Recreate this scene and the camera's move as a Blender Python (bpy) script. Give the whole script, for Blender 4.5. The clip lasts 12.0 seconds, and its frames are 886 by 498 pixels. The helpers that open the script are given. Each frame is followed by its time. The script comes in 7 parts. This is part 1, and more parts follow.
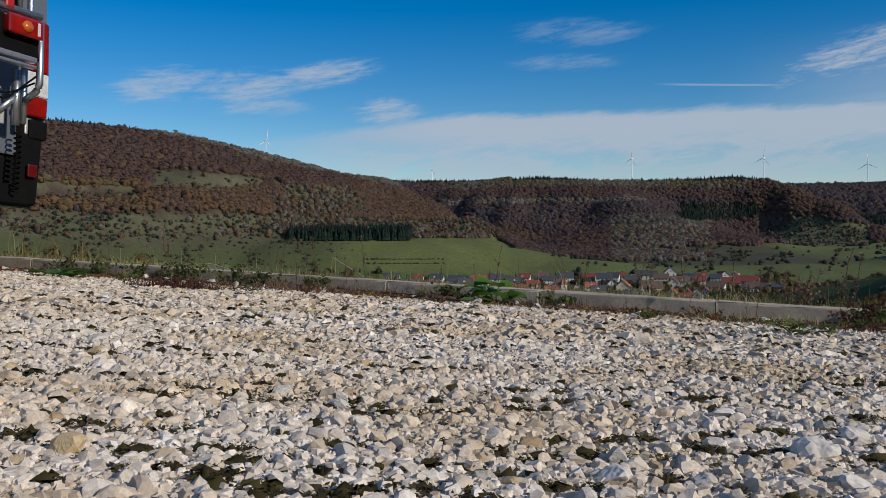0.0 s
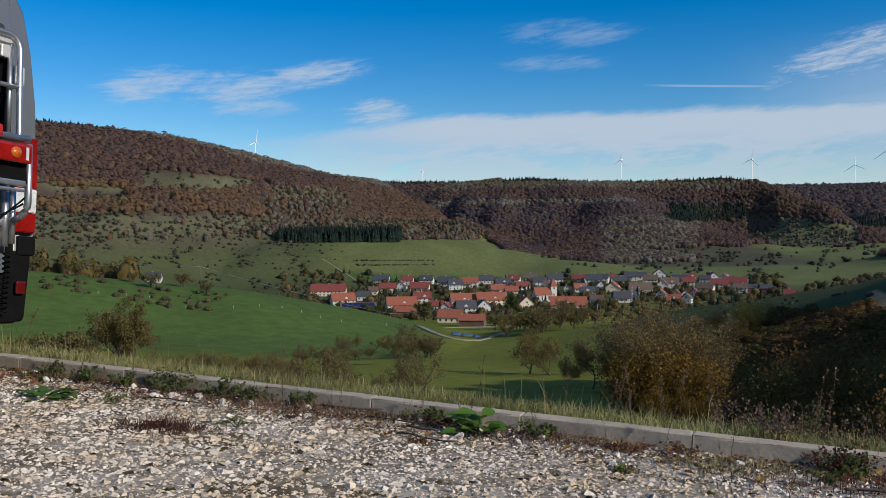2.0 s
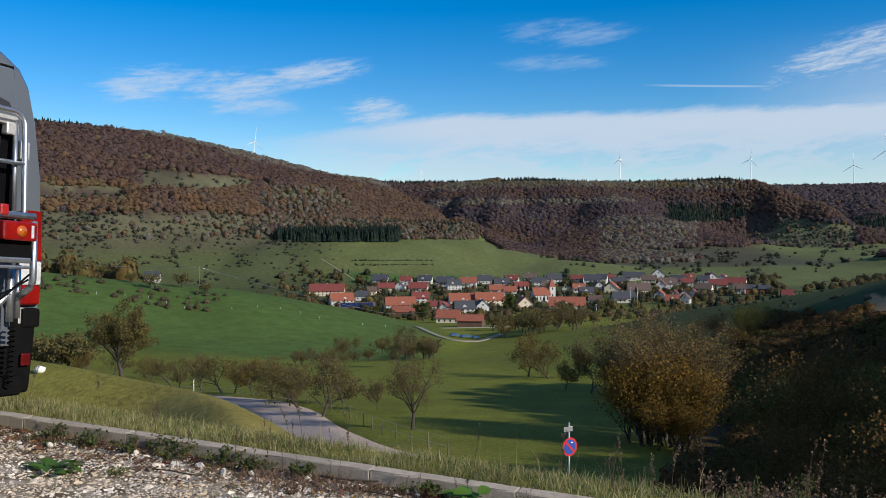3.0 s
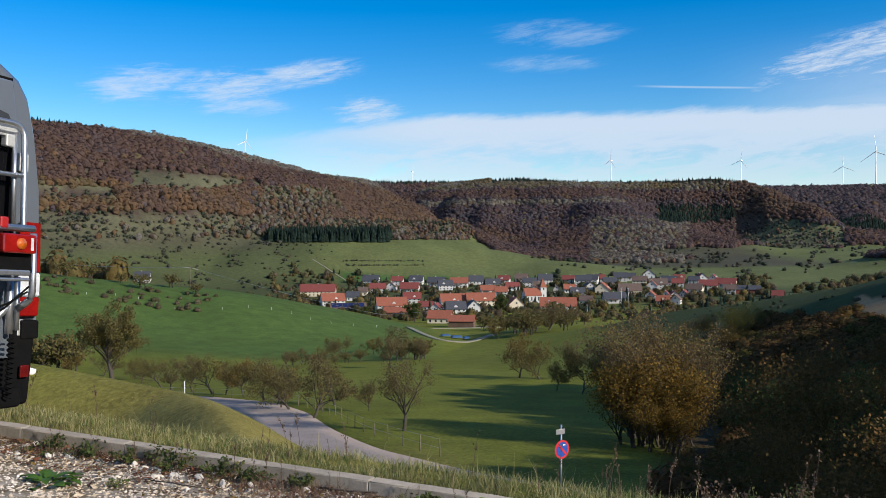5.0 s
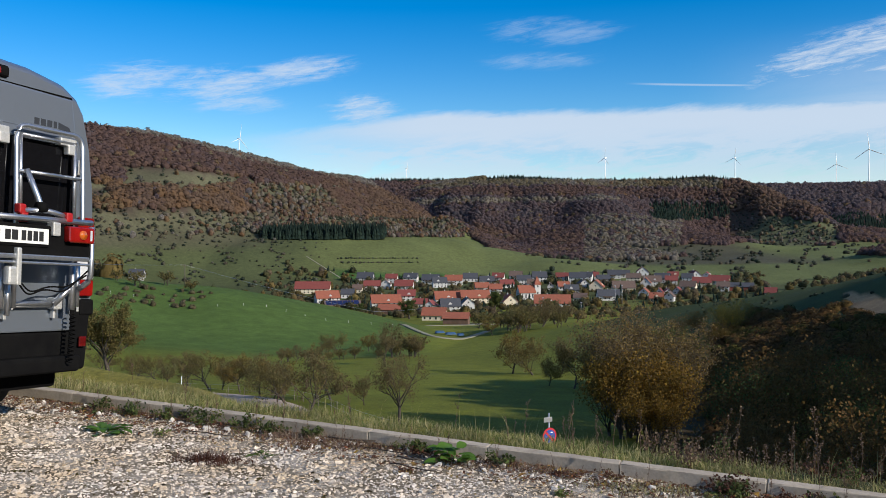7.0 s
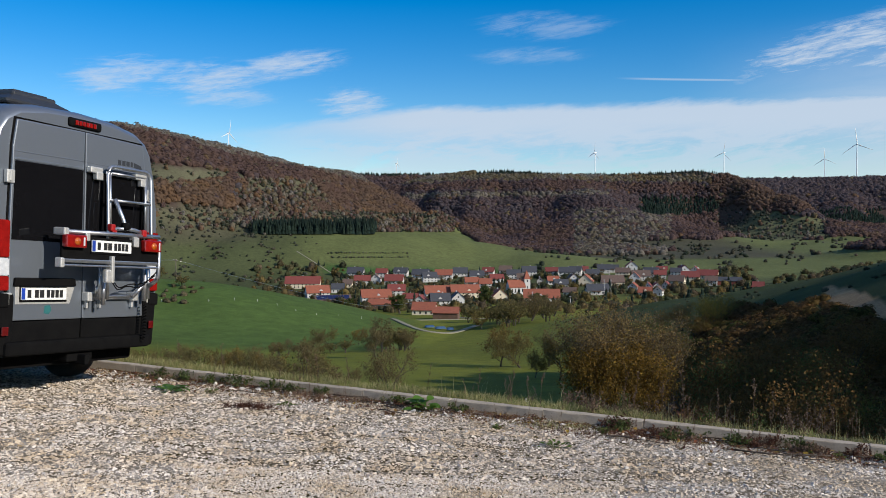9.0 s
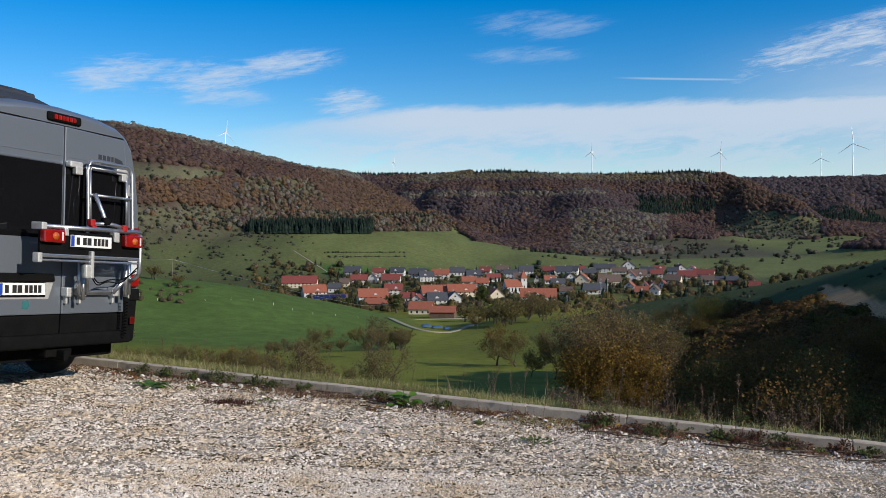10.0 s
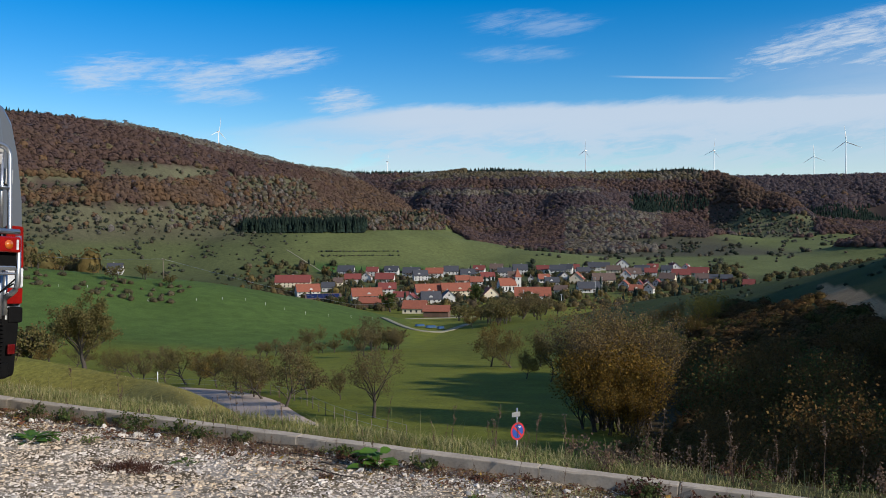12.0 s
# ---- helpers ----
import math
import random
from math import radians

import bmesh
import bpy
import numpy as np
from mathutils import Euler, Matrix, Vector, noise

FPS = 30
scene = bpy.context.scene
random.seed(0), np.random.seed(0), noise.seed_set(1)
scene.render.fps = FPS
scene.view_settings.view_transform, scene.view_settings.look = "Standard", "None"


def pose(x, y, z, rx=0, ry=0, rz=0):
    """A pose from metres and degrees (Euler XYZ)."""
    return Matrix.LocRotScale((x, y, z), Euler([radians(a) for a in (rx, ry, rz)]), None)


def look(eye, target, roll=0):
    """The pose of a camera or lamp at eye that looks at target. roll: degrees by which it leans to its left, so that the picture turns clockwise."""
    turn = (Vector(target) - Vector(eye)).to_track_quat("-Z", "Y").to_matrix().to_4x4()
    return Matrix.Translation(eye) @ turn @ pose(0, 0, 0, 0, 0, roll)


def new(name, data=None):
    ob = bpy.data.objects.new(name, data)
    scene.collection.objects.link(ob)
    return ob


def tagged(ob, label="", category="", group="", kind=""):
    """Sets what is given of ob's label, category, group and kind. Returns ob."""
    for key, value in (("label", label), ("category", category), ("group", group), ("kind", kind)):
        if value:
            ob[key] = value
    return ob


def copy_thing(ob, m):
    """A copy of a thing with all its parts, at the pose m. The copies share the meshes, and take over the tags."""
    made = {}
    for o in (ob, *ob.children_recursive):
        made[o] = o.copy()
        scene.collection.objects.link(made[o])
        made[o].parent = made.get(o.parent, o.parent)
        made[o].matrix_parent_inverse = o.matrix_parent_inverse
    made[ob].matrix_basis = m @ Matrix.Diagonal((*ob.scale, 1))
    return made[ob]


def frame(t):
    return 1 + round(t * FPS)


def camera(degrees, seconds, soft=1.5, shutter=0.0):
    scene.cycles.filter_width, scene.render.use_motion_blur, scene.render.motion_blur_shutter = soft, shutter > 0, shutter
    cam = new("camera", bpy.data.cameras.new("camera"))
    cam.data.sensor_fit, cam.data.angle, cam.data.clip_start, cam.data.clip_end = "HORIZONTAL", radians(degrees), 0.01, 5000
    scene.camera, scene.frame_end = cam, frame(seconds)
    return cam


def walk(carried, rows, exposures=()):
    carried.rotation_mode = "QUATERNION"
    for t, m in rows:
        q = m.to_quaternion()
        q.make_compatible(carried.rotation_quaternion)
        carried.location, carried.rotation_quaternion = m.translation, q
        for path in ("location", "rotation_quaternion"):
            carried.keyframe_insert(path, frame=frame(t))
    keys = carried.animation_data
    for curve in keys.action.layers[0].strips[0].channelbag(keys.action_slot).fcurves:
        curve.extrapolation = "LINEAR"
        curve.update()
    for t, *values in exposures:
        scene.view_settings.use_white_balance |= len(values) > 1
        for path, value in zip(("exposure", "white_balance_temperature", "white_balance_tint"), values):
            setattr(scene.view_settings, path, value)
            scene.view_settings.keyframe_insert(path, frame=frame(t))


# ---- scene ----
cam = camera(53.70, 12.0, soft=0.75)
PATH = [
    (0, pose(-0.077, 0.783, 0.116, 89.400, 0.141, 2.326)),
    (0.5, pose(-0.051, 0.784, 0.260, 89.226, 0.062, 1.819)),
    (1, pose(-0.041, 0.755, 0.397, 89.367, 0.063, 1.782)),
    (1.5, pose(-0.059, 0.719, 0.608, 89.419, -0.033, 1.693)),
    (2, pose(-0.032, 0.698, 0.872, 89.446, 0.168, 1.663)),
    (2.5, pose(-0.018, 0.653, 1.147, 89.445, 0.069, 1.634)),
    (3, pose(-0.017, 0.590, 1.368, 89.413, 0.072, 1.579)),
    (5, pose(-0.066, 0.555, 1.449, 89.435, -0.004, 1.003)),
    (5.5, pose(-0.052, 0.563, 1.448, 89.430, -0.000, 0.917)),
    (6, pose(-0.045, 0.488, 1.461, 89.513, -0.098, 0.855)),
    (6.5, pose(-0.014, 0.025, 1.434, 89.337, 0.006, 0.780)),
    (7, pose(0.018, -0.667, 1.408, 89.270, 0.012, 0.640)),
    (9, pose(0.216, -3.179, 1.574, 88.916, 0.041, 0.000)),
    (9.5, pose(0.276, -3.232, 1.569, 89.083, 0.045, -0.096)),
    (10, pose(0.363, -3.123, 1.529, 88.876, 0.049, -0.198)),
    (10.5, pose(0.467, -2.697, 1.514, 88.956, 0.055, -0.318)),
    (11, pose(0.508, -2.078, 1.502, 88.921, 0.160, -0.431)),
    (11.5, pose(0.490, -1.406, 1.495, 88.857, 0.065, -0.542)),
    (12, pose(0.457, -0.754, 1.524, 88.796, 0.167, -0.595)),
]
walk(cam, PATH, [(0, -0.42), (1, -0.36), (2.5, -0.03), (5.5, 0.25), (7, 0.18), (9.5, 0.06), (12, 0.07)])

# ---------------------------------------------------------------- light
SUN = Vector((0.80, -0.46, 0.44)).normalized()
sun_data = bpy.data.lights.new("sun", "SUN")
sun_data.energy, sun_data.angle, sun_data.color = 5.0, radians(0.55), (1.0, 0.92, 0.80)
sun = new("sun", sun_data)
sun.matrix_world = look((0, 0, 60), Vector((0, 0, 60)) - SUN)

world = bpy.data.worlds.new("world")
scene.world = world
world.use_nodes = True


def wire(tree, a, b):
    tree.links.new(a, b)


def build_sky():
    nt = world.node_tree
    nt.nodes.clear()
    N = nt.nodes.new
    out = N("ShaderNodeOutputWorld")
    clear_bg, cloud_bg, both = N("ShaderNodeBackground"), N("ShaderNodeBackground"), N("ShaderNodeMixShader")
    sky = N("ShaderNodeTexSky")
    sky.sky_type = "NISHITA"
    sky.sun_disc = False
    sky.sun_elevation = math.asin(SUN.z)
    sky.sun_rotation = math.atan2(SUN.x, SUN.y)
    sky.altitude, sky.air_density, sky.dust_density, sky.ozone_density = 700, 1.0, 0.3, 2.0
    hsv = N("ShaderNodeHueSaturation")
    hsv.inputs["Hue"].default_value = 0.508
    hsv.inputs["Saturation"].default_value, hsv.inputs["Value"].default_value = SKY_SAT, 1.0
    wire(nt, sky.outputs[0], hsv.inputs["Color"])
    wire(nt, hsv.outputs[0], clear_bg.inputs["Color"])
    clear_bg.inputs["Strength"].default_value = SKY_STRENGTH
    cloud_bg.inputs["Color"].default_value, cloud_bg.inputs["Strength"].default_value = (0.74, 0.85, 1.0, 1), CLOUD_STRENGTH

    def val(v):
        n = N("ShaderNodeValue")
        n.outputs[0].default_value = v
        return n.outputs[0]

    def op(kind, a, b=None, c=None):
        n = N("ShaderNodeMath")
        n.operation = kind
        for i, v in enumerate((a, b, c)):
            if v is None:
                continue
            if isinstance(v, (int, float)):
                n.inputs[i].default_value = v
            else:
                wire(nt, v, n.inputs[i])
        return n.outputs[0]

    def soft(v, lo, hi):
        n = N("ShaderNodeMapRange")
        n.interpolation_type = "SMOOTHSTEP"
        wire(nt, v, n.inputs["Value"])
        n.inputs["From Min"].default_value, n.inputs["From Max"].default_value = lo, hi
        return n.outputs["Result"]

    tc, sep = N("ShaderNodeTexCoord"), N("ShaderNodeSeparateXYZ")
    wire(nt, tc.outputs["Generated"], sep.inputs[0])
    u = op("ARCTAN2", sep.outputs[0], sep.outputs[1])
    v = op("ARCSINE", sep.outputs[2])

    def streaks(su, sv, shear, offset, detail, rough):
        c = N("ShaderNodeCombineXYZ")
        wire(nt, op("ADD", op("MULTIPLY", u, su), offset), c.inputs[0])
        wire(nt, op("SUBTRACT", op("MULTIPLY", v, sv), op("MULTIPLY", u, shear)), c.inputs[1])
        n = N("ShaderNodeTexNoise")
        n.inputs["Scale"].default_value, n.inputs["Detail"].default_value, n.inputs["Roughness"].default_value = 1.0, detail, rough
        n.inputs["Distortion"].default_value = 0.6
        wire(nt, c.outputs[0], n.inputs["Vector"])
        return n.outputs["Fac"]

    big, fine = streaks(9, 30, 3.0, 3.1, 7, 0.65), streaks(26, 120, 16.0, 8.7, 8, 0.7)
    mixed = op("ADD", op("MULTIPLY", big, 0.6), op("MULTIPLY", fine, 0.4))
    wisp = op("ADD", op("MULTIPLY", streaks(13, 62, 9.0, 1.3, 8, 0.66), 0.55), op("MULTIPLY", streaks(34, 210, 26.0, 4.4, 8, 0.7), 0.45))
    total = None

    def add(d):
        nonlocal total
        total = d if total is None else op("MAXIMUM", total, d)

    # thin clouds: centre, half width, half height, rise to the right, strength
    for cu, cv, ru, rv, tilt, k in ((-0.35, 0.168, 0.10, 0.032, 0.16, 0.75), (-0.265, 0.168, 0.11, 0.030, 0.10, 0.85), (-0.175, 0.185, 0.10, 0.024, 0.16, 0.80), (-0.24, 0.148, 0.085, 0.018, 0.04, 0.6),
                                    (-0.103, 0.145, 0.065, 0.028, 0.0, 0.85), (0.115, 0.229, 0.12, 0.024, -0.02, 0.32), (0.10, 0.197, 0.10, 0.016, 0.0, 0.32),
                                    (0.44, 0.196, 0.20, 0.038, 0.20, 1.0), (0.56, 0.185, 0.20, 0.045, 0.12, 1.0), (0.47, 0.262, 0.10, 0.018, 0.1, 0.6),
                                    (-0.9, 0.22, 0.35, 0.05, 0.1, 0.7), (1.3, 0.25, 0.5, 0.07, 0.05, 0.8), (2.6, 0.3, 0.6, 0.08, 0.1, 0.6), (-2.0, 0.4, 0.6, 0.09, 0.0, 0.6)):
        du = op("DIVIDE", op("SUBTRACT", u, cu), ru)
        dv = op("DIVIDE", op("SUBTRACT", op("SUBTRACT", v, cv), op("MULTIPLY", op("SUBTRACT", u, cu), tilt)), rv)
        e = op("SQRT", op("ADD", op("MULTIPLY", du, du), op("MULTIPLY", dv, dv)))
        body = op("SUBTRACT", 1.0, soft(e, 0.15, 1.0))
        add(op("MULTIPLY", soft(op("ADD", wisp, op("MULTIPLY", body, 0.20)), 0.52, 0.86), op("MULTIPLY", soft(body, 0.0, 0.8), k)))
    # the long veil over the hills
    west = op("MAXIMUM", op("SUBTRACT", -0.02, u), 0.0)
    rim = op("ADD", op("ADD", v, op("MULTIPLY", west, 0.14)), op("ADD", op("MULTIPLY", op("SUBTRACT", big, 0.5), 0.018), op("MULTIPLY", op("SUBTRACT", fine, 0.5), 0.010)))
    veil = op("MULTIPLY", soft(v, -0.04, 0.03), op("SUBTRACT", 1.0, soft(rim, 0.1345, 0.1475)))
    veil = op("MULTIPLY", veil, op("ADD", 0.55, op("MULTIPLY", soft(v, 0.055, 0.125), 0.45)))
    veil = op("MULTIPLY", veil, op("ADD", 0.10, op("MULTIPLY", soft(u, -0.30, -0.02), 0.90)))
    holes = op("SUBTRACT", 1.0, op("MULTIPLY", op("MULTIPLY", soft(mixed, 0.54, 0.40), op("SUBTRACT", 1.0, soft(v, 0.085, 0.125))), 0.75))
    add(op("MULTIPLY", op("MULTIPLY", veil, holes), 0.86))
    # milky air between the veil and the streaks on the right
    add(op("MULTIPLY", op("MULTIPLY", soft(u, 0.24, 0.50), op("SUBTRACT", 1.0, soft(v, 0.13, 0.23))), op("ADD", 0.25, op("MULTIPLY", big, 0.5))))
    # thin high cirrus added over the unseen rest of the sky, for less blue shadows
    rest = op("MULTIPLY", soft(op("ABSOLUTE", u), 0.75, 1.5), soft(v, 0.08, 0.3))
    add(op("MULTIPLY", op("MULTIPLY", rest, soft(streaks(3, 7, 1.0, 5.2, 6, 0.6), 0.38, 0.62)), 0.55))
    # a vapour trail
    line = op("ABSOLUTE", op("SUBTRACT", op("ADD", v, op("MULTIPLY", u, 0.06)), 0.1822))
    trail = op("MULTIPLY", op("SUBTRACT", 1.0, soft(line, 0.0002, 0.0018)), op("MULTIPLY", soft(u, 0.19, 0.24), op("SUBTRACT", 1.0, soft(u, 0.30, 0.36))))
    add(op("MULTIPLY", trail, 0.45))
    wire(nt, total, both.inputs[0])
    wire(nt, clear_bg.outputs[0], both.inputs[1])
    wire(nt, cloud_bg.outputs[0], both.inputs[2])
    wire(nt, both.outputs[0], out.inputs["Surface"])


SKY_SAT, SKY_STRENGTH, CLOUD_STRENGTH = 1.61, 0.131, 0.76
build_sky()


# ---------------------------------------------------------------- helpers
def sstep(a, b, v):
    t = np.clip((v - a) / (b - a), 0, 1)
    return t * t * (3 - 2 * t)


def mesh_from(verts, faces, name="mesh", smooth=False):
    me = bpy.data.meshes.new(name)
    me.from_pydata([tuple(v) for v in verts], [], [tuple(f) for f in faces])
    me.update()
    if smooth:
        me.shade_smooth()
    return me


def soup(V, F, name="soup", smooth=False):
    """A mesh from an (n, 3) array of corners and an (m, k) array of faces."""
    V, F = np.ascontiguousarray(V, dtype=np.float32), np.ascontiguousarray(F, dtype=np.int32)
    me = bpy.data.meshes.new(name)
    me.vertices.add(len(V))
    me.vertices.foreach_set("co", V.ravel())
    me.loops.add(F.size)
    me.loops.foreach_set("vertex_index", F.ravel())
    me.polygons.add(len(F))
    k = F.shape[1]
    me.polygons.foreach_set("loop_start", np.arange(len(F), dtype=np.int32) * k)
    me.update(calc_edges=True)
    me.validate()
    if smooth:
        me.shade_smooth()
    else:
        me.shade_flat()
    return me


def part(name, data, material=None, parent=None, label=""):
    """Links a bmesh or mesh as one mesh object under a thing or a part."""
    if isinstance(data, bmesh.types.BMesh):
        me = bpy.data.meshes.new(name)
        data.to_mesh(me)
        data.free()
    else:
        me = data
    if material and not me.materials:
        me.materials.append(material)
    ob = new(name, me)
    if parent:
        ob.parent = parent
    return tagged(ob, label)


# ---------------------------------------------------------------- materials
def nodes_of(name):
    m = bpy.data.materials.new(name)
    m.use_nodes = True
    nt = m.node_tree
    return m, nt, nt.nodes["Principled BSDF"]


def noise_node(nt, scale, detail=4.0, rough=0.6, coord="Object"):
    tc = nt.nodes.new("ShaderNodeTexCoord")
    n = nt.nodes.new("ShaderNodeTexNoise")
    n.inputs["Scale"].default_value, n.inputs["Detail"].default_value, n.inputs["Roughness"].default_value = scale, detail, rough
    wire(nt, tc.outputs[coord], n.inputs["Vector"])
    return n


def ramp_node(nt, stops, fac):
    r = nt.nodes.new("ShaderNodeValToRGB")
    el = r.color_ramp.elements
    while len(el) < len(stops):
        el.new(0.5)
    for e, (p, c) in zip(el, stops):
        e.position, e.color = p, (*c, 1)
    wire(nt, fac, r.inputs[0])
    return r


def mix_node(nt, a, b, fac, blend="MIX"):
    m = nt.nodes.new("ShaderNodeMix")
    m.data_type, m.blend_type = "RGBA", blend
    for sock, v in ((m.inputs[6], a), (m.inputs[7], b), (m.inputs[0], fac)):
        if isinstance(v, bpy.types.NodeSocket):
            wire(nt, v, sock)
        elif isinstance(v, (int, float)):
            sock.default_value = v
        else:
            sock.default_value = (*v, 1)
    return m.outputs[2]


def bump_node(nt, height, strength, distance, bsdf):
    b = nt.nodes.new("ShaderNodeBump")
    b.inputs["Strength"].default_value, b.inputs["Distance"].default_value = strength, distance
    wire(nt, height, b.inputs["Height"])
    wire(nt, b.outputs[0], bsdf.inputs["Normal"])


def plain(name, c1, c2=None, scale=8.0, rough=0.7, metal=0.0, bump=0.2, dist=0.01, island=0.0, objrand=0.0, coat=0.0, grain=0.7, spec=0.5):
    """A surface that wanders between two colours at two scales, with fine relief."""
    m, nt, bsdf = nodes_of(name)
    c2 = c2 or tuple(v * 0.75 for v in c1)
    n1, n2 = noise_node(nt, scale, 5), noise_node(nt, scale * 9, 3)
    r1 = ramp_node(nt, [(0.32, c1), (0.68, c2)], n1.outputs["Fac"])
    r2 = ramp_node(nt, [(0.3, (0.78,) * 3), (0.7, (1.12,) * 3)], n2.outputs["Fac"])
    col = mix_node(nt, r1.outputs[0], r2.outputs[0], grain, "MULTIPLY")
    for amount, kind, sock in ((island, "ShaderNodeNewGeometry", "Random Per Island"), (objrand, "ShaderNodeObjectInfo", "Random")):
        if amount:
            g = nt.nodes.new(kind)
            rr = ramp_node(nt, [(0, (1 - amount,) * 3), (1, (1 + amount,) * 3)], g.outputs[sock])
            col = mix_node(nt, col, rr.outputs[0], 1.0, "MULTIPLY")
    wire(nt, col, bsdf.inputs["Base Color"])
    bsdf.inputs["Roughness"].default_value, bsdf.inputs["Metallic"].default_value = rough, metal
    bsdf.inputs["Coat Weight"].default_value = coat
    bsdf.inputs["Specular IOR Level"].default_value = spec
    if bump:
        bump_node(nt, n2.outputs["Fac"], bump, dist, bsdf)
    return m


def see_through(nt, bsdf, share=0.4):
    """Leaves let part of the light through."""
    tr, mx = nt.nodes.new("ShaderNodeBsdfTranslucent"), nt.nodes.new("ShaderNodeMixShader")
    mx.inputs[0].default_value = share
    wire(nt, bsdf.inputs["Base Color"].links[0].from_socket, tr.inputs["Color"])
    out = [n for n in nt.nodes if n.type == "OUTPUT_MATERIAL"][0]
    wire(nt, bsdf.outputs[0], mx.inputs[1])
    wire(nt, tr.outputs[0], mx.inputs[2])
    wire(nt, mx.outputs[0], out.inputs["Surface"])


def leafy(name, colours, rough=0.85, trans=0.0):
    """Foliage or stones: each loose piece takes one of the colours."""
    m, nt, bsdf = nodes_of(name)
    g = nt.nodes.new("ShaderNodeNewGeometry")
    k = len(colours)
    r = ramp_node(nt, [(i / max(1, k - 1), c) for i, c in enumerate(colours)], g.outputs["Random Per Island"])
    n = noise_node(nt, 0.9, 3)
    rr = ramp_node(nt, [(0.3, (0.7,) * 3), (0.7, (1.25,) * 3)], n.outputs["Fac"])
    wire(nt, mix_node(nt, r.outputs[0], rr.outputs[0], 1.0, "MULTIPLY"), bsdf.inputs["Base Color"])
    bsdf.inputs["Roughness"].default_value = rough
    bsdf.inputs["Specular IOR Level"].default_value = 0.2
    see_through(nt, bsdf)
    return m


def ground_material():
    """Cover colours come from the attribute 'cover'; noise at three sizes breaks them up."""
    m, nt, bsdf = nodes_of("ground_cover")
    a = nt.nodes.new("ShaderNodeAttribute")
    a.attribute_name = "cover"
    col = a.outputs["Color"]
    for scale, lo, hi in ((0.015, 0.82, 1.15), (0.25, 0.8, 1.2), (4.0, 0.7, 1.3)):
        n = noise_node(nt, scale, 5)
        r = ramp_node(nt, [(0.3, (lo,) * 3), (0.7, (hi,) * 3)], n.outputs["Fac"])
        col = mix_node(nt, col, r.outputs[0], 1.0, "MULTIPLY")
    wire(nt, col, bsdf.inputs["Base Color"])
    bsdf.inputs["Roughness"].default_value = 0.95
    bsdf.inputs["Specular IOR Level"].default_value = 0.1
    bump_node(nt, noise_node(nt, 2.5, 6).outputs["Fac"], 0.6, 0.15, bsdf)
    return m


M_GROUND = ground_material()
def gravel_bed_material():
    """Fine chips and dust between the stones, each chip a cell of its own grey, earth in the hollows."""
    m, nt, bsdf = nodes_of("gravel_bed")
    tc = nt.nodes.new("ShaderNodeTexCoord")
    cells, chips = nt.nodes.new("ShaderNodeTexVoronoi"), nt.nodes.new("ShaderNodeTexVoronoi")
    cells.inputs["Scale"].default_value, chips.inputs["Scale"].default_value = 62, 150
    bend = nt.nodes.new("ShaderNodeMixRGB")
    bend.inputs[0].default_value = 0.012
    wire(nt, tc.outputs["Object"], bend.inputs[1])
    wire(nt, noise_node(nt, 70, 3).outputs["Color"], bend.inputs[2])
    wire(nt, bend.outputs[0], cells.inputs["Vector"])
    wire(nt, bend.outputs[0], chips.inputs["Vector"])
    sep = nt.nodes.new("ShaderNodeSeparateColor")
    wire(nt, cells.outputs["Color"], sep.inputs[0])
    chip = ramp_node(nt, [(0, (0.40, 0.34, 0.26)), (0.3, (0.54, 0.47, 0.38)), (0.7, (0.66, 0.59, 0.50)), (1, (0.78, 0.72, 0.64))], sep.outputs[0])
    gap = ramp_node(nt, [(0.0, (1, 1, 1)), (0.34, (1, 1, 1)), (0.58, (0.20, 0.155, 0.11))], cells.outputs["Distance"])
    small = ramp_node(nt, [(0.3, (1.05,) * 3), (0.75, (0.6, 0.56, 0.5))], chips.outputs["Distance"])
    gap = mix_node(nt, gap.outputs[0], small.outputs[0], 1.0, "MULTIPLY").node
    earth = ramp_node(nt, [(0.44, (1, 1, 1)), (0.60, (0.34, 0.28, 0.17))], noise_node(nt, 5.0, 6, 0.7).outputs["Fac"])
    col = mix_node(nt, chip.outputs[0], gap.outputs[0], 1.0, "MULTIPLY")
    wide = ramp_node(nt, [(0.40, (1, 1, 1)), (0.66, (0.62, 0.55, 0.42))], noise_node(nt, 1.3, 5, 0.65).outputs["Fac"])
    col = mix_node(nt, col, wide.outputs[0], 1.0, "MULTIPLY")
    wire(nt, mix_node(nt, col, earth.outputs[0], 1.0, "MULTIPLY"), bsdf.inputs["Base Color"])
    bsdf.inputs["Roughness"].default_value = 0.95
    bump_node(nt, cells.outputs["Distance"], -1.0, 0.012, bsdf)
    return m


M_GRAVEL = gravel_bed_material()
M_KERB = plain("kerb_concrete", (0.41, 0.35, 0.28), (0.30, 0.255, 0.20), 5, 0.9, bump=0.4, dist=0.006, objrand=0.1)
M_ASPHALT = plain("asphalt", (0.31, 0.25, 0.215), (0.26, 0.21, 0.18), 0.6, 0.9, bump=0.3, dist=0.01)
M_VAN = plain("silver_grey_paint", (0.205, 0.232, 0.27), (0.198, 0.225, 0.262), 3, 0.34, metal=0.6, bump=0.0, coat=0.5, grain=0.06)

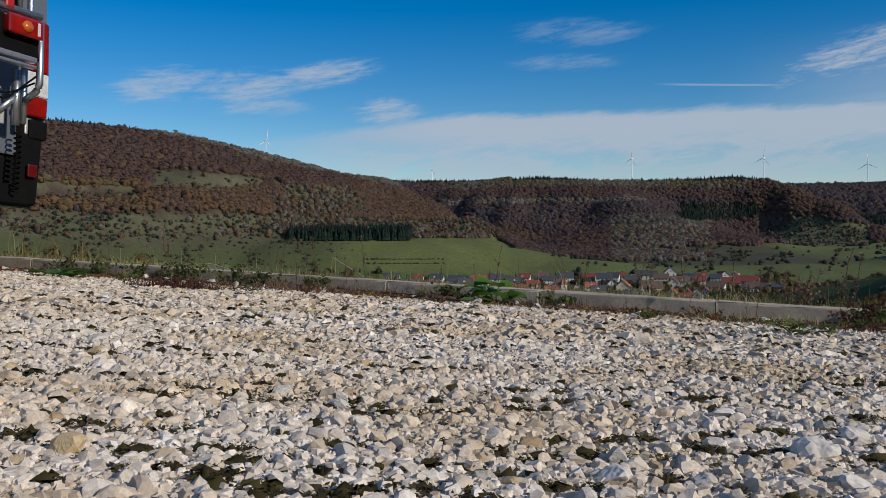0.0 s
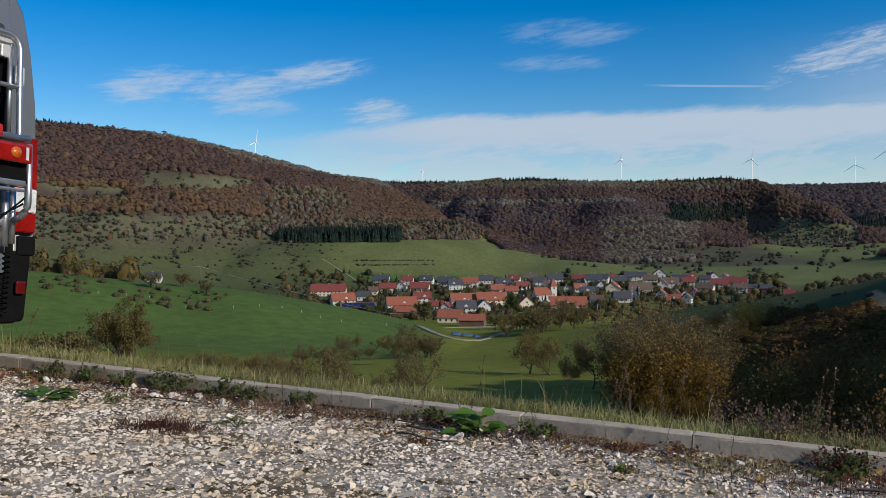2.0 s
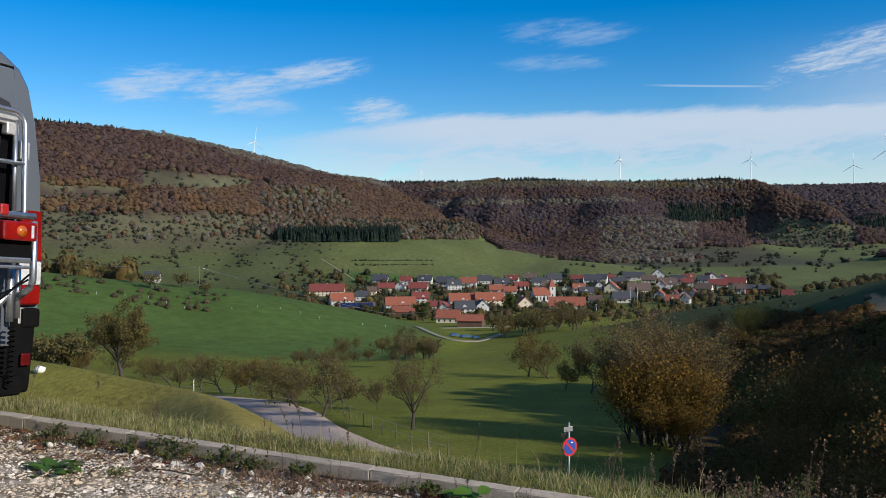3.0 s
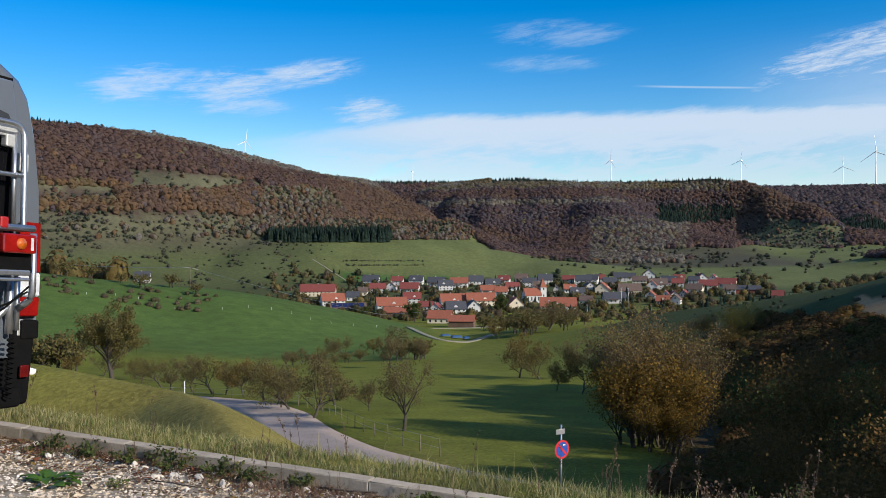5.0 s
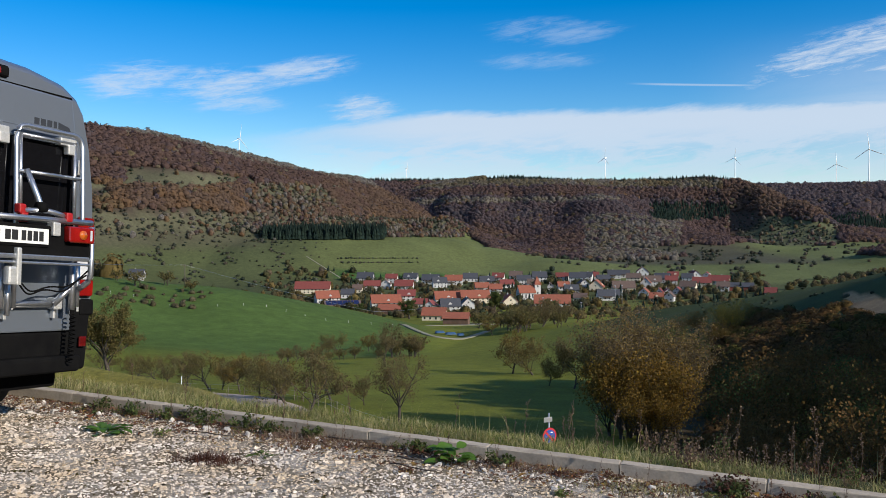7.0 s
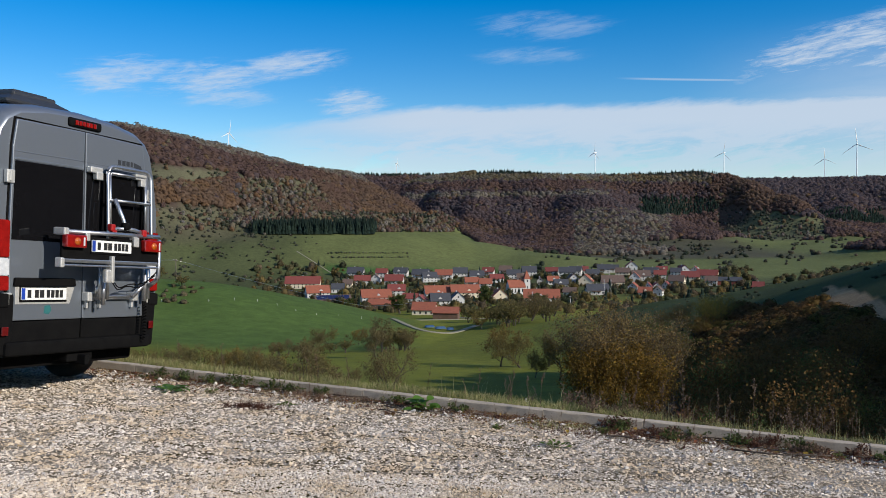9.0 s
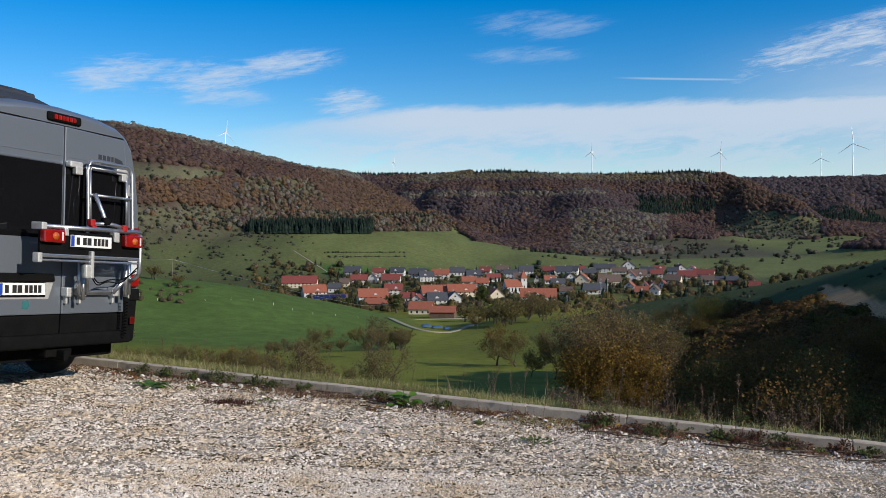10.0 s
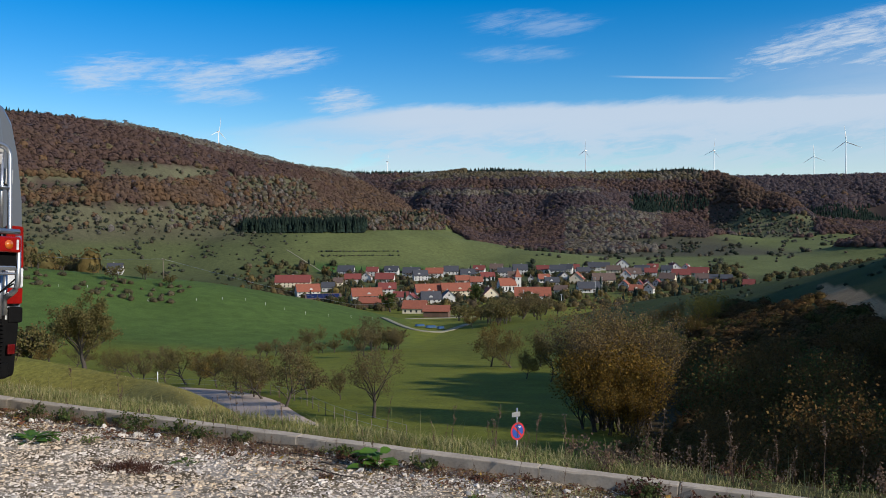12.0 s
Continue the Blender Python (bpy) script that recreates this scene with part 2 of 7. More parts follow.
# ---------------------------------------------------------------- lie of the land
LOT_X, LOT_Y = -0.05874, -0.04398          # fall of the gravel lot along x and y
KERB_LINE = [(-40, 20.29), (40, -8.11)]
FALL = [(-60, 4), (-8, 0.2), (0, 0.065), (0.9, 0.025), (3, -0.8), (8, -3.0), (20, -7.2), (45, -10.3), (75, -13.5), (125, -19), (245, -31),
        (445, -44), (600, -53), (750, -52), (900, -43), (1100, -32), (1400, -22), (2000, 0), (3000, 60), (5200, 110)]


LANE = [(40, 6), (24, 17), (14, 23.5), (6, 29.0), (-1, 36.5), (-6.2, 45.5), (-11, 58), (-14.5, 70), (-19.5, 81), (-29, 92), (-46, 106), (-75, 122), (-120, 132)]


def curve_through(points, n):
    P = np.array(points, float)
    t = np.arange(len(P))
    q = np.linspace(0, len(P) - 1, n)
    out = np.stack([np.interp(q, t, P[:, i]) for i in range(2)], 1)
    for _ in range(n // len(P) + 4):
        out[1:-1] = 0.25 * out[:-2] + 0.5 * out[1:-1] + 0.25 * out[2:]
    return out


def lot_z(x, y):
    return LOT_X * x + LOT_Y * y


def kerb_y(x):
    return np.interp(x, *zip(*KERB_LINE))


def smooth_interp(v, knots):
    """A soft curve through knots (a mean of shifted straight ones)."""
    xs, ys = (np.array(k, float) for k in zip(*knots))
    w = 0.02 + 0.10 * np.abs(v)
    return sum(np.interp(v + w * s, xs, ys) for s in (-1, -0.5, 0, 0.5, 1)) / 5


def ridge(x, y, line, low):
    """Height over the land of a long hill: line gives x, y, top and half width at its bends."""
    best = np.full(np.shape(x), -1e9)
    for (x0, y0, z0, w0), (x1, y1, z1, w1) in zip(line, line[1:]):
        dx, dy = x1 - x0, y1 - y0
        t = np.clip(((x - x0) * dx + (y - y0) * dy) / (dx * dx + dy * dy), 0, 1)
        d = np.hypot(x - x0 - t * dx, y - y0 - t * dy)
        z, w = z0 + t * (z1 - z0), w0 + t * (w1 - w0)
        k = np.clip(1 - d / w, 0, 1)
        best = np.maximum(best, low + (z - low) * (0.35 * k + 0.65 * k * k * (3 - 2 * k)))
    return best


LEFT_HILL = [(-1500, 900, 170, 420), (-750, 1020, 163, 400), (-540, 1130, 155, 400), (-433, 1220, 147, 390), (-356, 1350, 134, 380),
             (-216, 1480, 104, 330), (-75, 1420, 50, 205), (-25, 1320, 9, 150), (35, 1200, -18, 110)]
TONGUE = [(-230, 1010, 0, 160), (-89, 1080, 3, 170), (-25, 1115, 4, 150), (28, 1120, -9, 150), (107, 1080, -23, 130), (173, 1000, -38, 90)]
FAR_PLATEAU = [(-2500, 2300, 155, 900), (-500, 2350, 157, 700), (60, 2350, 153, 600), (900, 2500, 147, 700)]
MID_HILL = [(0, 2010, 130, 400), (70, 2005, 138, 390), (130, 2000, 141, 380), (200, 1985, 138, 340), (283, 1960, 130, 300), (400, 1960, 131, 270), (480, 1960, 134, 250), (565, 1950, 139, 215), (610, 1920, 130, 195), (655, 1850, 102, 160), (690, 1750, 62, 150), (720, 1650, 18, 130), (742, 1600, -10, 100)]
MID_NOSE = [(110, 1900, 123, 380), (262, 1860, 120, 330), (286, 1740, 76, 290), (310, 1610, 38, 250), (405, 1510, 5, 190), (440, 1440, -16, 130)]
DARK_SPUR = [(1000, 1050, 105, 300), (690, 1080, 30, 190), (590, 1080, -4, 130), (520, 1080, -32, 90)]
FAR_HILL = [(874, 2500, 147, 600), (1200, 2420, 149, 650), (2600, 2200, 165, 700)]
GREEN_HILL = [(-420, 180, 6, 170), (-250, 250, -1, 150), (-150, 285, -8.2, 140), (-95, 300, -14.6, 118), (-66, 312, -20.3, 85), (-35, 312, -28, 65), (-10, 305, -35, 55)]
# the right hill's out-of-view bends are raised to throw shade on the ravine
RIGHT_HILL = [(190, -60, 26, 120), (104, -4, 29, 78), (96, 56, 20, 72), (99, 122, 6.2, 82), (90, 185, -7.6, 90), (77, 235, -15.4, 80), (50, 300, -28, 80)]
BANK = [(-60, 60, -3.0, 24), (-21, 43, -4.6, 12), (-12.2, 38, -5.1, 8), (-9.0, 32, -4.55, 6.5), (-6.5, 26, -4.25, 5.5), (-4.7, 19, -3.2, 5), (-3.8, 13, -1.95, 4)]


def gullies(x, y):
    """Shallow ribs and hollows that run down the hillsides."""
    return 0.6 * np.sin(x / 34.0 + 1.6 * np.sin(y / 90.0)) + 0.4 * np.sin(x / 17.0 - y / 60.0 + 2.0 * np.sin(x / 95.0))


def land(x, y):
    x, y = np.asarray(x, float), np.asarray(y, float)
    d = (y - kerb_y(x)) * 0.95
    r = np.hypot(x, y)
    d = np.where(r > 25, r - 6.3, d + (r - 6.3 - d) * sstep(12, 25, r))
    d = np.where(y < 0, np.minimum(d, -2 + 0 * d), d)
    low = smooth_interp(d, FALL) + lot_z(x, y) * (1 - sstep(6, 26, r))
    z = low
    for hill in (LEFT_HILL, TONGUE, FAR_PLATEAU, MID_HILL, MID_NOSE, DARK_SPUR, FAR_HILL, GREEN_HILL, RIGHT_HILL, BANK):
        z = np.maximum(z, ridge(x, y, hill, low))
    z = z + 11.0 * gullies(x, y) * sstep(8, 32, z) * (1 - sstep(80, 118, z)) * sstep(820, 1000, r)
    # behind the lot the land rises gently
    return z


def build_ground():
    az = np.concatenate([np.arange(-36, 36, 0.25), np.arange(36, 324, 4.0)])
    rr = np.concatenate([[0.5, 2, 3.5], np.arange(4.2, 8.6, 0.06), np.geomspace(8.7, 840, 128), np.arange(855, 2640, 15.0), np.geomspace(2650, 4900, 10)])
    A, Rr = np.meshgrid(np.radians(az), rr)
    X, Y = Rr * np.sin(A), Rr * np.cos(A)
    Z = land(X, Y)
    lane = curve_through(LANE, 120)
    near = (Rr > 15) & (Rr < 140)
    gap = np.min(np.hypot(X[near][:, None] - lane[None, :, 0], Y[near][:, None] - lane[None, :, 1]), 1)
    Z[near] -= 0.3 * (1 - sstep(1.9, 3.0, gap))
    on_lot = (Y < kerb_y(X) + 0.11) & (Rr < 40)
    Z = np.where(on_lot, lot_z(X, Y) - 0.12, Z)
    n, k = X.shape
    V = np.stack([X, Y, Z], -1).reshape(-1, 3)
    i, j = np.meshgrid(np.arange(n - 1), np.arange(k), indexing="ij")
    a, b = i * k + j, i * k + (j + 1) % k
    F = np.stack([a, a + k, b + k, b], -1).reshape(-1, 4)[:, ::-1]
    me = soup(V, F, "ground", True)
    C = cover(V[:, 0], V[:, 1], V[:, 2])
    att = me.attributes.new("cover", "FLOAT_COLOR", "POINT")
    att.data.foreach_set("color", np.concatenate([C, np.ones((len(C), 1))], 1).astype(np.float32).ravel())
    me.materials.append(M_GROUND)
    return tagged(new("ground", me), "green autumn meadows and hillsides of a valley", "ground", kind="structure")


def blend(C, colour, w):
    return C + (np.array(colour) - C) * np.asarray(w)[:, None]


def cover(x, y, z):
    r = np.hypot(x, y)
    C = np.tile(np.array((0.120, 0.132, 0.019)), (len(x), 1))          # meadow
    C = blend(C, (0.064, 0.076, 0.032), sstep(620, 820, r))
    C = blend(C, (0.098, 0.114, 0.042), sstep(-190, -130, x) * sstep(880, 940, r) * (1 - sstep(1500, 1600, y)))      # the green tongue and the valley meadows
    C = blend(C, (0.068, 0.066, 0.040), sstep(-16, -2, z) * (1 - sstep(-260, -170, x)) * sstep(820, 880, y))       # rough grazing below the scrub            # paler pasture across the valley
    lane_y = y - 927 - 0.2 * (x + 65)
    C = blend(C, (0.050, 0.100, 0.028), sstep(-16, -12, lane_y) * (1 - sstep(8, 12, lane_y)) * sstep(-128, -120, x) * (1 - sstep(110, 150, x)))   # sown strip
    C = blend(C, (0.060, 0.098, 0.023), sstep(-260, -240, x) * (1 - sstep(-20, 0, x)) * sstep(190, 215, y) * (1 - sstep(312, 330, y)))     # green hill
    C = blend(C, (0.092, 0.09, 0.054), sstep(2, 12, z - 4 * (x > -60)) * (r > 800))     # poor grass of the slopes
    C = blend(C, (0.058, 0.042, 0.035), (sstep(26, 34, z) * (1 - sstep(56, 60, z)) + sstep(80, 86, z)) * (r > 800))   # leaf litter under the beeches
    C = blend(C, (0.062, 0.043, 0.033), sstep(-9, -1, z) * (y > 1380))
    C = blend(C, (0.066, 0.064, 0.040), sstep(130, 190, x) * (1 - sstep(420, 520, x)) * sstep(1060, 1120, y) * (1 - sstep(1500, 1600, y)))       # rough ground under the spur
    C = blend(C, (0.10, 0.105, 0.055), sstep(545, 575, x) * (1 - sstep(740, 770, x)) * sstep(1540, 1570, y) * (1 - sstep(1720, 1760, y)) * (1 - sstep(46, 58, z)))   # juniper slope
    C = blend(C, (0.205, 0.172, 0.046), (1 - sstep(34, 56, r)) * (1 - sstep(-4, 3, x)))      # dry grass of the bank
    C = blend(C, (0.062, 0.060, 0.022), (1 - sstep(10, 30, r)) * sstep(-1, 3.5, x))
    C = blend(C, (0.045, 0.030, 0.010), sstep(0.2, 0.26, x / np.maximum(y, 1)) * (y > 12) * (1 - sstep(95, 130, y)))   # brown leaf mould of the ravine, made darker and redder to deepen its shade
    # right hill's grass, the dimness of grazing light put into its colour
    C = blend(C, (0.040, 0.052, 0.014), sstep(34, 44, x) * sstep(70, 90, y) * (1 - sstep(260, 290, y)))
    rag = ((z + 7.0) / 0.75) ** 2 + ((y - 107) / 24) ** 2 + 9 * (x < 42) + 0.12 * np.sin(x * 1.3 + y * 0.4) + 0.1 * np.sin(y * 0.9)
    C = blend(C, (0.36, 0.22, 0.11), 1 - sstep(0.85, 1.1, rag))            # bare earth on the right hill
    return C


ground = build_ground()

# ---------------------------------------------------------------- the gravel lot, its kerb and the lane
def stone_material(name, colours):
    """Broken limestone: each stone its own colour, with veins, dust and small pits."""
    m, nt, bsdf = nodes_of(name)
    g = nt.nodes.new("ShaderNodeNewGeometry")
    r = ramp_node(nt, [(i / (len(colours) - 1), c) for i, c in enumerate(colours)], g.outputs["Random Per Island"])
    n1, n2 = noise_node(nt, 55, 5, 0.7), noise_node(nt, 320, 3)
    r1 = ramp_node(nt, [(0.3, (0.68, 0.66, 0.62)), (0.65, (1.12, 1.12, 1.12))], n1.outputs["Fac"])
    r2 = ramp_node(nt, [(0.3, (0.85,) * 3), (0.7, (1.1,) * 3)], n2.outputs["Fac"])
    patch = ramp_node(nt, [(0.42, (1, 1, 1)), (0.62, (0.84, 0.76, 0.63))], noise_node(nt, 2.2, 4).outputs["Fac"])
    col = mix_node(nt, r.outputs[0], r1.outputs[0], 1.0, "MULTIPLY")
    col = mix_node(nt, col, r2.outputs[0], 1.0, "MULTIPLY")
    wire(nt, mix_node(nt, col, patch.outputs[0], 1.0, "MULTIPLY"), bsdf.inputs["Base Color"])
    bsdf.inputs["Roughness"].default_value = 0.9
    bsdf.inputs["Specular IOR Level"].default_value = 0.25
    bump_node(nt, n1.outputs["Fac"], 0.6, 0.004, bsdf)
    return m


M_MOSS = plain("earthy_moss", (0.075, 0.062, 0.022), (0.045, 0.034, 0.016), 30, 0.95, bump=0.6, dist=0.004)
M_STONE = stone_material("limestone_gravel", [(0.52, 0.46, 0.40), (0.69, 0.625, 0.56), (0.46, 0.40, 0.35), (0.61, 0.54, 0.465), (0.76, 0.70, 0.64), (0.53, 0.45, 0.37), (0.64, 0.585, 0.53), (0.72, 0.655, 0.60), (0.42, 0.33, 0.22)])


def build_lot():
    xs, ys = np.arange(-30, 30.01, 0.5), np.linspace(0, 1, 60)
    X, T = np.meshgrid(xs, ys)
    Y = -36 + (kerb_y(X) + 0.02 + 36) * T
    n, k = X.shape
    V = np.stack([X, Y, lot_z(X, Y)], -1).reshape(-1, 3)
    i, j = np.meshgrid(np.arange(n - 1), np.arange(k - 1), indexing="ij")
    a = i * k + j
    F = np.stack([a, a + 1, a + k + 1, a + k], -1).reshape(-1, 4)
    me = soup(V, F, "gravel_lot", True)
    me.materials.append(M_GRAVEL)
    return tagged(new("gravel_lot", me), "pale limestone gravel parking area with moss between stones", "gravel", kind="structure")


lot = build_lot()


def box_bm(x0, x1, y0, y1, z0, z1, bevel=0.0, seg=2):
    bm = bmesh.new()
    bmesh.ops.create_cube(bm, size=1.0)
    for v in bm.verts:
        v.co = Vector(((x0 + x1) / 2 + v.co.x * (x1 - x0), (y0 + y1) / 2 + v.co.y * (y1 - y0), (z0 + z1) / 2 + v.co.z * (z1 - z0)))
    if bevel:
        bmesh.ops.bevel(bm, geom=list(bm.edges), offset=bevel, segments=seg, affect="EDGES", profile=0.6)
    return bm


def merge(*bms):
    out = bms[0]
    for b in bms[1:]:
        me = bpy.data.meshes.new("tmp")
        b.to_mesh(me)
        b.free()
        out.from_mesh(me)
        bpy.data.meshes.remove(me)
    return out


def tube_arrays(points, radii, sides=6):
    """A bent tapered tube as corner and face arrays."""
    P = np.array(points, float)
    R = np.array(radii, float) * np.ones(len(P))
    V, F = [], []
    for i, p in enumerate(P):
        d = P[min(i + 1, len(P) - 1)] - P[max(i - 1, 0)]
        d = d / (np.linalg.norm(d) + 1e-9)
        u = np.cross(d, (0.0, 0.0, 1.0) if abs(d[2]) < 0.9 else (1.0, 0.0, 0.0))
        u /= np.linalg.norm(u)
        w = np.cross(d, u)
        for s in range(sides):
            a = 2 * math.pi * s / sides
            V.append(p + R[i] * (math.cos(a) * u + math.sin(a) * w))
    for i in range(len(P) - 1):
        for s in range(sides):
            a, b = i * sides + s, i * sides + (s + 1) % sides
            F.append((a, b, b + sides, a + sides))
    return np.array(V), np.array(F)


def join_arrays(pieces):
    V, F, n = [], [], 0
    for v, f in pieces:
        V.append(v), F.append(f + n)
        n += len(v)
    return np.concatenate(V), np.concatenate(F)


def tube(points, radius, sides=10, smooth=True, caps=True):
    """A round bar along points, as a mesh."""
    v, f = tube_arrays(points, radius, sides)
    faces = [tuple(int(k) for k in q) for q in f]
    if caps:
        faces += [tuple(range(sides))[::-1], tuple(range(len(v) - sides, len(v)))]
    return mesh_from(v, faces, "bar", smooth)


def rounded(points, r=0.06, steps=5):
    """Rounds the corners of a line of points."""
    P = [Vector(p) for p in points]
    out = [P[0]]
    for a, b, c in zip(P, P[1:], P[2:]):
        d0, d1 = (a - b).normalized(), (c - b).normalized()
        k = min(r, (a - b).length * 0.45, (c - b).length * 0.45)
        for s in range(steps + 1):
            t = s / steps
            out.append((1 - t) ** 2 * (b + d0 * k) + 2 * t * (1 - t) * b + t * t * (b + d1 * k))
    return out + [P[-1]]


def build_kerb():
    kerb = tagged(new("kerb"), "weathered beige concrete edging kerb between gravel and verge", "kerb", kind="structure")
    slope = (-0.355)
    ang = math.atan(slope)
    made = []
    for kind in range(4):
        bm = box_bm(0.0015, 0.9985, 0, 0.11, -0.16, 0.097, 0.010, 2)
        rnd = random.Random(kind)
        bmesh.ops.subdivide_edges(bm, edges=[e for e in bm.edges if abs(e.verts[0].co.x - e.verts[1].co.x) > 0.5], cuts=6)
        for v in bm.verts:
            v.co.z += rnd.uniform(-0.003, 0.002) * (v.co.z > 0.08)
            v.co.y += rnd.uniform(-0.003, 0.003)
        me = bpy.data.meshes.new("kerbstone")
        bm.to_mesh(me)
        bm.free()
        me.materials.append(M_KERB)
        made.append(me)
    rnd = random.Random(7)
    u = Vector((math.cos(ang), math.sin(ang)))
    for i in range(-17, 16):
        x, y = 0.28 + u.x * i * 1.0, 0
        y = float(kerb_y(x))
        ob = new("kerbstone", made[rnd.randrange(4)])
        ob.parent = kerb
        z = float(lot_z(x, y))
        ob.matrix_local = Matrix.Translation((x, y, z + rnd.uniform(-0.0015, 0.0015))) @ Euler((rnd.uniform(-0.006, 0.006), math.atan(-(LOT_X * u.x + LOT_Y * u.y)), ang + rnd.uniform(-0.002, 0.002))).to_matrix().to_4x4()
    return kerb


kerb = build_kerb()

def ribbon(points, width, lift, n, across=4):
    c = curve_through(points, n)
    d = np.gradient(c, axis=0)
    d /= np.linalg.norm(d, axis=1)[:, None]
    side = np.stack([-d[:, 1], d[:, 0]], 1)
    rows = []
    for s in np.linspace(-0.5, 0.5, across + 1):
        p = c + side * width * s
        rows.append(np.stack([p[:, 0], p[:, 1], land(p[:, 0], p[:, 1]) + lift], 1))
    zmean = np.mean([r[:, 2] for r in rows], 0)
    for s, r in zip(np.linspace(-0.5, 0.5, across + 1), rows):
        r[:, 2] = 0.8 * r[:, 2] + 0.2 * zmean + 0.03 * (0.25 - s * s)
    low = [rows[0] - (0, 0, 0.3)] + rows + [rows[-1] - (0, 0, 0.3)]
    V = np.stack(low, 1)
    n, k = V.shape[:2]
    i, j = np.meshgrid(np.arange(n - 1), np.arange(k - 1), indexing="ij")
    a = i * k + j
    return soup(V.reshape(-1, 3), np.stack([a, a + k, a + k + 1, a + 1], -1).reshape(-1, 4)[:, ::-1], "lane", True)


lane_mesh = ribbon(LANE, 5.0, 0.03, 160)
lane_mesh.materials.append(M_ASPHALT)
road = tagged(new("road", lane_mesh), "narrow grey asphalt lane curving down the slope", "road", kind="structure")
M_TRACK = plain("pale_track", (0.21, 0.20, 0.14), (0.17, 0.16, 0.11), 0.4, 0.95, bump=0.2)
for pts, wid in (([(-160, 955), (-142, 936), (-124, 915), (-107, 890)], 1.5), ([(-17, 298), (-12, 284), (-7, 274), (-1, 273), (5, 283), (12, 300)], 2.4), ([(-20, 440), (6, 452), (30, 470), (44, 520)], 3.5), ([(-10, 560), (-2, 500), (20, 462)], 3.0)):
    me = ribbon(pts, wid, 0.35, 40)
    me.materials.append(M_TRACK)
    tagged(new("farm_track", me), "pale gravel farm track across the meadow", "track", kind="structure")

# ---------------------------------------------------------------- the camper van
M_BLACK = plain("black_plastic", (0.0045, 0.0045, 0.005), (0.007, 0.007, 0.007), 10, 0.8, bump=0.1, dist=0.001, spec=0.05)
M_RUBBER = plain("tyre_rubber", (0.012, 0.012, 0.012), (0.02, 0.02, 0.02), 9, 0.85, bump=0.3, dist=0.003)
M_ALU = plain("brushed_aluminium", (0.55, 0.56, 0.58), (0.45, 0.46, 0.48), 20, 0.34, metal=0.9, bump=0.1, dist=0.001)
M_GLASSDARK = plain("tinted_glass", (0.006, 0.006, 0.007), (0.005, 0.005, 0.006), 3, 0.05, bump=0.0, spec=0.18)
M_RED = plain("red_lens", (0.27, 0.009, 0.007), (0.17, 0.006, 0.005), 12, 0.14, bump=0.1, dist=0.002, coat=0.7)
M_REFLECT = plain("red_reflector", (0.11, 0.005, 0.005), (0.07, 0.004, 0.004), 40, 0.25, bump=0.3, dist=0.002, coat=0.4)
M_AMBER = plain("amber_lens", (0.55, 0.12, 0.01), (0.4, 0.08, 0.01), 12, 0.2, bump=0.1, dist=0.002, coat=0.5)
M_CLEAR = plain("clear_lens", (0.6, 0.62, 0.64), (0.45, 0.47, 0.5), 18, 0.12, bump=0.1, dist=0.002, coat=0.7)
M_PLATE = plain("plate_white", (0.78, 0.78, 0.76), (0.7, 0.7, 0.68), 6, 0.4, bump=0.0)
M_BLUE = plain("plate_blue", (0.01, 0.05, 0.35), (0.01, 0.04, 0.28), 6, 0.4, bump=0.0)
M_INK = plain("black_print", (0.01, 0.01, 0.01), (0.015, 0.015, 0.015), 6, 0.5, bump=0.0)
M_DECAL = plain("dark_grey_decal", (0.03, 0.033, 0.04), (0.025, 0.028, 0.033), 6, 0.4, bump=0.0)
M_CHROME = plain("pale_hinge_metal", (0.6, 0.6, 0.58), (0.5, 0.5, 0.48), 8, 0.4, metal=0.5, bump=0.1, dist=0.001)
M_REDPLASTIC = plain("red_plastic", (0.35, 0.01, 0.012), (0.28, 0.01, 0.01), 6, 0.4, bump=0.0)
M_TEAL = plain("teal_sticker", (0.02, 0.13, 0.13), (0.02, 0.10, 0.11), 30, 0.5, bump=0.0)

HALF = [(0.98, 0.42), (1.05, 0.62), (1.10, 1.05), (1.105, 1.4), (1.085, 1.9), (1.035, 2.25), (0.97, 2.5), (0.895, 2.61), (0.76, 2.69), (0.45, 2.745), (0.0, 2.765)]


def side_x(z):
    """Half width of the van's body at a height."""
    zs, xs = [p[1] for p in HALF[:9]], [p[0] for p in HALF[:9]]
    return float(np.interp(z, zs, xs))


def van_section(y, wid, top, low=0.42):
    """One cross-section of the body at y, with its width and top scaled."""
    pts = []
    for x, z in HALF:
        zz = low + (z - 0.42) / (2.775 - 0.42) * (top - low)
        pts.append((x * wid, y, zz))
    left = [(-x, yy, z) for x, yy, z in pts[:-1]][::-1]
    return pts + left


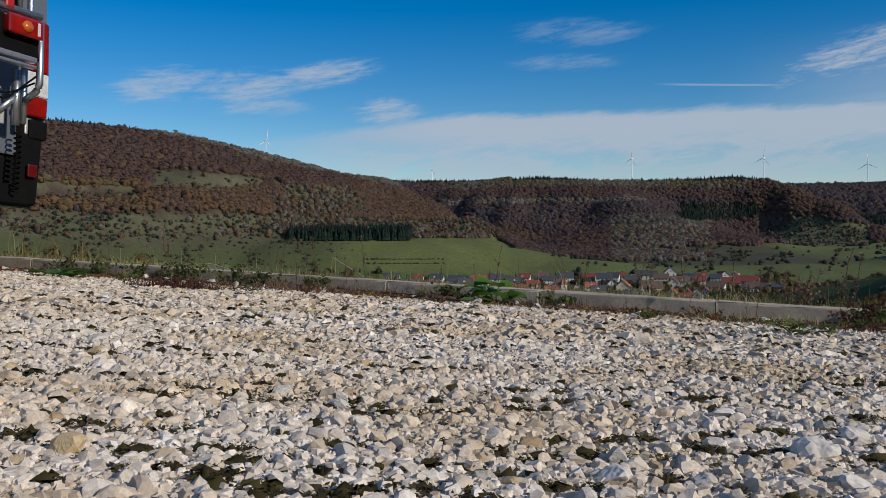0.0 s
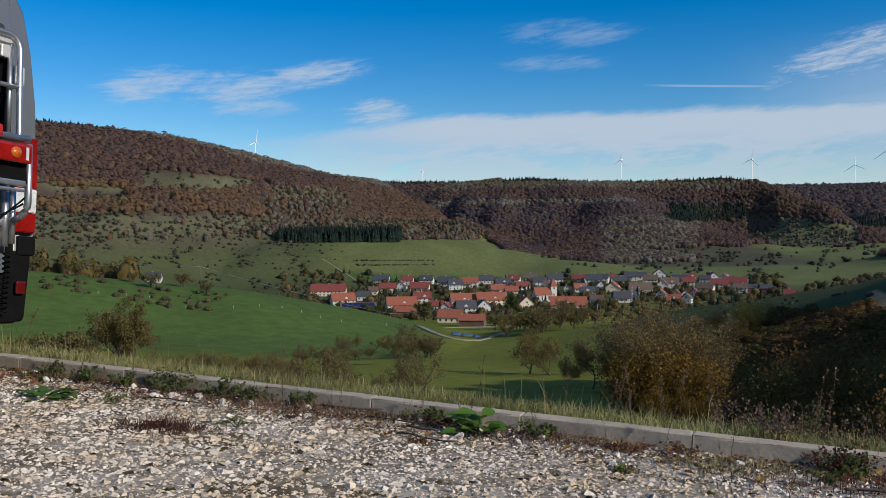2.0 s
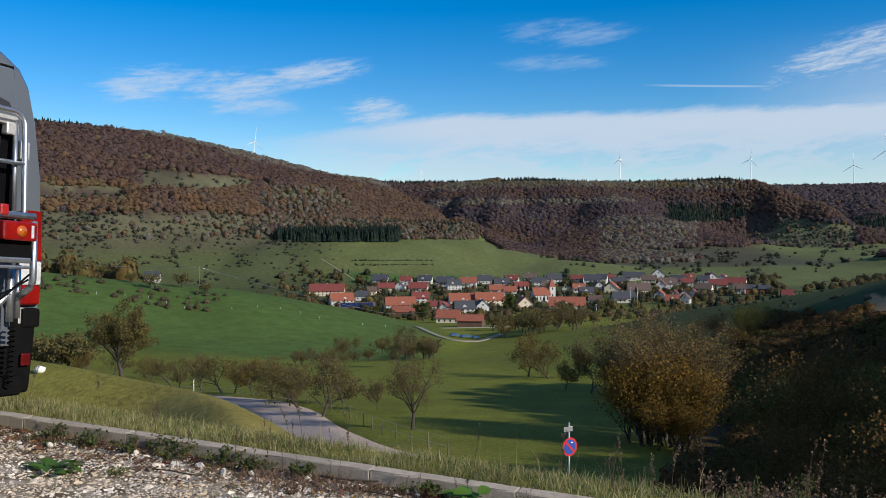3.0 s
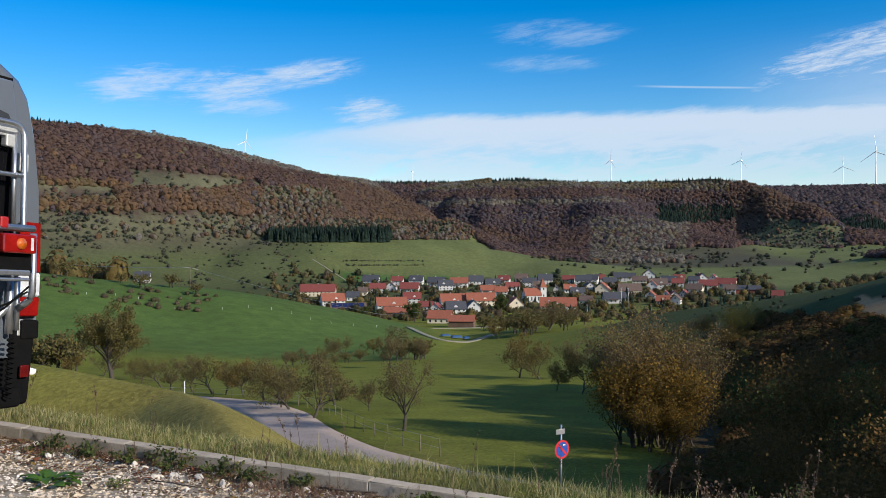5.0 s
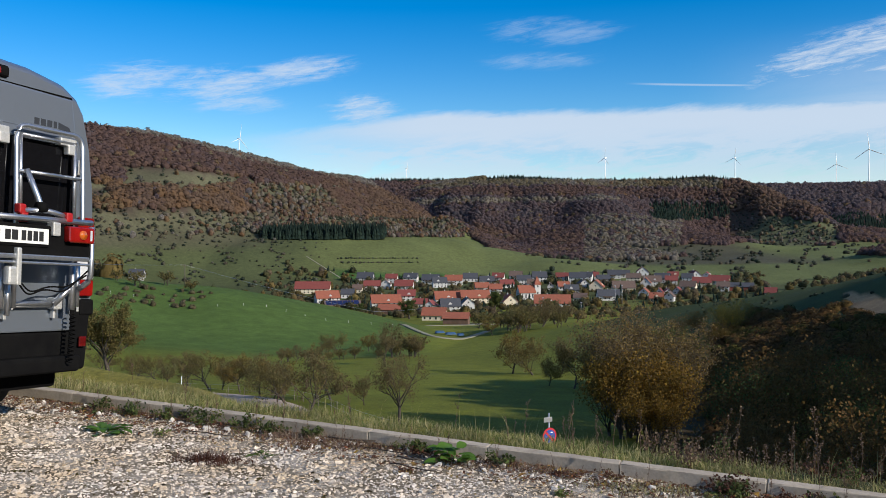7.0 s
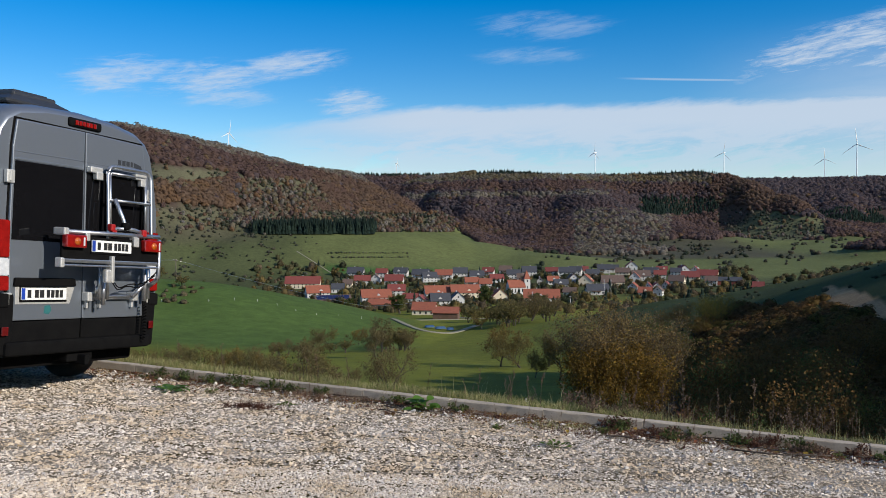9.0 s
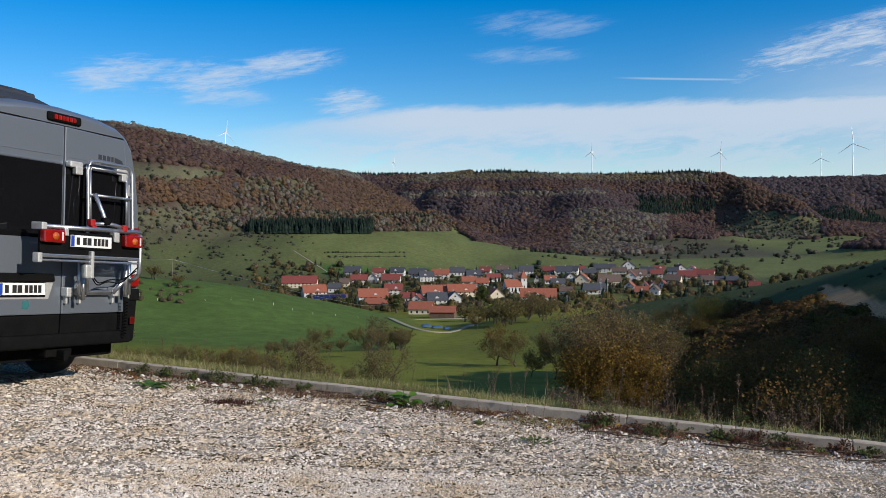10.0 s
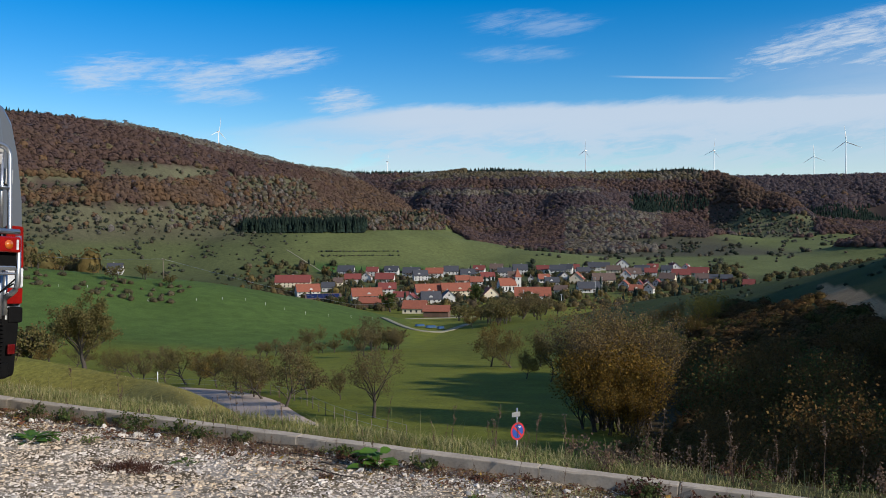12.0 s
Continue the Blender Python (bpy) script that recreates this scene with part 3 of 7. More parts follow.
def build_van():
    van = tagged(new("camper_van"), "silver-grey high-roof camper van parked on gravel beside the kerb", "van")
    secs = [van_section(0.0, 0.97, 2.69), van_section(0.025, 0.988, 2.725), van_section(0.08, 0.994, 2.755), van_section(0.2, 1.0, 2.775), van_section(2.0, 1.0, 2.785), van_section(4.2, 1.0, 2.77),
            van_section(4.55, 0.99, 2.66), van_section(5.0, 0.97, 2.2), van_section(5.3, 0.96, 1.62), van_section(5.75, 0.92, 1.28), van_section(5.95, 0.82, 1.0)]
    k = len(secs[0])
    V = [p for s in secs for p in s]
    F = []
    for i in range(len(secs) - 1):
        for j in range(k):
            a, b = i * k + j, i * k + (j + 1) % k
            F.append((a, b, b + k, a + k))
    F += [tuple(range(k))[::-1], tuple(range(len(V) - k, len(V)))]
    body = mesh_from(V, F, "body")
    body.polygons.foreach_set("use_smooth", [True] * (len(body.polygons) - 2) + [False, False])
    body_ob = part("body", body, M_VAN, van)

    def slab(name, outline, y0, y1, mat, parent, label="", bevel=0.008):
        """A plate with the outline (x, z), from y0 back to y1."""
        bm = bmesh.new()
        vs = [bm.verts.new((x, y0, z)) for x, z in outline]
        f = bm.faces.new(vs)
        r = bmesh.ops.extrude_face_region(bm, geom=[f])
        for v in r["geom"]:
            if isinstance(v, bmesh.types.BMVert):
                v.co.y = y1
        bmesh.ops.recalc_face_normals(bm, faces=bm.faces)
        if bevel:
            bmesh.ops.bevel(bm, geom=list(bm.edges), offset=bevel, segments=2, affect="EDGES", profile=0.6)
        return part(name, bm, mat, parent, label)

    # the two rear doors, a narrow dark joint between and round them
    slab("door_seal", [(-0.86, 0.50), (0.86, 0.50), (0.875, 1.5), (0.85, 2.30), (0.815, 2.565), (-0.815, 2.565), (-0.85, 2.30), (-0.875, 1.5)], 0.0, -0.006, M_BLACK, van, bevel=0)
    for s in (-1, 1):
        inner, outer = 0.006, (0.84, 0.86, 0.838, 0.80)
        ol = [(s * inner, 0.74), (s * outer[0], 0.74), (s * outer[1], 1.5), (s * outer[2], 2.30), (s * outer[3], 2.545), (s * inner, 2.555)]
        door = slab("rear_door", ol, 0.0, -0.03, M_VAN, van, bevel=0.012)
        slab("door_sill", [(s * inner, 0.545), (s * 0.838, 0.545), (s * 0.838, 0.73), (s * inner, 0.735)], 0.0, -0.026, M_BLACK, door, "black lower door trim", bevel=0.012)
        w0, w1 = 0.022, 0.835
        slab("rear_window", [(s * w0, 1.465), (s * w1, 1.46), (s * (w1 - 0.02), 2.17), (s * w0, 2.18)], -0.028, -0.036, M_GLASSDARK, door, "dark tinted window glass", bevel=0.004)
        slab("door_crease", [(s * 0.02, 2.262), (s * 0.83, 2.25), (s * 0.83, 2.257), (s * 0.02, 2.269)], -0.028, -0.034, M_VAN, door, bevel=0.002)
        slab("window_rim", [(s * 0.02, 2.185), (s * 0.82, 2.175), (s * 0.82, 2.195), (s * 0.02, 2.205)], -0.029, -0.037, M_VAN, door, bevel=0.003)
        for hz in (2.02, 0.93):
            h = merge(box_bm(s * 0.875 - 0.035, s * 0.875 + 0.05, -0.05, -0.005, hz - 0.06, hz + 0.06, 0.01), box_bm(s * 0.875 - 0.012, s * 0.875 + 0.012, -0.062, -0.03, hz - 0.045, hz + 0.045, 0.008))
            part("hinge", h, M_CHROME, door, "pale metal door hinge")
    # number plate recess on the left door
    handle = slab("handle_strip", [(-0.81, 1.05), (-0.10, 1.05), (-0.115, 1.125), (-0.80, 1.125)], -0.028, -0.06, M_BLACK, van, "black grip over the plate", bevel=0.012)
    slab("plate_recess", [(-0.78, 0.885), (-0.16, 0.885), (-0.10, 1.045), (-0.78, 1.045)], -0.028, -0.034, M_CHROME, van, bevel=0.003)

    def number_plate(x0, z0, y, tilt=0.0):
        frame_ob = slab("plate_frame", [(x0 - 0.008, z0 - 0.02), (x0 + 0.528, z0 - 0.02), (x0 + 0.528, z0 + 0.118), (x0 - 0.008, z0 + 0.118)], y, y - 0.008, M_BLACK, van, bevel=0.002)
        pl = slab("number_plate", [(x0, z0), (x0 + 0.52, z0), (x0 + 0.52, z0 + 0.11), (x0, z0 + 0.11)], y - 0.008, y - 0.014, M_PLATE, van, "white plate with plain dark bars", bevel=0.002)
        slab("blue_field", [(x0 + 0.004, z0 + 0.004), (x0 + 0.044, z0 + 0.004), (x0 + 0.044, z0 + 0.106), (x0 + 0.004, z0 + 0.106)], y - 0.0145, y - 0.0165, M_BLUE, pl, bevel=0)
        for bx, bw in ((0.07, 0.04), (0.15, 0.045), (0.205, 0.05), (0.285, 0.038), (0.335, 0.038), (0.385, 0.038), (0.435, 0.038)):
            slab("plain_bar", [(x0 + bx, z0 + 0.02), (x0 + bx + bw, z0 + 0.02), (x0 + bx + bw, z0 + 0.09), (x0 + bx, z0 + 0.09)], y - 0.0145, y - 0.0165, M_INK, pl, bevel=0)

    number_plate(-0.73, 0.925, -0.034)
    # roof edge brake light
    hb = part("brake_light", box_bm(-0.20, 0.22, -0.03, 0.05, 2.585, 2.675, 0.03, 3), M_BLACK, van, "black housing of the high brake light")
    for i in range(6):
        x = -0.115 + i * 0.046
        part("red_lens", box_bm(x - 0.019, x + 0.019, -0.038, -0.026, 2.605, 2.652, 0.006), M_RED, hb)
    # tail lights up the corners and the bumper
    for s in (-1, 1):
        tl = tagged(new("tail_light"), "tall red and clear tail light")
        tl.parent = van
        for nm, z0, z1, m in (("red_lens", 1.30, 1.63, M_RED), ("clear_lens", 1.14, 1.295, M_CLEAR), ("red_lens", 1.01, 1.135, M_RED)):
            bm = bmesh.new()
            za = z0 + (0.03 if nm == "red_lens" and z0 > 1.2 else 0)
            vs = []
            for z in (z0, z1):
                xo = side_x(z) - 0.010
                for x, y in ((s * 0.868, -0.052), (s * (xo - 0.05), -0.046), (s * (xo - 0.008), 0.0), (s * xo, 0.13), (s * (xo - 0.05), 0.13)):
                    vs.append(bm.verts.new((x, y, z)))
            for j in range(4):
                bm.faces.new((vs[j], vs[j + 1], vs[j + 6], vs[j + 5]))
            bm.faces.new(vs[5:]), bm.faces.new(vs[:5][::-1])
            bmesh.ops.recalc_face_normals(bm, faces=bm.faces)
            bmesh.ops.bevel(bm, geom=list(bm.edges), offset=0.006, segments=2, affect="EDGES")
            part(nm, bm, m, tl)
        bm = merge(box_bm(s * 0.91 - 0.085, s * 0.91 + 0.11, -0.06, 0.30, 0.43, 0.985, 0.04, 3), box_bm(s * 0.95 - 0.06, s * 0.95 + 0.08, -0.07, 0.10, 0.86, 0.985, 0.018, 2))
        for v in bm.verts:
            v.co.x -= s * 0.10 * max(0.0, 0.75 - v.co.z) * (s * v.co.x > 0.95)
        corner = part("bumper_corner", bm, M_BLACK, van, "black plastic bumper corner")
        rf = part("reflector", box_bm(s * 0.915 - 0.035, s * 0.915 + 0.035, -0.088, -0.07, 0.615, 0.695, 0.008), M_REFLECT, corner, "small red reflector")
    part("bumper", box_bm(-0.9, 0.9, -0.10, 0.2, 0.425, 0.555, 0.035, 3), M_BLACK, van, "black step bumper")
    part("tow_bracket", merge(box_bm(-0.16, 0.16, -0.04, 0.3, 0.33, 0.43, 0.015), box_bm(-0.03, 0.03, -0.14, 0.1, 0.30, 0.40, 0.015)), M_BLACK, van)
    part("underbody", box_bm(-0.9, 0.9, 0.15, 5.6, 0.28, 0.5, 0.03), M_BLACK, van, "dark underbody")
    # roof box of the skylight
    bm = box_bm(-0.62, 0.22, 0.32, 0.95, 2.74, 2.885, 0.04, 3)
    for v in bm.verts:
        if v.co.z > 2.83:
            v.co.x = -0.30 + (v.co.x + 0.30) * 0.62
            v.co.y = 0.64 + (v.co.y - 0.64) * 0.8
    sk = part("roof_vent", bm, M_DECAL, van, "dark grey roof hatch with sloped edges")
    part("hatch_lid", box_bm(-0.46, -0.06, 0.42, 0.86, 2.878, 2.90, 0.012), M_DECAL, sk)
    # lettering reduced to bars
    for x, w in ((0.44, 0.045), (0.50, 0.045), (0.56, 0.045), (0.62, 0.03)):
        slab("plain_bar", [(x, 2.295), (x + w, 2.295), (x + w, 2.345), (x, 2.345)], -0.0295, -0.032, M_DECAL, van, bevel=0)
    slab("decal_stripe", [(0.665, 2.295), (0.80, 2.265), (0.77, 2.32), (0.665, 2.345)], -0.0295, -0.032, M_DECAL, van, bevel=0)
    slab("sticker", [(-0.46, 0.80), (-0.40, 0.79), (-0.37, 0.83), (-0.39, 0.875), (-0.45, 0.87)], -0.0295, -0.031, M_TEAL, van, bevel=0)
    # wheels
    for x, y in ((-0.86, 1.0), (0.86, 1.0), (-0.86, 4.85), (0.86, 4.85)):
        prof = [(0.19, -0.10), (0.30, -0.112), (0.335, -0.09), (0.345, -0.03), (0.345, 0.03), (0.335, 0.09), (0.30, 0.112), (0.19, 0.10)]
        n = 28
        V = [(x + px, y + r * math.cos(a), 0.345 + r * math.sin(a)) for i in range(n) for a in [2 * math.pi * i / n] for r, px in prof]
        kk = len(prof)
        F = [(i * kk + j, i * kk + (j + 1) % kk, ((i + 1) % n) * kk + (j + 1) % kk, ((i + 1) % n) * kk + j) for i in range(n) for j in range(kk)]
        wh = tagged(new("wheel"), "black tyre on a grey rim")
        wh.parent = van
        part("tyre", mesh_from(V, F, "tyre", True), M_RUBBER, wh)
        part("rim", tube([(x - 0.09, y, 0.345), (x + 0.09, y, 0.345)], 0.2, 24), M_ALU, wh)
    # windscreen, cab windows and lamps
    for s in (-1, 1):
        V = [(s * 0.985, 4.45, 1.45), (s * 0.965, 5.1, 1.42), (s * 0.90, 4.95, 2.0), (s * 0.93, 4.45, 2.1)]
        V += [(x + s * 0.012, y, z) for x, y, z in V]
        part("cab_window", mesh_from(V, [(0, 1, 2, 3), (7, 6, 5, 4), (0, 4, 5, 1), (1, 5, 6, 2), (2, 6, 7, 3), (3, 7, 4, 0)]), M_GLASSDARK, van)
        part("wing_mirror", box_bm(s * 1.06 - 0.02, s * 1.06 + s * 0.14 + 0.02, 4.75, 4.9, 1.35, 1.72, 0.04), M_BLACK, van)
        part("headlight", box_bm(s * 0.70 - 0.12, s * 0.70 + 0.12, 5.72, 5.90, 0.95, 1.2, 0.05), M_CLEAR, van)
    V = [(-0.85, 5.28, 1.66), (0.85, 5.28, 1.66), (0.74, 4.62, 2.56), (-0.74, 4.62, 2.56)]
    V += [(x, y + 0.05, z + 0.04) for x, y, z in V]
    part("windscreen", mesh_from(V, [(3, 2, 1, 0), (4, 5, 6, 7), (0, 1, 5, 4), (1, 2, 6, 5), (2, 3, 7, 6), (3, 0, 4, 7)]), M_GLASSDARK, van)

    # bicycle carrier on the right door
    rack = tagged(new("bicycle_carrier"), "folded aluminium bicycle carrier with a lamp board")
    rack.parent = van

    def bar(name, pts, r, mat=M_ALU, label="", round_r=0.07):
        return part(name, tube(rounded(pts, round_r) if len(pts) > 2 else pts, r, 10), mat, rack, label)

    bar("frame_tube", [(0.19, -0.16, 0.93), (0.19, -0.16, 1.62), (0.215, -0.11, 2.255), (0.83, -0.11, 2.255), (0.80, -0.16, 1.62), (0.80, -0.16, 1.58)], 0.019, round_r=0.1)
    bar("inner_tube", [(0.26, -0.12, 1.56), (0.27, -0.09, 2.20)], 0.016)
    bar("inner_tube", [(0.755, -0.12, 1.56), (0.775, -0.09, 2.20)], 0.016)
    bar("lower_tube", [(0.715, -0.16, 0.91), (0.715, -0.16, 1.25)], 0.024)
    bar("lower_tube", [(0.785, -0.14, 0.93), (0.785, -0.14, 1.27)], 0.020)
    bar("cross_bar", [(0.22, -0.14, 1.915), (0.80, -0.14, 1.92)], 0.015)
    bar("cross_bar", [(0.26, -0.09, 2.19), (0.79, -0.09, 2.19)], 0.014)
    for x in (0.10, 0.72):
        part("bracket", merge(box_bm(x - 0.09, x + 0.07, -0.10, -0.03, 2.165, 2.225, 0.012), box_bm(x - 0.02, x + 0.07, -0.105, -0.05, 2.10, 2.18, 0.01)), M_CHROME, rack)
    bar("wheel_rail", [(-0.49, -0.29, 1.565), (0.77, -0.29, 1.58)], 0.022)
    bar("wheel_rail", [(-0.49, -0.21, 1.56), (0.77, -0.21, 1.575)], 0.018)
    part("rail_end", box_bm(-0.515, -0.455, -0.32, -0.18, 1.53, 1.60, 0.012), M_CHROME, rack)
    board = part("lamp_board", box_bm(-0.51, 0.78, -0.295, -0.262, 1.30, 1.53, 0.012), M_BLACK, rack, "black lamp board")
    for x in (-0.515, 0.50):
        lamp = part("lamp", box_bm(x, x + 0.245, -0.355, -0.285, 1.42, 1.54, 0.02, 3), M_RED, board, "red lamp with an amber eye")
        part("amber_lens", tube([(x + 0.125, -0.362, 1.48), (x + 0.125, -0.34, 1.48)], 0.035, 14), M_AMBER, lamp)
        part("clear_lens", box_bm(x + 0.195, x + 0.215, -0.359, -0.34, 1.44, 1.52, 0.004), M_CLEAR, lamp)
    number_plate(-0.172, 1.393, -0.297)
    part("clip", box_bm(0.38, 0.45, -0.32, -0.25, 1.46, 1.56, 0.01), M_CHROME, rack)
    part("clip", box_bm(-0.25, -0.20, -0.32, -0.25, 1.49, 1.56, 0.01), M_CHROME, rack)
    for z, h in ((1.30, 0.035), (1.258, 0.02)):
        part("rail", box_bm(-0.54, 0.73, -0.32, -0.265, z - h / 2, z + h / 2, 0.008), M_ALU, rack)
    part("rail_end", box_bm(-0.56, -0.51, -0.33, -0.255, 1.235, 1.325, 0.012), M_CHROME, rack)
    part("post", merge(box_bm(0.065, 0.105, -0.335, -0.29, 1.10, 1.36, 0.01), box_bm(0.0, 0.10, -0.33, -0.27, 1.10, 1.23, 0.02)), M_CHROME, rack)
    bar("lower_tube", [(0.05, -0.2, 0.93), (0.05, -0.2, 1.25)], 0.018)
    bar("lower_tube", [(0.12, -0.18, 0.88), (0.12, -0.18, 1.14)], 0.020)
    bar("stay", [(0.76, -0.30, 1.55), (0.79, -0.27, 1.14), (0.77, -0.17, 1.07)], 0.022)
    bar("stay", [(0.02, -0.08, 0.955), (0.68, -0.08, 0.955)], 0.018)
    bar("stay", [(0.12, -0.07, 0.935), (0.66, -0.07, 0.935)], 0.012)
    bar("strut", [(0.60, -0.10, 0.95), (0.71, -0.16, 1.09)], 0.024)
    bar("strut", [(0.10, -0.10, 0.96), (0.05, -0.18, 1.05)], 0.022)
    for x in (0.03, 0.20, 0.64):
        part("foot", merge(box_bm(x - 0.04, x + 0.04, -0.11, -0.03, 0.91, 1.0, 0.012), box_bm(x - 0.012, x + 0.012, -0.07, -0.03, 0.84, 0.92, 0.006)), M_CHROME, rack)
    # arm with red clamps
    bar("arm", [(0.27, -0.16, 1.93), (0.33, -0.22, 1.72), (0.34, -0.23, 1.66)], 0.022)
    part("arm_joint", tube([(0.30, -0.25, 1.66), (0.36, -0.25, 1.66)], 0.04, 14), M_BLACK, rack)
    bar("arm", [(0.22, -0.20, 1.63), (0.38, -0.27, 1.64), (0.52, -0.28, 1.61)], 0.020)
    for x, y, z in ((0.20, -0.19, 1.64), (0.535, -0.285, 1.605), (0.22, -0.19, 1.58)):
        part("clamp", box_bm(x - 0.03, x + 0.03, y - 0.03, y + 0.03, z - 0.035, z + 0.035, 0.012), M_REDPLASTIC, rack, "red clamp")
    # cables
    bar("cable", [(0.10, -0.30, 1.12), (0.24, -0.24, 1.02), (0.42, -0.2, 1.07), (0.60, -0.2, 1.04), (0.77, -0.27, 1.22)], 0.006, M_BLACK)
    bar("cable", [(0.11, -0.29, 1.14), (0.28, -0.22, 1.04), (0.46, -0.2, 1.09), (0.62, -0.2, 1.08), (0.78, -0.24, 1.18)], 0.006, M_BLACK)
    coil = [(0.76 + 0.02 * math.cos(a), -0.13 + 0.02 * math.sin(a), 0.88 - 0.38 * a / 75.0) for a in np.arange(0, 75, 0.6)]
    part("coil_cable", tube(coil, 0.006, 5), M_BLACK, rack, "black coiled cable")
    # the rear leans forward a little towards the roof
    seen = set()
    for ob in van.children_recursive:
        if ob.type == "MESH" and ob.data.name not in seen:
            seen.add(ob.data.name)
            for v in ob.data.vertices:
                k = max(0.0, min(1.0, (2.2 - v.co.y) / 1.6))
                v.co.y += 0.06 * max(0.0, v.co.z - 0.75) * k * k * (3 - 2 * k)

    # stand the van on the sloping lot
    up = Vector((-LOT_X, -LOT_Y, 1)).normalized()
    ang = radians(VAN_TURN)
    right = Vector((math.cos(ang), math.sin(ang), 0))
    right = (right - up * right.dot(up)).normalized()
    fwd = up.cross(right)
    m = Matrix((right, fwd, up)).transposed().to_4x4() @ Matrix.Scale(1.029, 4)
    # the right rear corner stands at VAN_CORNER
    at = Vector((*VAN_CORNER, float(lot_z(*VAN_CORNER)))) - m @ Vector((1.0, 0, 0))
    van.matrix_world = Matrix.Translation(at) @ m
    return van


VAN_TURN, VAN_CORNER = 67.15, (-3.064, 6.456)
van = build_van()

# ---------------------------------------------------------------- trees
def tone_leaf(name, colours, rough=0.9, jitter=0.35):
    """Foliage whose colour follows each tree's own 'tone', with each clump a little off it."""
    m, nt, bsdf = nodes_of(name)
    a = nt.nodes.new("ShaderNodeAttribute")
    a.attribute_name = "tone"
    k = len(colours)
    r = ramp_node(nt, [(i / max(1, k - 1), c) for i, c in enumerate(colours)], a.outputs["Fac"])
    g = nt.nodes.new("ShaderNodeNewGeometry")
    rr = ramp_node(nt, [(0, (1 - jitter,) * 3), (1, (1 + jitter,) * 3)], g.outputs["Random Per Island"])
    col = mix_node(nt, r.outputs[0], rr.outputs[0], 1.0, "MULTIPLY")
    mottle = noise_node(nt, 0.55, 6, 0.75)
    spots = ramp_node(nt, [(0.3, (0.74,) * 3), (0.7, (1.24,) * 3)], mottle.outputs["Fac"])
    wire(nt, mix_node(nt, col, spots.outputs[0], 1.0, "MULTIPLY"), bsdf.inputs["Base Color"])
    bump_node(nt, mottle.outputs["Fac"], 0.5, 0.8, bsdf)
    bsdf.inputs["Roughness"].default_value = rough
    bsdf.inputs["Specular IOR Level"].default_value = 0.1
    see_through(nt, bsdf, 0.5)
    return m


# bare lilac-grey (also for distance haze), purple-brown, red-brown, brown, rust, olive-yellow, pale grey-beige
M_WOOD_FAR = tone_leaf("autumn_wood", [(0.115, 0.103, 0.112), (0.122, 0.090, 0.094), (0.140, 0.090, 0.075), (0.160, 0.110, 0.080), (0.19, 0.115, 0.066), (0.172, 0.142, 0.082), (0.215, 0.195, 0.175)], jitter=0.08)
M_CON_FAR = tone_leaf("conifer_wood", [(0.020, 0.036, 0.029), (0.030, 0.048, 0.034), (0.022, 0.040, 0.036)])
M_SCRUB_FAR = tone_leaf("hill_scrub", [(0.045, 0.06, 0.042), (0.065, 0.078, 0.052), (0.115, 0.10, 0.075), (0.05, 0.066, 0.046), (0.14, 0.13, 0.11)])
M_VILLAGE_TREE = tone_leaf("village_trees", [(0.075, 0.085, 0.04), (0.13, 0.105, 0.055), (0.055, 0.07, 0.04), (0.17, 0.125, 0.045), (0.12, 0.095, 0.07)])
M_SHRUB_GREY = tone_leaf("bare_shrubs", [(0.12, 0.105, 0.06), (0.14, 0.12, 0.075), (0.10, 0.095, 0.05)])
M_BARK_DARK = plain("dark_bark", (0.05, 0.038, 0.03), (0.034, 0.026, 0.02), 3, 0.95, bump=0.4, dist=0.02)
M_BARK = plain("grey_bark", (0.075, 0.06, 0.047), (0.045, 0.036, 0.03), 3, 0.95, bump=0.6, dist=0.02)


def quads_at(C, size, rnd, squash=1.0):
    """Small tilted squares round the points C."""
    n = len(C)
    a = rnd.normal(size=(n, 3))
    a /= np.linalg.norm(a, axis=1)[:, None]
    b = np.cross(a, rnd.normal(size=(n, 3)))
    b /= np.linalg.norm(b, axis=1)[:, None] + 1e-9
    s = (size * rnd.uniform(0.6, 1.3, n))[:, None]
    a, b = a * s, b * s * 0.75
    V = np.stack([C - a - 0.3 * b, C - 0.25 * a + b, C + a + 0.2 * b, C + 0.2 * a - b], 1).reshape(-1, 3)
    return V, np.arange(4 * n).reshape(n, 4)


def ico(rnd, jitter):
    bm = bmesh.new()
    bmesh.ops.create_icosphere(bm, subdivisions=1, radius=1.0)
    V = np.array([v.co[:] for v in bm.verts])
    F = np.array([[v.index for v in f.verts] for f in bm.faces])
    bm.free()
    return V * (1 + jitter * rnd.uniform(-1, 1, (len(V), 1))), F


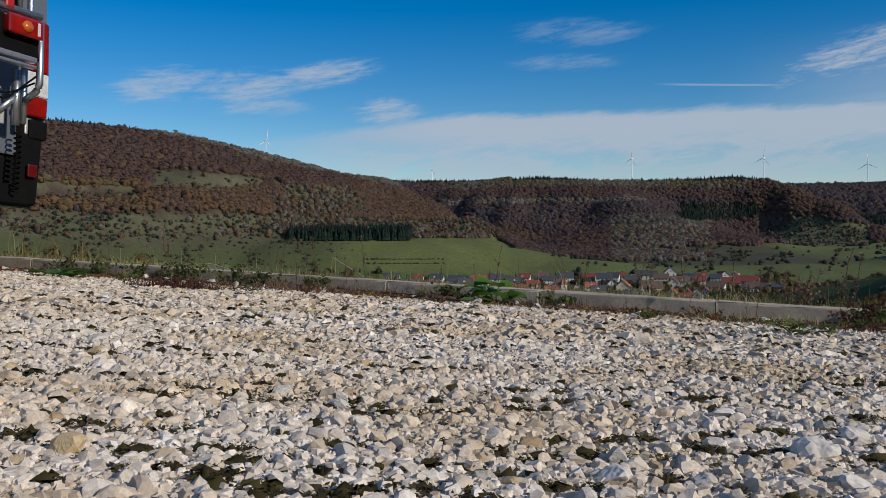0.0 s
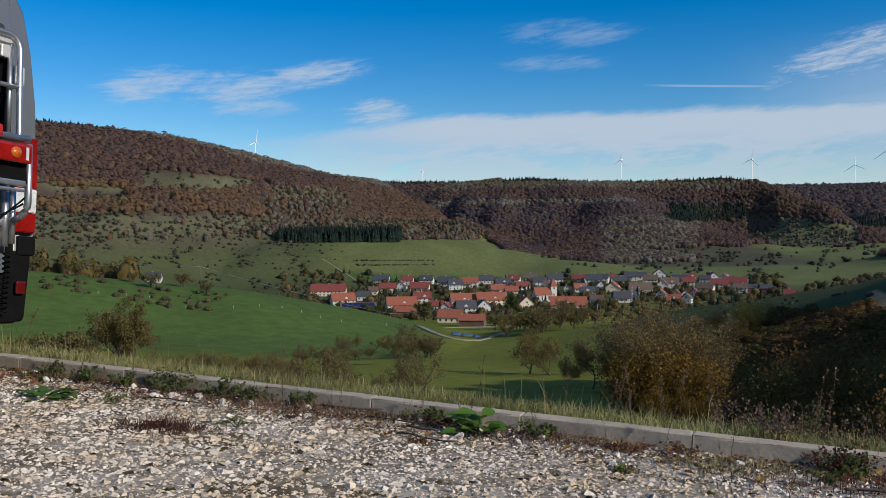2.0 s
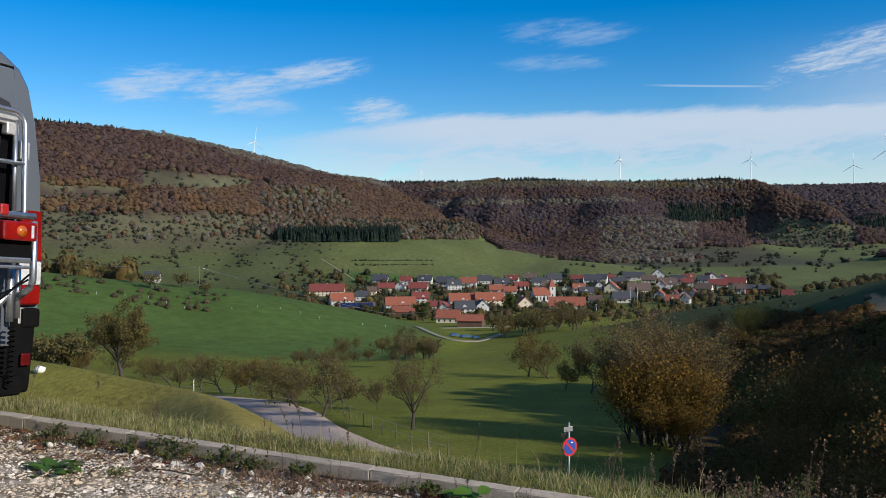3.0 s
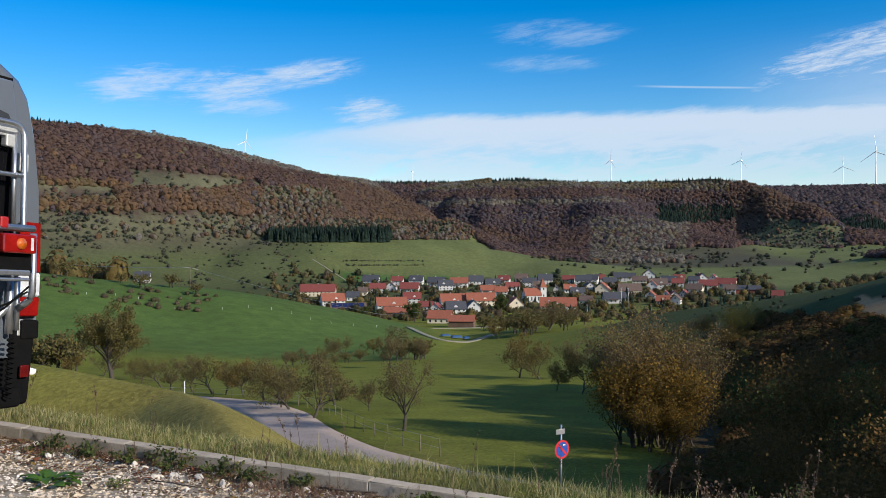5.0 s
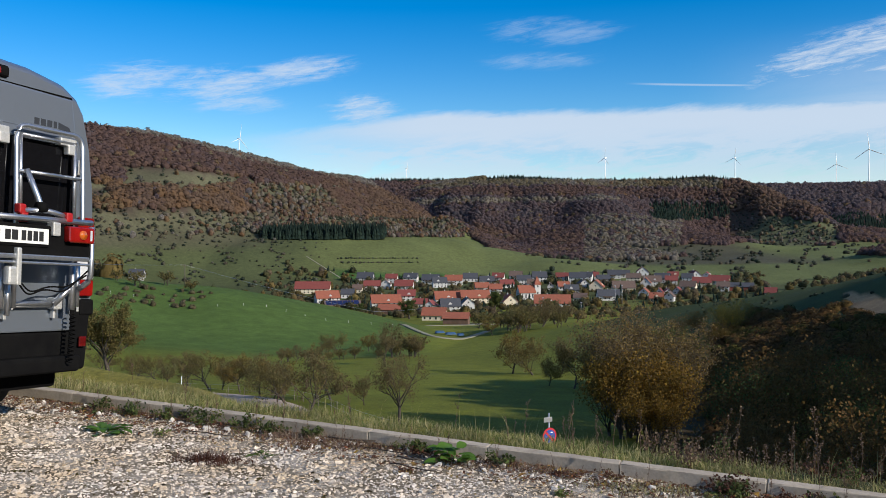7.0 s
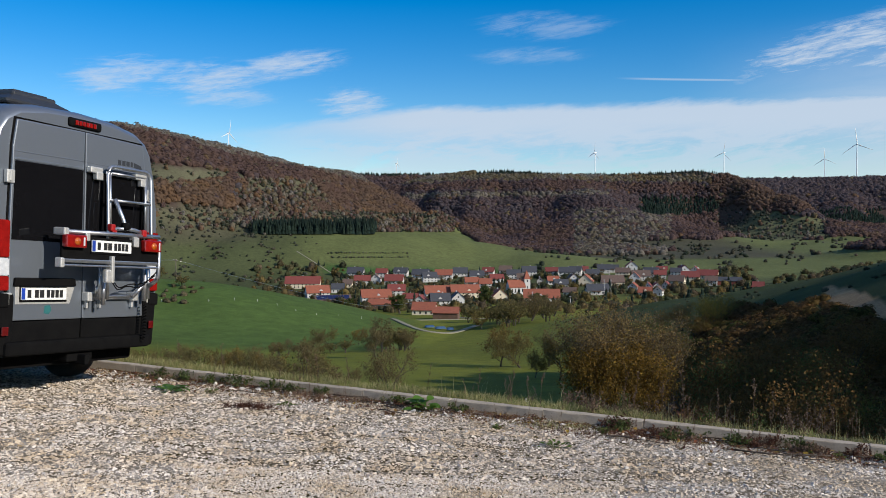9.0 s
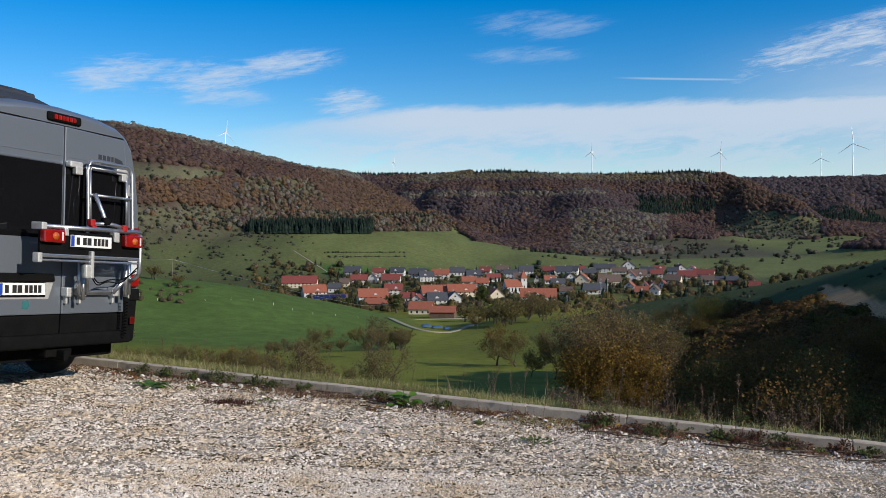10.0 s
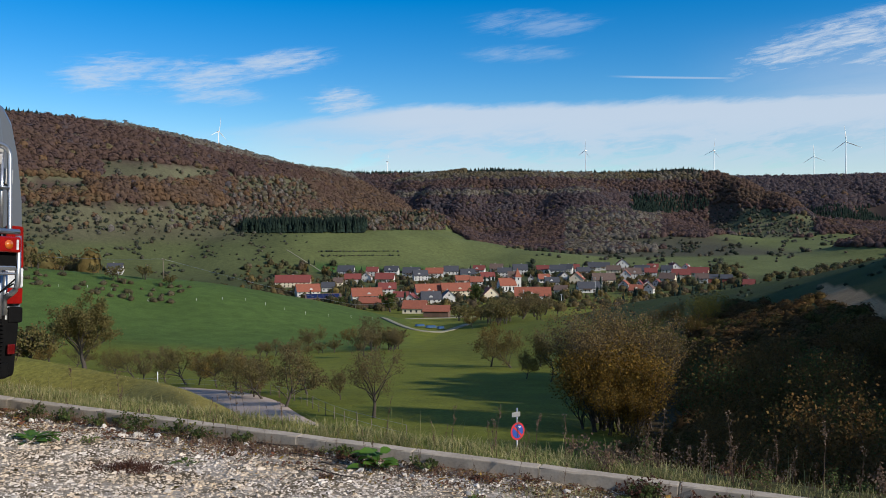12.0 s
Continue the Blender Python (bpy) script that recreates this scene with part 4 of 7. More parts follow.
def far_templates(kind, n=7):
    out = []
    for s in range(n):
        rnd = np.random.RandomState(100 + s)
        if kind in ("broad", "bushy"):
            # a small lumpy core of rings, wrapped in loose clumps that lie along its surface
            k, V, F = 6, [], []
            lean, wide = rnd.uniform(-0.25, 0.25, 2), rnd.uniform(0.8, 1.2, 2)
            for level, (z, r) in enumerate(((0.0, 0.8), (0.55, 0.98), (1.12, 0.68))):
                for i in range(k):
                    a = 2 * math.pi * (i + 0.5 * (level % 2)) / k
                    q = r * rnd.uniform(0.75, 1.2)
                    V.append((q * math.cos(a) * wide[0] + lean[0] * z, q * math.sin(a) * wide[1] + lean[1] * z, z + rnd.uniform(-0.16, 0.16)))
            V.append((lean[0] * 1.5, lean[1] * 1.5, rnd.uniform(1.3, 1.6)))
            for level in range(2):
                for i in range(k):
                    a, b = level * k + i, level * k + (i + 1) % k
                    F.append((a, b, b + k, a + k))
            F += [(2 * k + i, 2 * k + (i + 1) % k, 3 * k, 3 * k) for i in range(k)]
            m, size = (18, 0.30) if kind == "broad" else (64, 0.17)
            a, z = rnd.uniform(0, 2 * math.pi, m), rnd.uniform(0.15, 1.62, m)
            r = np.sqrt(np.clip(1 - ((z - 0.55) / 1.18) ** 2, 0.03, 1)) * rnd.uniform(0.75, 1.12, m)
            C = np.stack([r * np.cos(a) * wide[0] + lean[0] * z, r * np.sin(a) * wide[1] + lean[1] * z, z], 1)
            n = np.stack([np.cos(a) * r, np.sin(a) * r, (z - 0.5)], 1) + rnd.normal(0, 0.22, (m, 3))
            n /= np.linalg.norm(n, axis=1)[:, None]
            e = np.cross(n, rnd.normal(size=(m, 3)))
            e /= np.linalg.norm(e, axis=1)[:, None] + 1e-9
            h = np.cross(n, e)
            e, h = e * (size * rnd.uniform(0.6, 1.35, m))[:, None], h * (size * rnd.uniform(0.6, 1.35, m))[:, None]
            q = np.stack([C - e - 0.3 * h, C - 0.2 * e + h, C + e + 0.25 * h, C + 0.3 * e - h], 1).reshape(-1, 3)
            out.append((np.concatenate([np.array(V), q]), np.concatenate([np.array(F), np.arange(4 * m).reshape(m, 4) + len(V)])))
        else:
            V, F = [], []
            for t in range(3):
                z0, r0, z1 = 0.15 + 0.5 * t, 0.46 - 0.12 * t, 1.05 + 0.5 * t
                base = len(V)
                for i in range(6):
                    a = 2 * math.pi * (i + 0.5 * t) / 6
                    rr = r0 * rnd.uniform(0.75, 1.2)
                    V.append((rr * math.cos(a), rr * math.sin(a), z0 + rnd.uniform(-0.08, 0.08)))
                V.append((0, 0, z1))
                F += [(base + i, base + (i + 1) % 6, base + 6, base + 6) for i in range(6)]
            out.append((np.array(V), np.array(F)))
    return out


def plant(name, X, Y, size, templates, material, label, category, seed=1, wide=1.0, tones=None, sink=0.0):
    """Many far trees as one object; size is the half height of each."""
    rnd = np.random.RandomState(seed)
    Z = land(X, Y) - sink
    which = rnd.randint(0, len(templates), len(X))
    tone = rnd.uniform(0, 1, len(X)) if tones is None else tones
    Vs, Fs, Ts, off = [], [], [], 0
    for t, (tv, tf) in enumerate(templates):
        sel = np.where(which == t)[0]
        if not len(sel):
            continue
        a = rnd.uniform(0, 2 * math.pi, len(sel))
        s = size[sel]
        x = tv[:, 0][None] * np.cos(a)[:, None] - tv[:, 1][None] * np.sin(a)[:, None]
        y = tv[:, 0][None] * np.sin(a)[:, None] + tv[:, 1][None] * np.cos(a)[:, None]
        z = tv[:, 2][None] * rnd.uniform(0.85, 1.2, (len(sel), 1))
        V = np.stack([X[sel][:, None] + x * s[:, None] * wide, Y[sel][:, None] + y * s[:, None] * wide, Z[sel][:, None] + z * s[:, None]], -1)
        k = len(tv)
        F = tf[None] + (np.arange(len(sel)) * k)[:, None, None] + off
        Vs.append(V.reshape(-1, 3)), Fs.append(F.reshape(-1, 4)), Ts.append(np.repeat(tone[sel], k))
        off += len(sel) * k
    V, F, T = np.concatenate(Vs), np.concatenate(Fs), np.concatenate(Ts)
    tri = F[:, 2] == F[:, 3]
    me = mixed_soup(V, F[tri][:, :3], F[~tri], name)
    me.shade_smooth()
    att = me.attributes.new("tone", "FLOAT", "POINT")
    att.data.foreach_set("value", T.astype(np.float32))
    me.materials.append(material)
    return tagged(new(name, me), label, category, kind="stuff")


def mixed_soup(V, T, Q, name):
    me = bpy.data.meshes.new(name)
    V = np.ascontiguousarray(V, dtype=np.float32)
    me.vertices.add(len(V))
    me.vertices.foreach_set("co", V.ravel())
    me.loops.add(T.size + Q.size)
    me.loops.foreach_set("vertex_index", np.concatenate([T.ravel(), Q.ravel()]).astype(np.int32))
    me.polygons.add(len(T) + len(Q))
    start = np.concatenate([np.arange(len(T)) * 3, T.size + np.arange(len(Q)) * 4]).astype(np.int32)
    me.polygons.foreach_set("loop_start", start)
    me.update(calc_edges=True)
    me.shade_flat()
    return me


def wavy(x, y, scale, seed):
    """Soft value noise of about -1 to 1."""
    rnd = np.random.RandomState(seed)
    out = np.zeros(np.shape(x))
    for k in range(5):
        a, p, f = rnd.uniform(0, 2 * math.pi), rnd.uniform(0, 6.28), (1 + 0.7 * k) / scale
        out += np.sin((x * math.cos(a) + y * math.sin(a)) * f * 6.28 + p + 1.7 * np.sin((x * math.sin(a) - y * math.cos(a)) * f * 3.1 + p)) / (1 + 0.5 * k)
    return out / 2.6


def hill_cover(x, y, z):
    """0 open, 1 broadleaf wood, 2 conifers, 3 scrub, 4 scrub mixed with trees, for land beyond the village."""
    r, u = np.hypot(x, y), x / y
    n1, n2, n3 = wavy(x, y, 260, 3), wavy(x, y, 90, 5), wavy(x, y, 40, 15)
    kind = np.zeros(np.shape(x), int)
    left = (x < 60) & (y < 1560) & (x < 120 - 0.25 * (y - 1000))
    edge = np.where(left, 31 + 4 * n1 + 3 * n3, np.where((x > 480) & (x < 700) & (y < 1200), -20, np.where((x < 300 + 40 * n2) & (y > 1175), -34, -9 + 5 * n1)))
    kind[(z > edge) & (r > 900)] = 1
    # the near hill: junipers at its foot, a belt of wood, pastures over it, the long wood under the crest
    foot = left & (z > np.where(u < -0.17, 1, 5) + 4 * n2) & (z <= edge + 2)
    kind[foot] = 3
    kind[foot & (n2 + 0.5 * n1 > 0.45)] = 4
    kind[left & (u > -0.232 + 0.02 * n2) & (u < -0.135 + 0.02 * n2) & (z > 10) & (z < 78 + 6 * n2)] = 4
    kind[left & (u >= -0.09) & (z < 26 + 5 * n2) & (z > 2)] = 4
    high = left & (u > -0.378 + 0.012 * n3) & (u < -0.225 + 0.012 * n2) & (z > 60 + 3 * n2 + 14 * sstep(-0.30, -0.23, u)) & (z < 88 + 3 * n3 - 30 * (u + 0.377))
    low = left & (u < -0.395 + 0.012 * n3) & (z > 44 + 3 * n2) & (z < 63 + 3 * n3)
    kind[high | low] = 3
    nose = (u > 0.315 + 0.006 * n2) & (u < 0.44) & (y > 1540) & (y < 1860) & (z > -12) & (z < 52 + 5 * n3 - 260 * (u - 0.335))
    kind[nose] = 3
    kind[(z > 125 + 3 * n2) & (y > 1860) & (y < 2100) & (x > 75)] = 2
    kind[(z > 142) & (y > 2150) & (x < 420)] = 2
    kind[(z > 147) & left & (u < -0.385)] = 2
    kind[(u > 0.226 + 0.006 * n2) & (u < 0.312 + 0.01 * n1) & (z > 30 + 8 * n1 + 160 * (u - 0.25)) & (z < 72 + 5 * n3) & (y > 1630) & (y < 1960)] = 2
    kind[(u > 0.405) & (y > 1900) & (z > 0) & (z < 46 + 16 * n2) & (x < 1200)] = 2
    return kind


def wood_tone(x, y, z, rnd):
    """The stands' colours, haze and cloud shadow put into the far ones: place along the palette of the autumn wood."""
    u = x / y
    n1, n2, n3 = wavy(x, y, 150, 21), wavy(x, y, 50, 22), wavy(x, y, 300, 24)
    near = (y < 1560) & (x < 120 - 0.25 * (y - 1000))
    # near hill: red-brown beeches, olive and rust in the lower belt, grey-beige along the crest, pale pink-brown on the flank
    t = 0.31 + 0.07 * n1 + 0.06 * n2
    t = np.where(z < 68, 0.52 + 0.16 * n1 + 0.12 * n2 + 0.16 * (u < -0.37), t)
    t = np.where((u > -0.15) & (z < 100), 0.46 + 0.14 * n1 + 0.1 * n2, t)
    crest = 164 - 205 * np.maximum(0, u + 0.42)
    t = np.where(z > crest - 13 + 5 * n2, 0.96 + 0.05 * n1, t)
    # wooded spurs across the valley: lilac and purple that stand in for haze, a pale bench, red above it, beige crowns
    # at the edge
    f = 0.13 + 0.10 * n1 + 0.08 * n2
    f = np.where((z > 84 + 4 * n2) & (z < 103 + 4 * n1), 0.30 + 0.06 * n1, f)
    f = np.where((np.abs(z - 74 - 3 * n2) < 5) & (u < 0.19), 0.94, f)
    f = np.where(z > 107 + 4 * n2, 0.88 + 0.1 * n1, f)
    f = np.where(z < 22 + 6 * n2, f + 0.16 + 0.1 * n1, f)
    f = np.where((u > 0.15) & (u < 0.30) & (z < 40 - 60 * (u - 0.2)) & (n2 > -0.3), 0.93 + 0.06 * n1, f)
    f = np.where((u > 0.305) & (z > 40) & (y < 1960), 0.42 + 0.1 * n1, f)
    f = np.where((u > 0.26) & (u < 0.325) & (z < 52) & (y < 1900), 0.27 + 0.07 * n2, f)
    # the far hill on the right takes a dark tone for a cloud's shadow
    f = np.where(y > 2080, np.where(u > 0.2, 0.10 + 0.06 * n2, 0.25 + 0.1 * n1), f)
    t = np.where(near, t, f) + rnd.normal(0, 0.03, len(x))
    odd = rnd.uniform(0, 1, len(x))
    return np.clip(np.where(odd < 0.035, rnd.uniform(0.55, 0.9, len(x)), np.where(odd > 0.97, rnd.uniform(0, 0.2, len(x)), t)), 0, 1)


def build_woods():
    rnd = np.random.RandomState(11)
    X, Y = [], []
    for x0, x1, y0, y1, spacing in ((-1150, 140, 860, 1560, 5.9), (-300, 1000, 1000, 2050, 6.8), (-1000, 1500, 2050, 2700, 11.0)):
        gx, gy = np.meshgrid(np.arange(x0, x1, spacing), np.arange(y0, y1, spacing))
        gx[1::2] += spacing / 2
        X.append(gx.ravel() + rnd.uniform(-0.42, 0.42, gx.size) * spacing), Y.append(gy.ravel() + rnd.uniform(-0.42, 0.42, gx.size) * spacing)
    X, Y = np.concatenate(X), np.concatenate(Y)
    keep = (X / Y < 0.68) & (X / Y > -0.62)
    X, Y = X[keep], Y[keep]
    Z = land(X, Y)
    # the woods stand thinner on the slopes turned from the village
    rise = land(X * 1.006, Y * 1.006) - Z
    keep = (rise > -0.4) | (rnd.uniform(0, 1, len(X)) < 0.16)
    X, Y, Z = X[keep], Y[keep], Z[keep]
    kind = hill_cover(X, Y, Z)
    broad, bushy, con = far_templates("broad"), far_templates("bushy"), far_templates("conifer")
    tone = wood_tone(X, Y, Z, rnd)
    s = kind == 1
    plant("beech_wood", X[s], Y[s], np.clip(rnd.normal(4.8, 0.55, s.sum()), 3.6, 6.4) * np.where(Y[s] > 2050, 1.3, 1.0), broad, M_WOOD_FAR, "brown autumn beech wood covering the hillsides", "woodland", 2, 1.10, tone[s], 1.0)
    s = kind == 2
    plant("conifer_wood", X[s], Y[s], np.where(Y[s] > 2150, rnd.uniform(4.0, 6.0, s.sum()), np.where(Z[s] > 118, rnd.uniform(2.8, 4.2, s.sum()), rnd.uniform(4.6, 6.4, s.sum()))), con, M_CON_FAR, "dark green conifer stands along hilltops and slopes", "woodland", 3, 1.5, None, 1.4)
    n = 3200
    cx, cy = rnd.uniform(-222, -84, n), rnd.uniform(1010, 1140, n)
    cz = land(cx, cy)
    near_edge = (cz > -1) & (cz < 6)
    cx, cy = cx[near_edge], cy[near_edge]
    n = len(cx)
    plant("conifer_block", cx, cy, rnd.uniform(5.2, 8.8, n), con, M_CON_FAR, "dense dark conifer plantation at the meadow's edge", "woodland", 13, 0.95, None, 0.5)
    u = rnd.uniform(0, 1, len(X))
    pasture = (Z > 55) & (Y < 1500)
    s = ((kind == 3) & (u < np.where(pasture, 0.16, 0.45 + 0.3 * sstep(0, 18, Z)))) | ((kind == 4) & (u < 0.45))
    plant("hill_scrub", X[s], Y[s], rnd.uniform(1.0, 2.7, s.sum()), broad, M_SCRUB_FAR, "dark juniper bushes scattered over poor hill pasture", "scrub", 4, 1.1, None, 0.2)
    u = rnd.uniform(0, 1, len(X))
    s = ((kind == 3) & (u < np.where(pasture, 0.012, 0.10))) | ((kind == 4) & (u < 0.42))
    plant("hill_birches", X[s], Y[s], rnd.uniform(2.4, 4.4, s.sum()), broad, M_WOOD_FAR, "brown and orange trees among the scrub", "trees", 6, 0.9, np.clip(np.where(rnd.uniform(0, 1, s.sum()) < 0.5, rnd.normal(0.92, 0.06, s.sum()), rnd.normal(0.5, 0.15, s.sum())), 0, 1), 0.2)
    # hedges and fruit trees at the foot of the hill
    n = 3000
    hx, hy = rnd.uniform(-560, 0, n), rnd.uniform(840, 1120, n)
    z = land(hx, hy)
    s = (z < 12) & (wavy(hx, hy, 60, 9) + 0.5 * sstep(-14, 4, z) > 0.30) & (hx < -120 - 0.3 * (hy - 830))
    plant("foot_trees", hx[s], hy[s], rnd.uniform(0.9, 2.1, s.sum()), broad, M_SCRUB_FAR, "dark hedges and fruit trees below the hill", "trees", 7, 1.2, None, 0.2)
    for row, (x0, y0, x1, y1, m, j) in enumerate(((-125, 962, -41, 993, 27, 0.5), (-122, 950, -40, 979, 27, 0.5), (-300, 905, -170, 930, 13, 4), (-330, 925, -150, 960, 16, 4), (-320, 950, -140, 985, 17, 4), (-330, 975, -150, 1010, 18, 4))):
        t = np.linspace(0, 1, m) + rnd.uniform(-0.012, 0.012, m)
        plant("fruit_row", x0 + (x1 - x0) * t + rnd.normal(0, j, m), y0 + (y1 - y0) * t + rnd.normal(0, j, m), rnd.uniform(0.7, 1.35, m), broad, M_SCRUB_FAR, "row of small dark fruit trees on a meadow", "trees", 40 + row, 1.1)
    # bushes and hedges along the foot of the wooded hills across the valley
    n = 1700
    hx, hy = rnd.uniform(90, 780, n), rnd.uniform(930, 1600, n)
    z = land(hx, hy)
    s = (z < -6) & (wavy(hx, hy, 75, 29) + 0.3 * (hx < 430) * (hy > 1080) > 0.28) & (hy > 840 + 0.5 * hx - 60)
    plant("meadow_bushes", hx[s], hy[s], rnd.uniform(1.2, 3.2, s.sum()), bushy, M_SCRUB_FAR, "grey-green bushes and hedges on the valley meadows", "bushes", 27, 1.2, None, 0.2)
    n = 60
    hx = rnd.uniform(-134, -78, n)
    hy = 268 + 0.1 * (hx + 106) + rnd.choice((-7.0, 0.0, 7.0, 14.0), n) + rnd.normal(0, 0.8, n)
    plant("slope_shrubs", hx, hy, rnd.uniform(0.45, 1.0, n), bushy, M_SHRUB_GREY, "grey leafless shrubs on the green hill", "shrubs", 28, 1.2, None, 0.1)
    n = 420
    hx, hy = rnd.uniform(34, 84, n), rnd.uniform(84, 240, n)
    s = (wavy(hx, hy, 26, 55) > 0.2) & (hx / hy < 0.62)
    plant("hillside_bushes", hx[s], hy[s], rnd.uniform(0.15, 0.42, s.sum()), bushy, M_SCRUB_FAR, "low dark bushes and tussocks on the near hill", "bushes", 56, 1.3, rnd.uniform(0, 0.35, s.sum()), 0.1)
    # unseen wood added on the near right hill's shoulder to cast shade, beyond the view
    n = 1900
    wx, wy = rnd.uniform(72, 220, n), rnd.uniform(-60, 190, n)
    s = (wx / np.maximum(wy, 1) > 0.62) & (land(wx, wy) > 1) & ((wy < 62) | ((wx > 0.66 * wy + 25) & (0.5 * wx + 0.87 * wy > 135) & (0.5 * wx + 0.87 * wy < 225))) & (np.abs((wx - 12.5) * 0.50 + (wy - 54) * 0.87) > 10)
    plant("shoulder_wood", wx[s], wy[s], rnd.uniform(6.0, 8.5, s.sum()), broad, M_WOOD_FAR, "unseen brown broadleaf wood added to shade the right hill", "woodland", 8, 1.0, None, 0.8)
    # unseen tall trees added beside the lot to shade the ravine, behind the camera's right hand
    wx, wy = rnd.uniform(27, 82, 300), rnd.uniform(-22, 20, 300)
    across = 0.50 * wx + 0.87 * wy              # how far towards the valley each tree's shadow runs
    clear = (across > 13) & (across < 42) & (np.abs(across - 35.4) > 0.9) & ((across < 34) | (wx > 56)) & (wx > 0.66 * wy + 12)
    wx, wy = wx[clear], wy[clear]
    plant("lotside_wood", wx, wy, rnd.uniform(5.6, 7.2, len(wx)), broad, M_WOOD_FAR, "unseen brown broadleaf trees added to shade the ravine", "woodland", 18, 0.75, None, 0.5)
    # trees and hedges in and round the village
    n = 3000
    vx, vy = rnd.uniform(-190, 330, n), rnd.uniform(560, 930, n)
    s = (wavy(vx, vy, 60, 13) > -0.15) & (np.abs(vx - 60) < 130 + 0.33 * (vy - 500))
    for hx, hy, _, m, _ in HOUSES_NEAR + HOUSES_MID + HOUSES_FAR:
        s &= (np.abs(vx - hx) > m * 0.5 + 1.5) | (vy > hy + 8) | (vy < hy - 9)
    plant("garden_trees", vx[s], vy[s], rnd.uniform(1.2, 1.8, s.sum()) * np.where(rnd.uniform(0, 1, s.sum()) < 0.3, 2.3, 1.2), bushy, M_VILLAGE_TREE, "mixed green and yellow garden trees among houses", "trees", 9, 1.0, None, 0.2)
    n = 260
    vx, vy = rnd.uniform(-150, 290, n), rnd.uniform(600, 925, n)
    s = np.ones(n, bool)
    for hx, hy, _, m, _ in HOUSES_NEAR + HOUSES_MID + HOUSES_FAR:
        s &= (np.abs(vx - hx) > m * 0.5 + 1.0) | (vy > hy + 6) | (vy < hy - 8)
    plant("garden_conifers", vx[s], vy[s], rnd.uniform(2.0, 4.4, s.sum()), con, M_CON_FAR, "dark green garden conifers between houses", "trees", 19, 1.2, None, 0.2)
    m = 300
    t = rnd.uniform(0, 1, m)
    hx, hy = -176 + 132 * t + rnd.normal(0, 5, m), 326 + 28 * t + rnd.normal(0, 8, m)
    plant("brook_trees", hx, hy, rnd.uniform(1.8, 3.8, m) * (0.5 + 1.2 * (t < 0.30)), bushy, M_VILLAGE_TREE, "brown and yellow trees behind the green hill", "trees", 10, 0.7, np.where(t < 0.30, rnd.uniform(0.62, 0.9, m), rnd.uniform(0.0, 1.0, m)), 0.2)
    m = 150
    t = rnd.uniform(0, 1, m)
    hx, hy = 320 + 330 * t + rnd.normal(0, 10, m), 800 + 260 * t + rnd.normal(0, 18, m)
    plant("valley_hedge", hx, hy, rnd.uniform(2.0, 4.2, m), bushy, M_VILLAGE_TREE, "hedges and trees along the valley beyond the village", "trees", 12, 1.0, None, 0.2)


def tree_arrays(seed, height, spread, leaves, leaf_size, limb_n=6, stems=1, bare=0.25, clear=0.25, levels=3, fluff=0.045, thin=1.0):
    """Wood and leaf arrays of one tree: trunk, limbs, boughs, twigs, and leaf clumps at the twig ends."""
    rnd = np.random.RandomState(seed)
    wood, tips = [], []

    def grow(p, d, length, r, depth):
        n = 4
        pts, q, dd = [p], p.copy(), d.copy()
        for i in range(n):
            dd = dd + rnd.normal(0, 0.16, 3) + (0, 0, 0.05)
            dd /= np.linalg.norm(dd)
            q = q + dd * length / n
            pts.append(q.copy())
        radii = np.linspace(r, r * (0.55 if depth < 2 else 0.25), n + 1)
        if depth < min(3, levels):
            wood.append(tube_arrays(pts, radii, 6 if depth == 0 else (4 if depth == 1 else 3)))
        else:
            wood.append(tube_arrays(pts[::4], radii[::4], 3))
        if depth >= levels - 1:
            tips.extend([pts[-1], pts[-2], pts[2]])
        if depth < levels:
            kids = limb_n if depth == 0 else (4 if depth == 1 else 2)
            for c in range(kids):
                at = pts[-1] if c == 0 else pts[rnd.randint(2 if depth == 0 else 1, n + 1)]
                a = rnd.uniform(0, 2 * math.pi) if depth else 2 * math.pi * (c + rnd.uniform(-0.3, 0.3)) / kids
                out = np.array((math.cos(a), math.sin(a), 0)) * spread
                nd = dd * 0.55 + out * (0.75 if depth == 0 else 0.6) + (0, 0, rnd.uniform(0.0, 0.45))
                nd /= np.linalg.norm(nd)
                grow(at, nd, length * (rnd.uniform(0.75, 1.0) if depth == 0 else rnd.uniform(0.55, 0.75)) * (0.95 if depth else 1.25), radii[-1] * (0.85 if c == 0 else 0.65), depth + 1)

    for s in range(stems):
        a = rnd.uniform(0, 6.28)
        base = np.array((math.cos(a), math.sin(a), 0)) * (0.0 if stems == 1 else 0.12 * height * rnd.uniform(0.3, 1))
        lean = np.array((rnd.uniform(-0.06, 0.06), rnd.uniform(-0.06, 0.06), 1.0)) + (base * 1.0 / height if stems > 1 else 0)
        grow(base - (0, 0, 0.3), lean / np.linalg.norm(lean), height * clear + 0.3, thin * height * 0.028 / (stems ** 0.4), 0)
    W = join_arrays(wood)
    top = W[0][:, 2].max()
    k = height / top
    tips = np.array(tips)
    keep = tips[rnd.uniform(0, 1, len(tips)) > bare]
    C = keep[rnd.randint(0, len(keep), leaves)] + rnd.normal(0, fluff * height / k, (leaves, 3)) * (1, 1, 0.8)
    C = C[C[:, 2] > 0.05]
    L = quads_at(C, leaf_size / k, rnd)
    return (W[0] * k, W[1]), (L[0] * k, L[1])


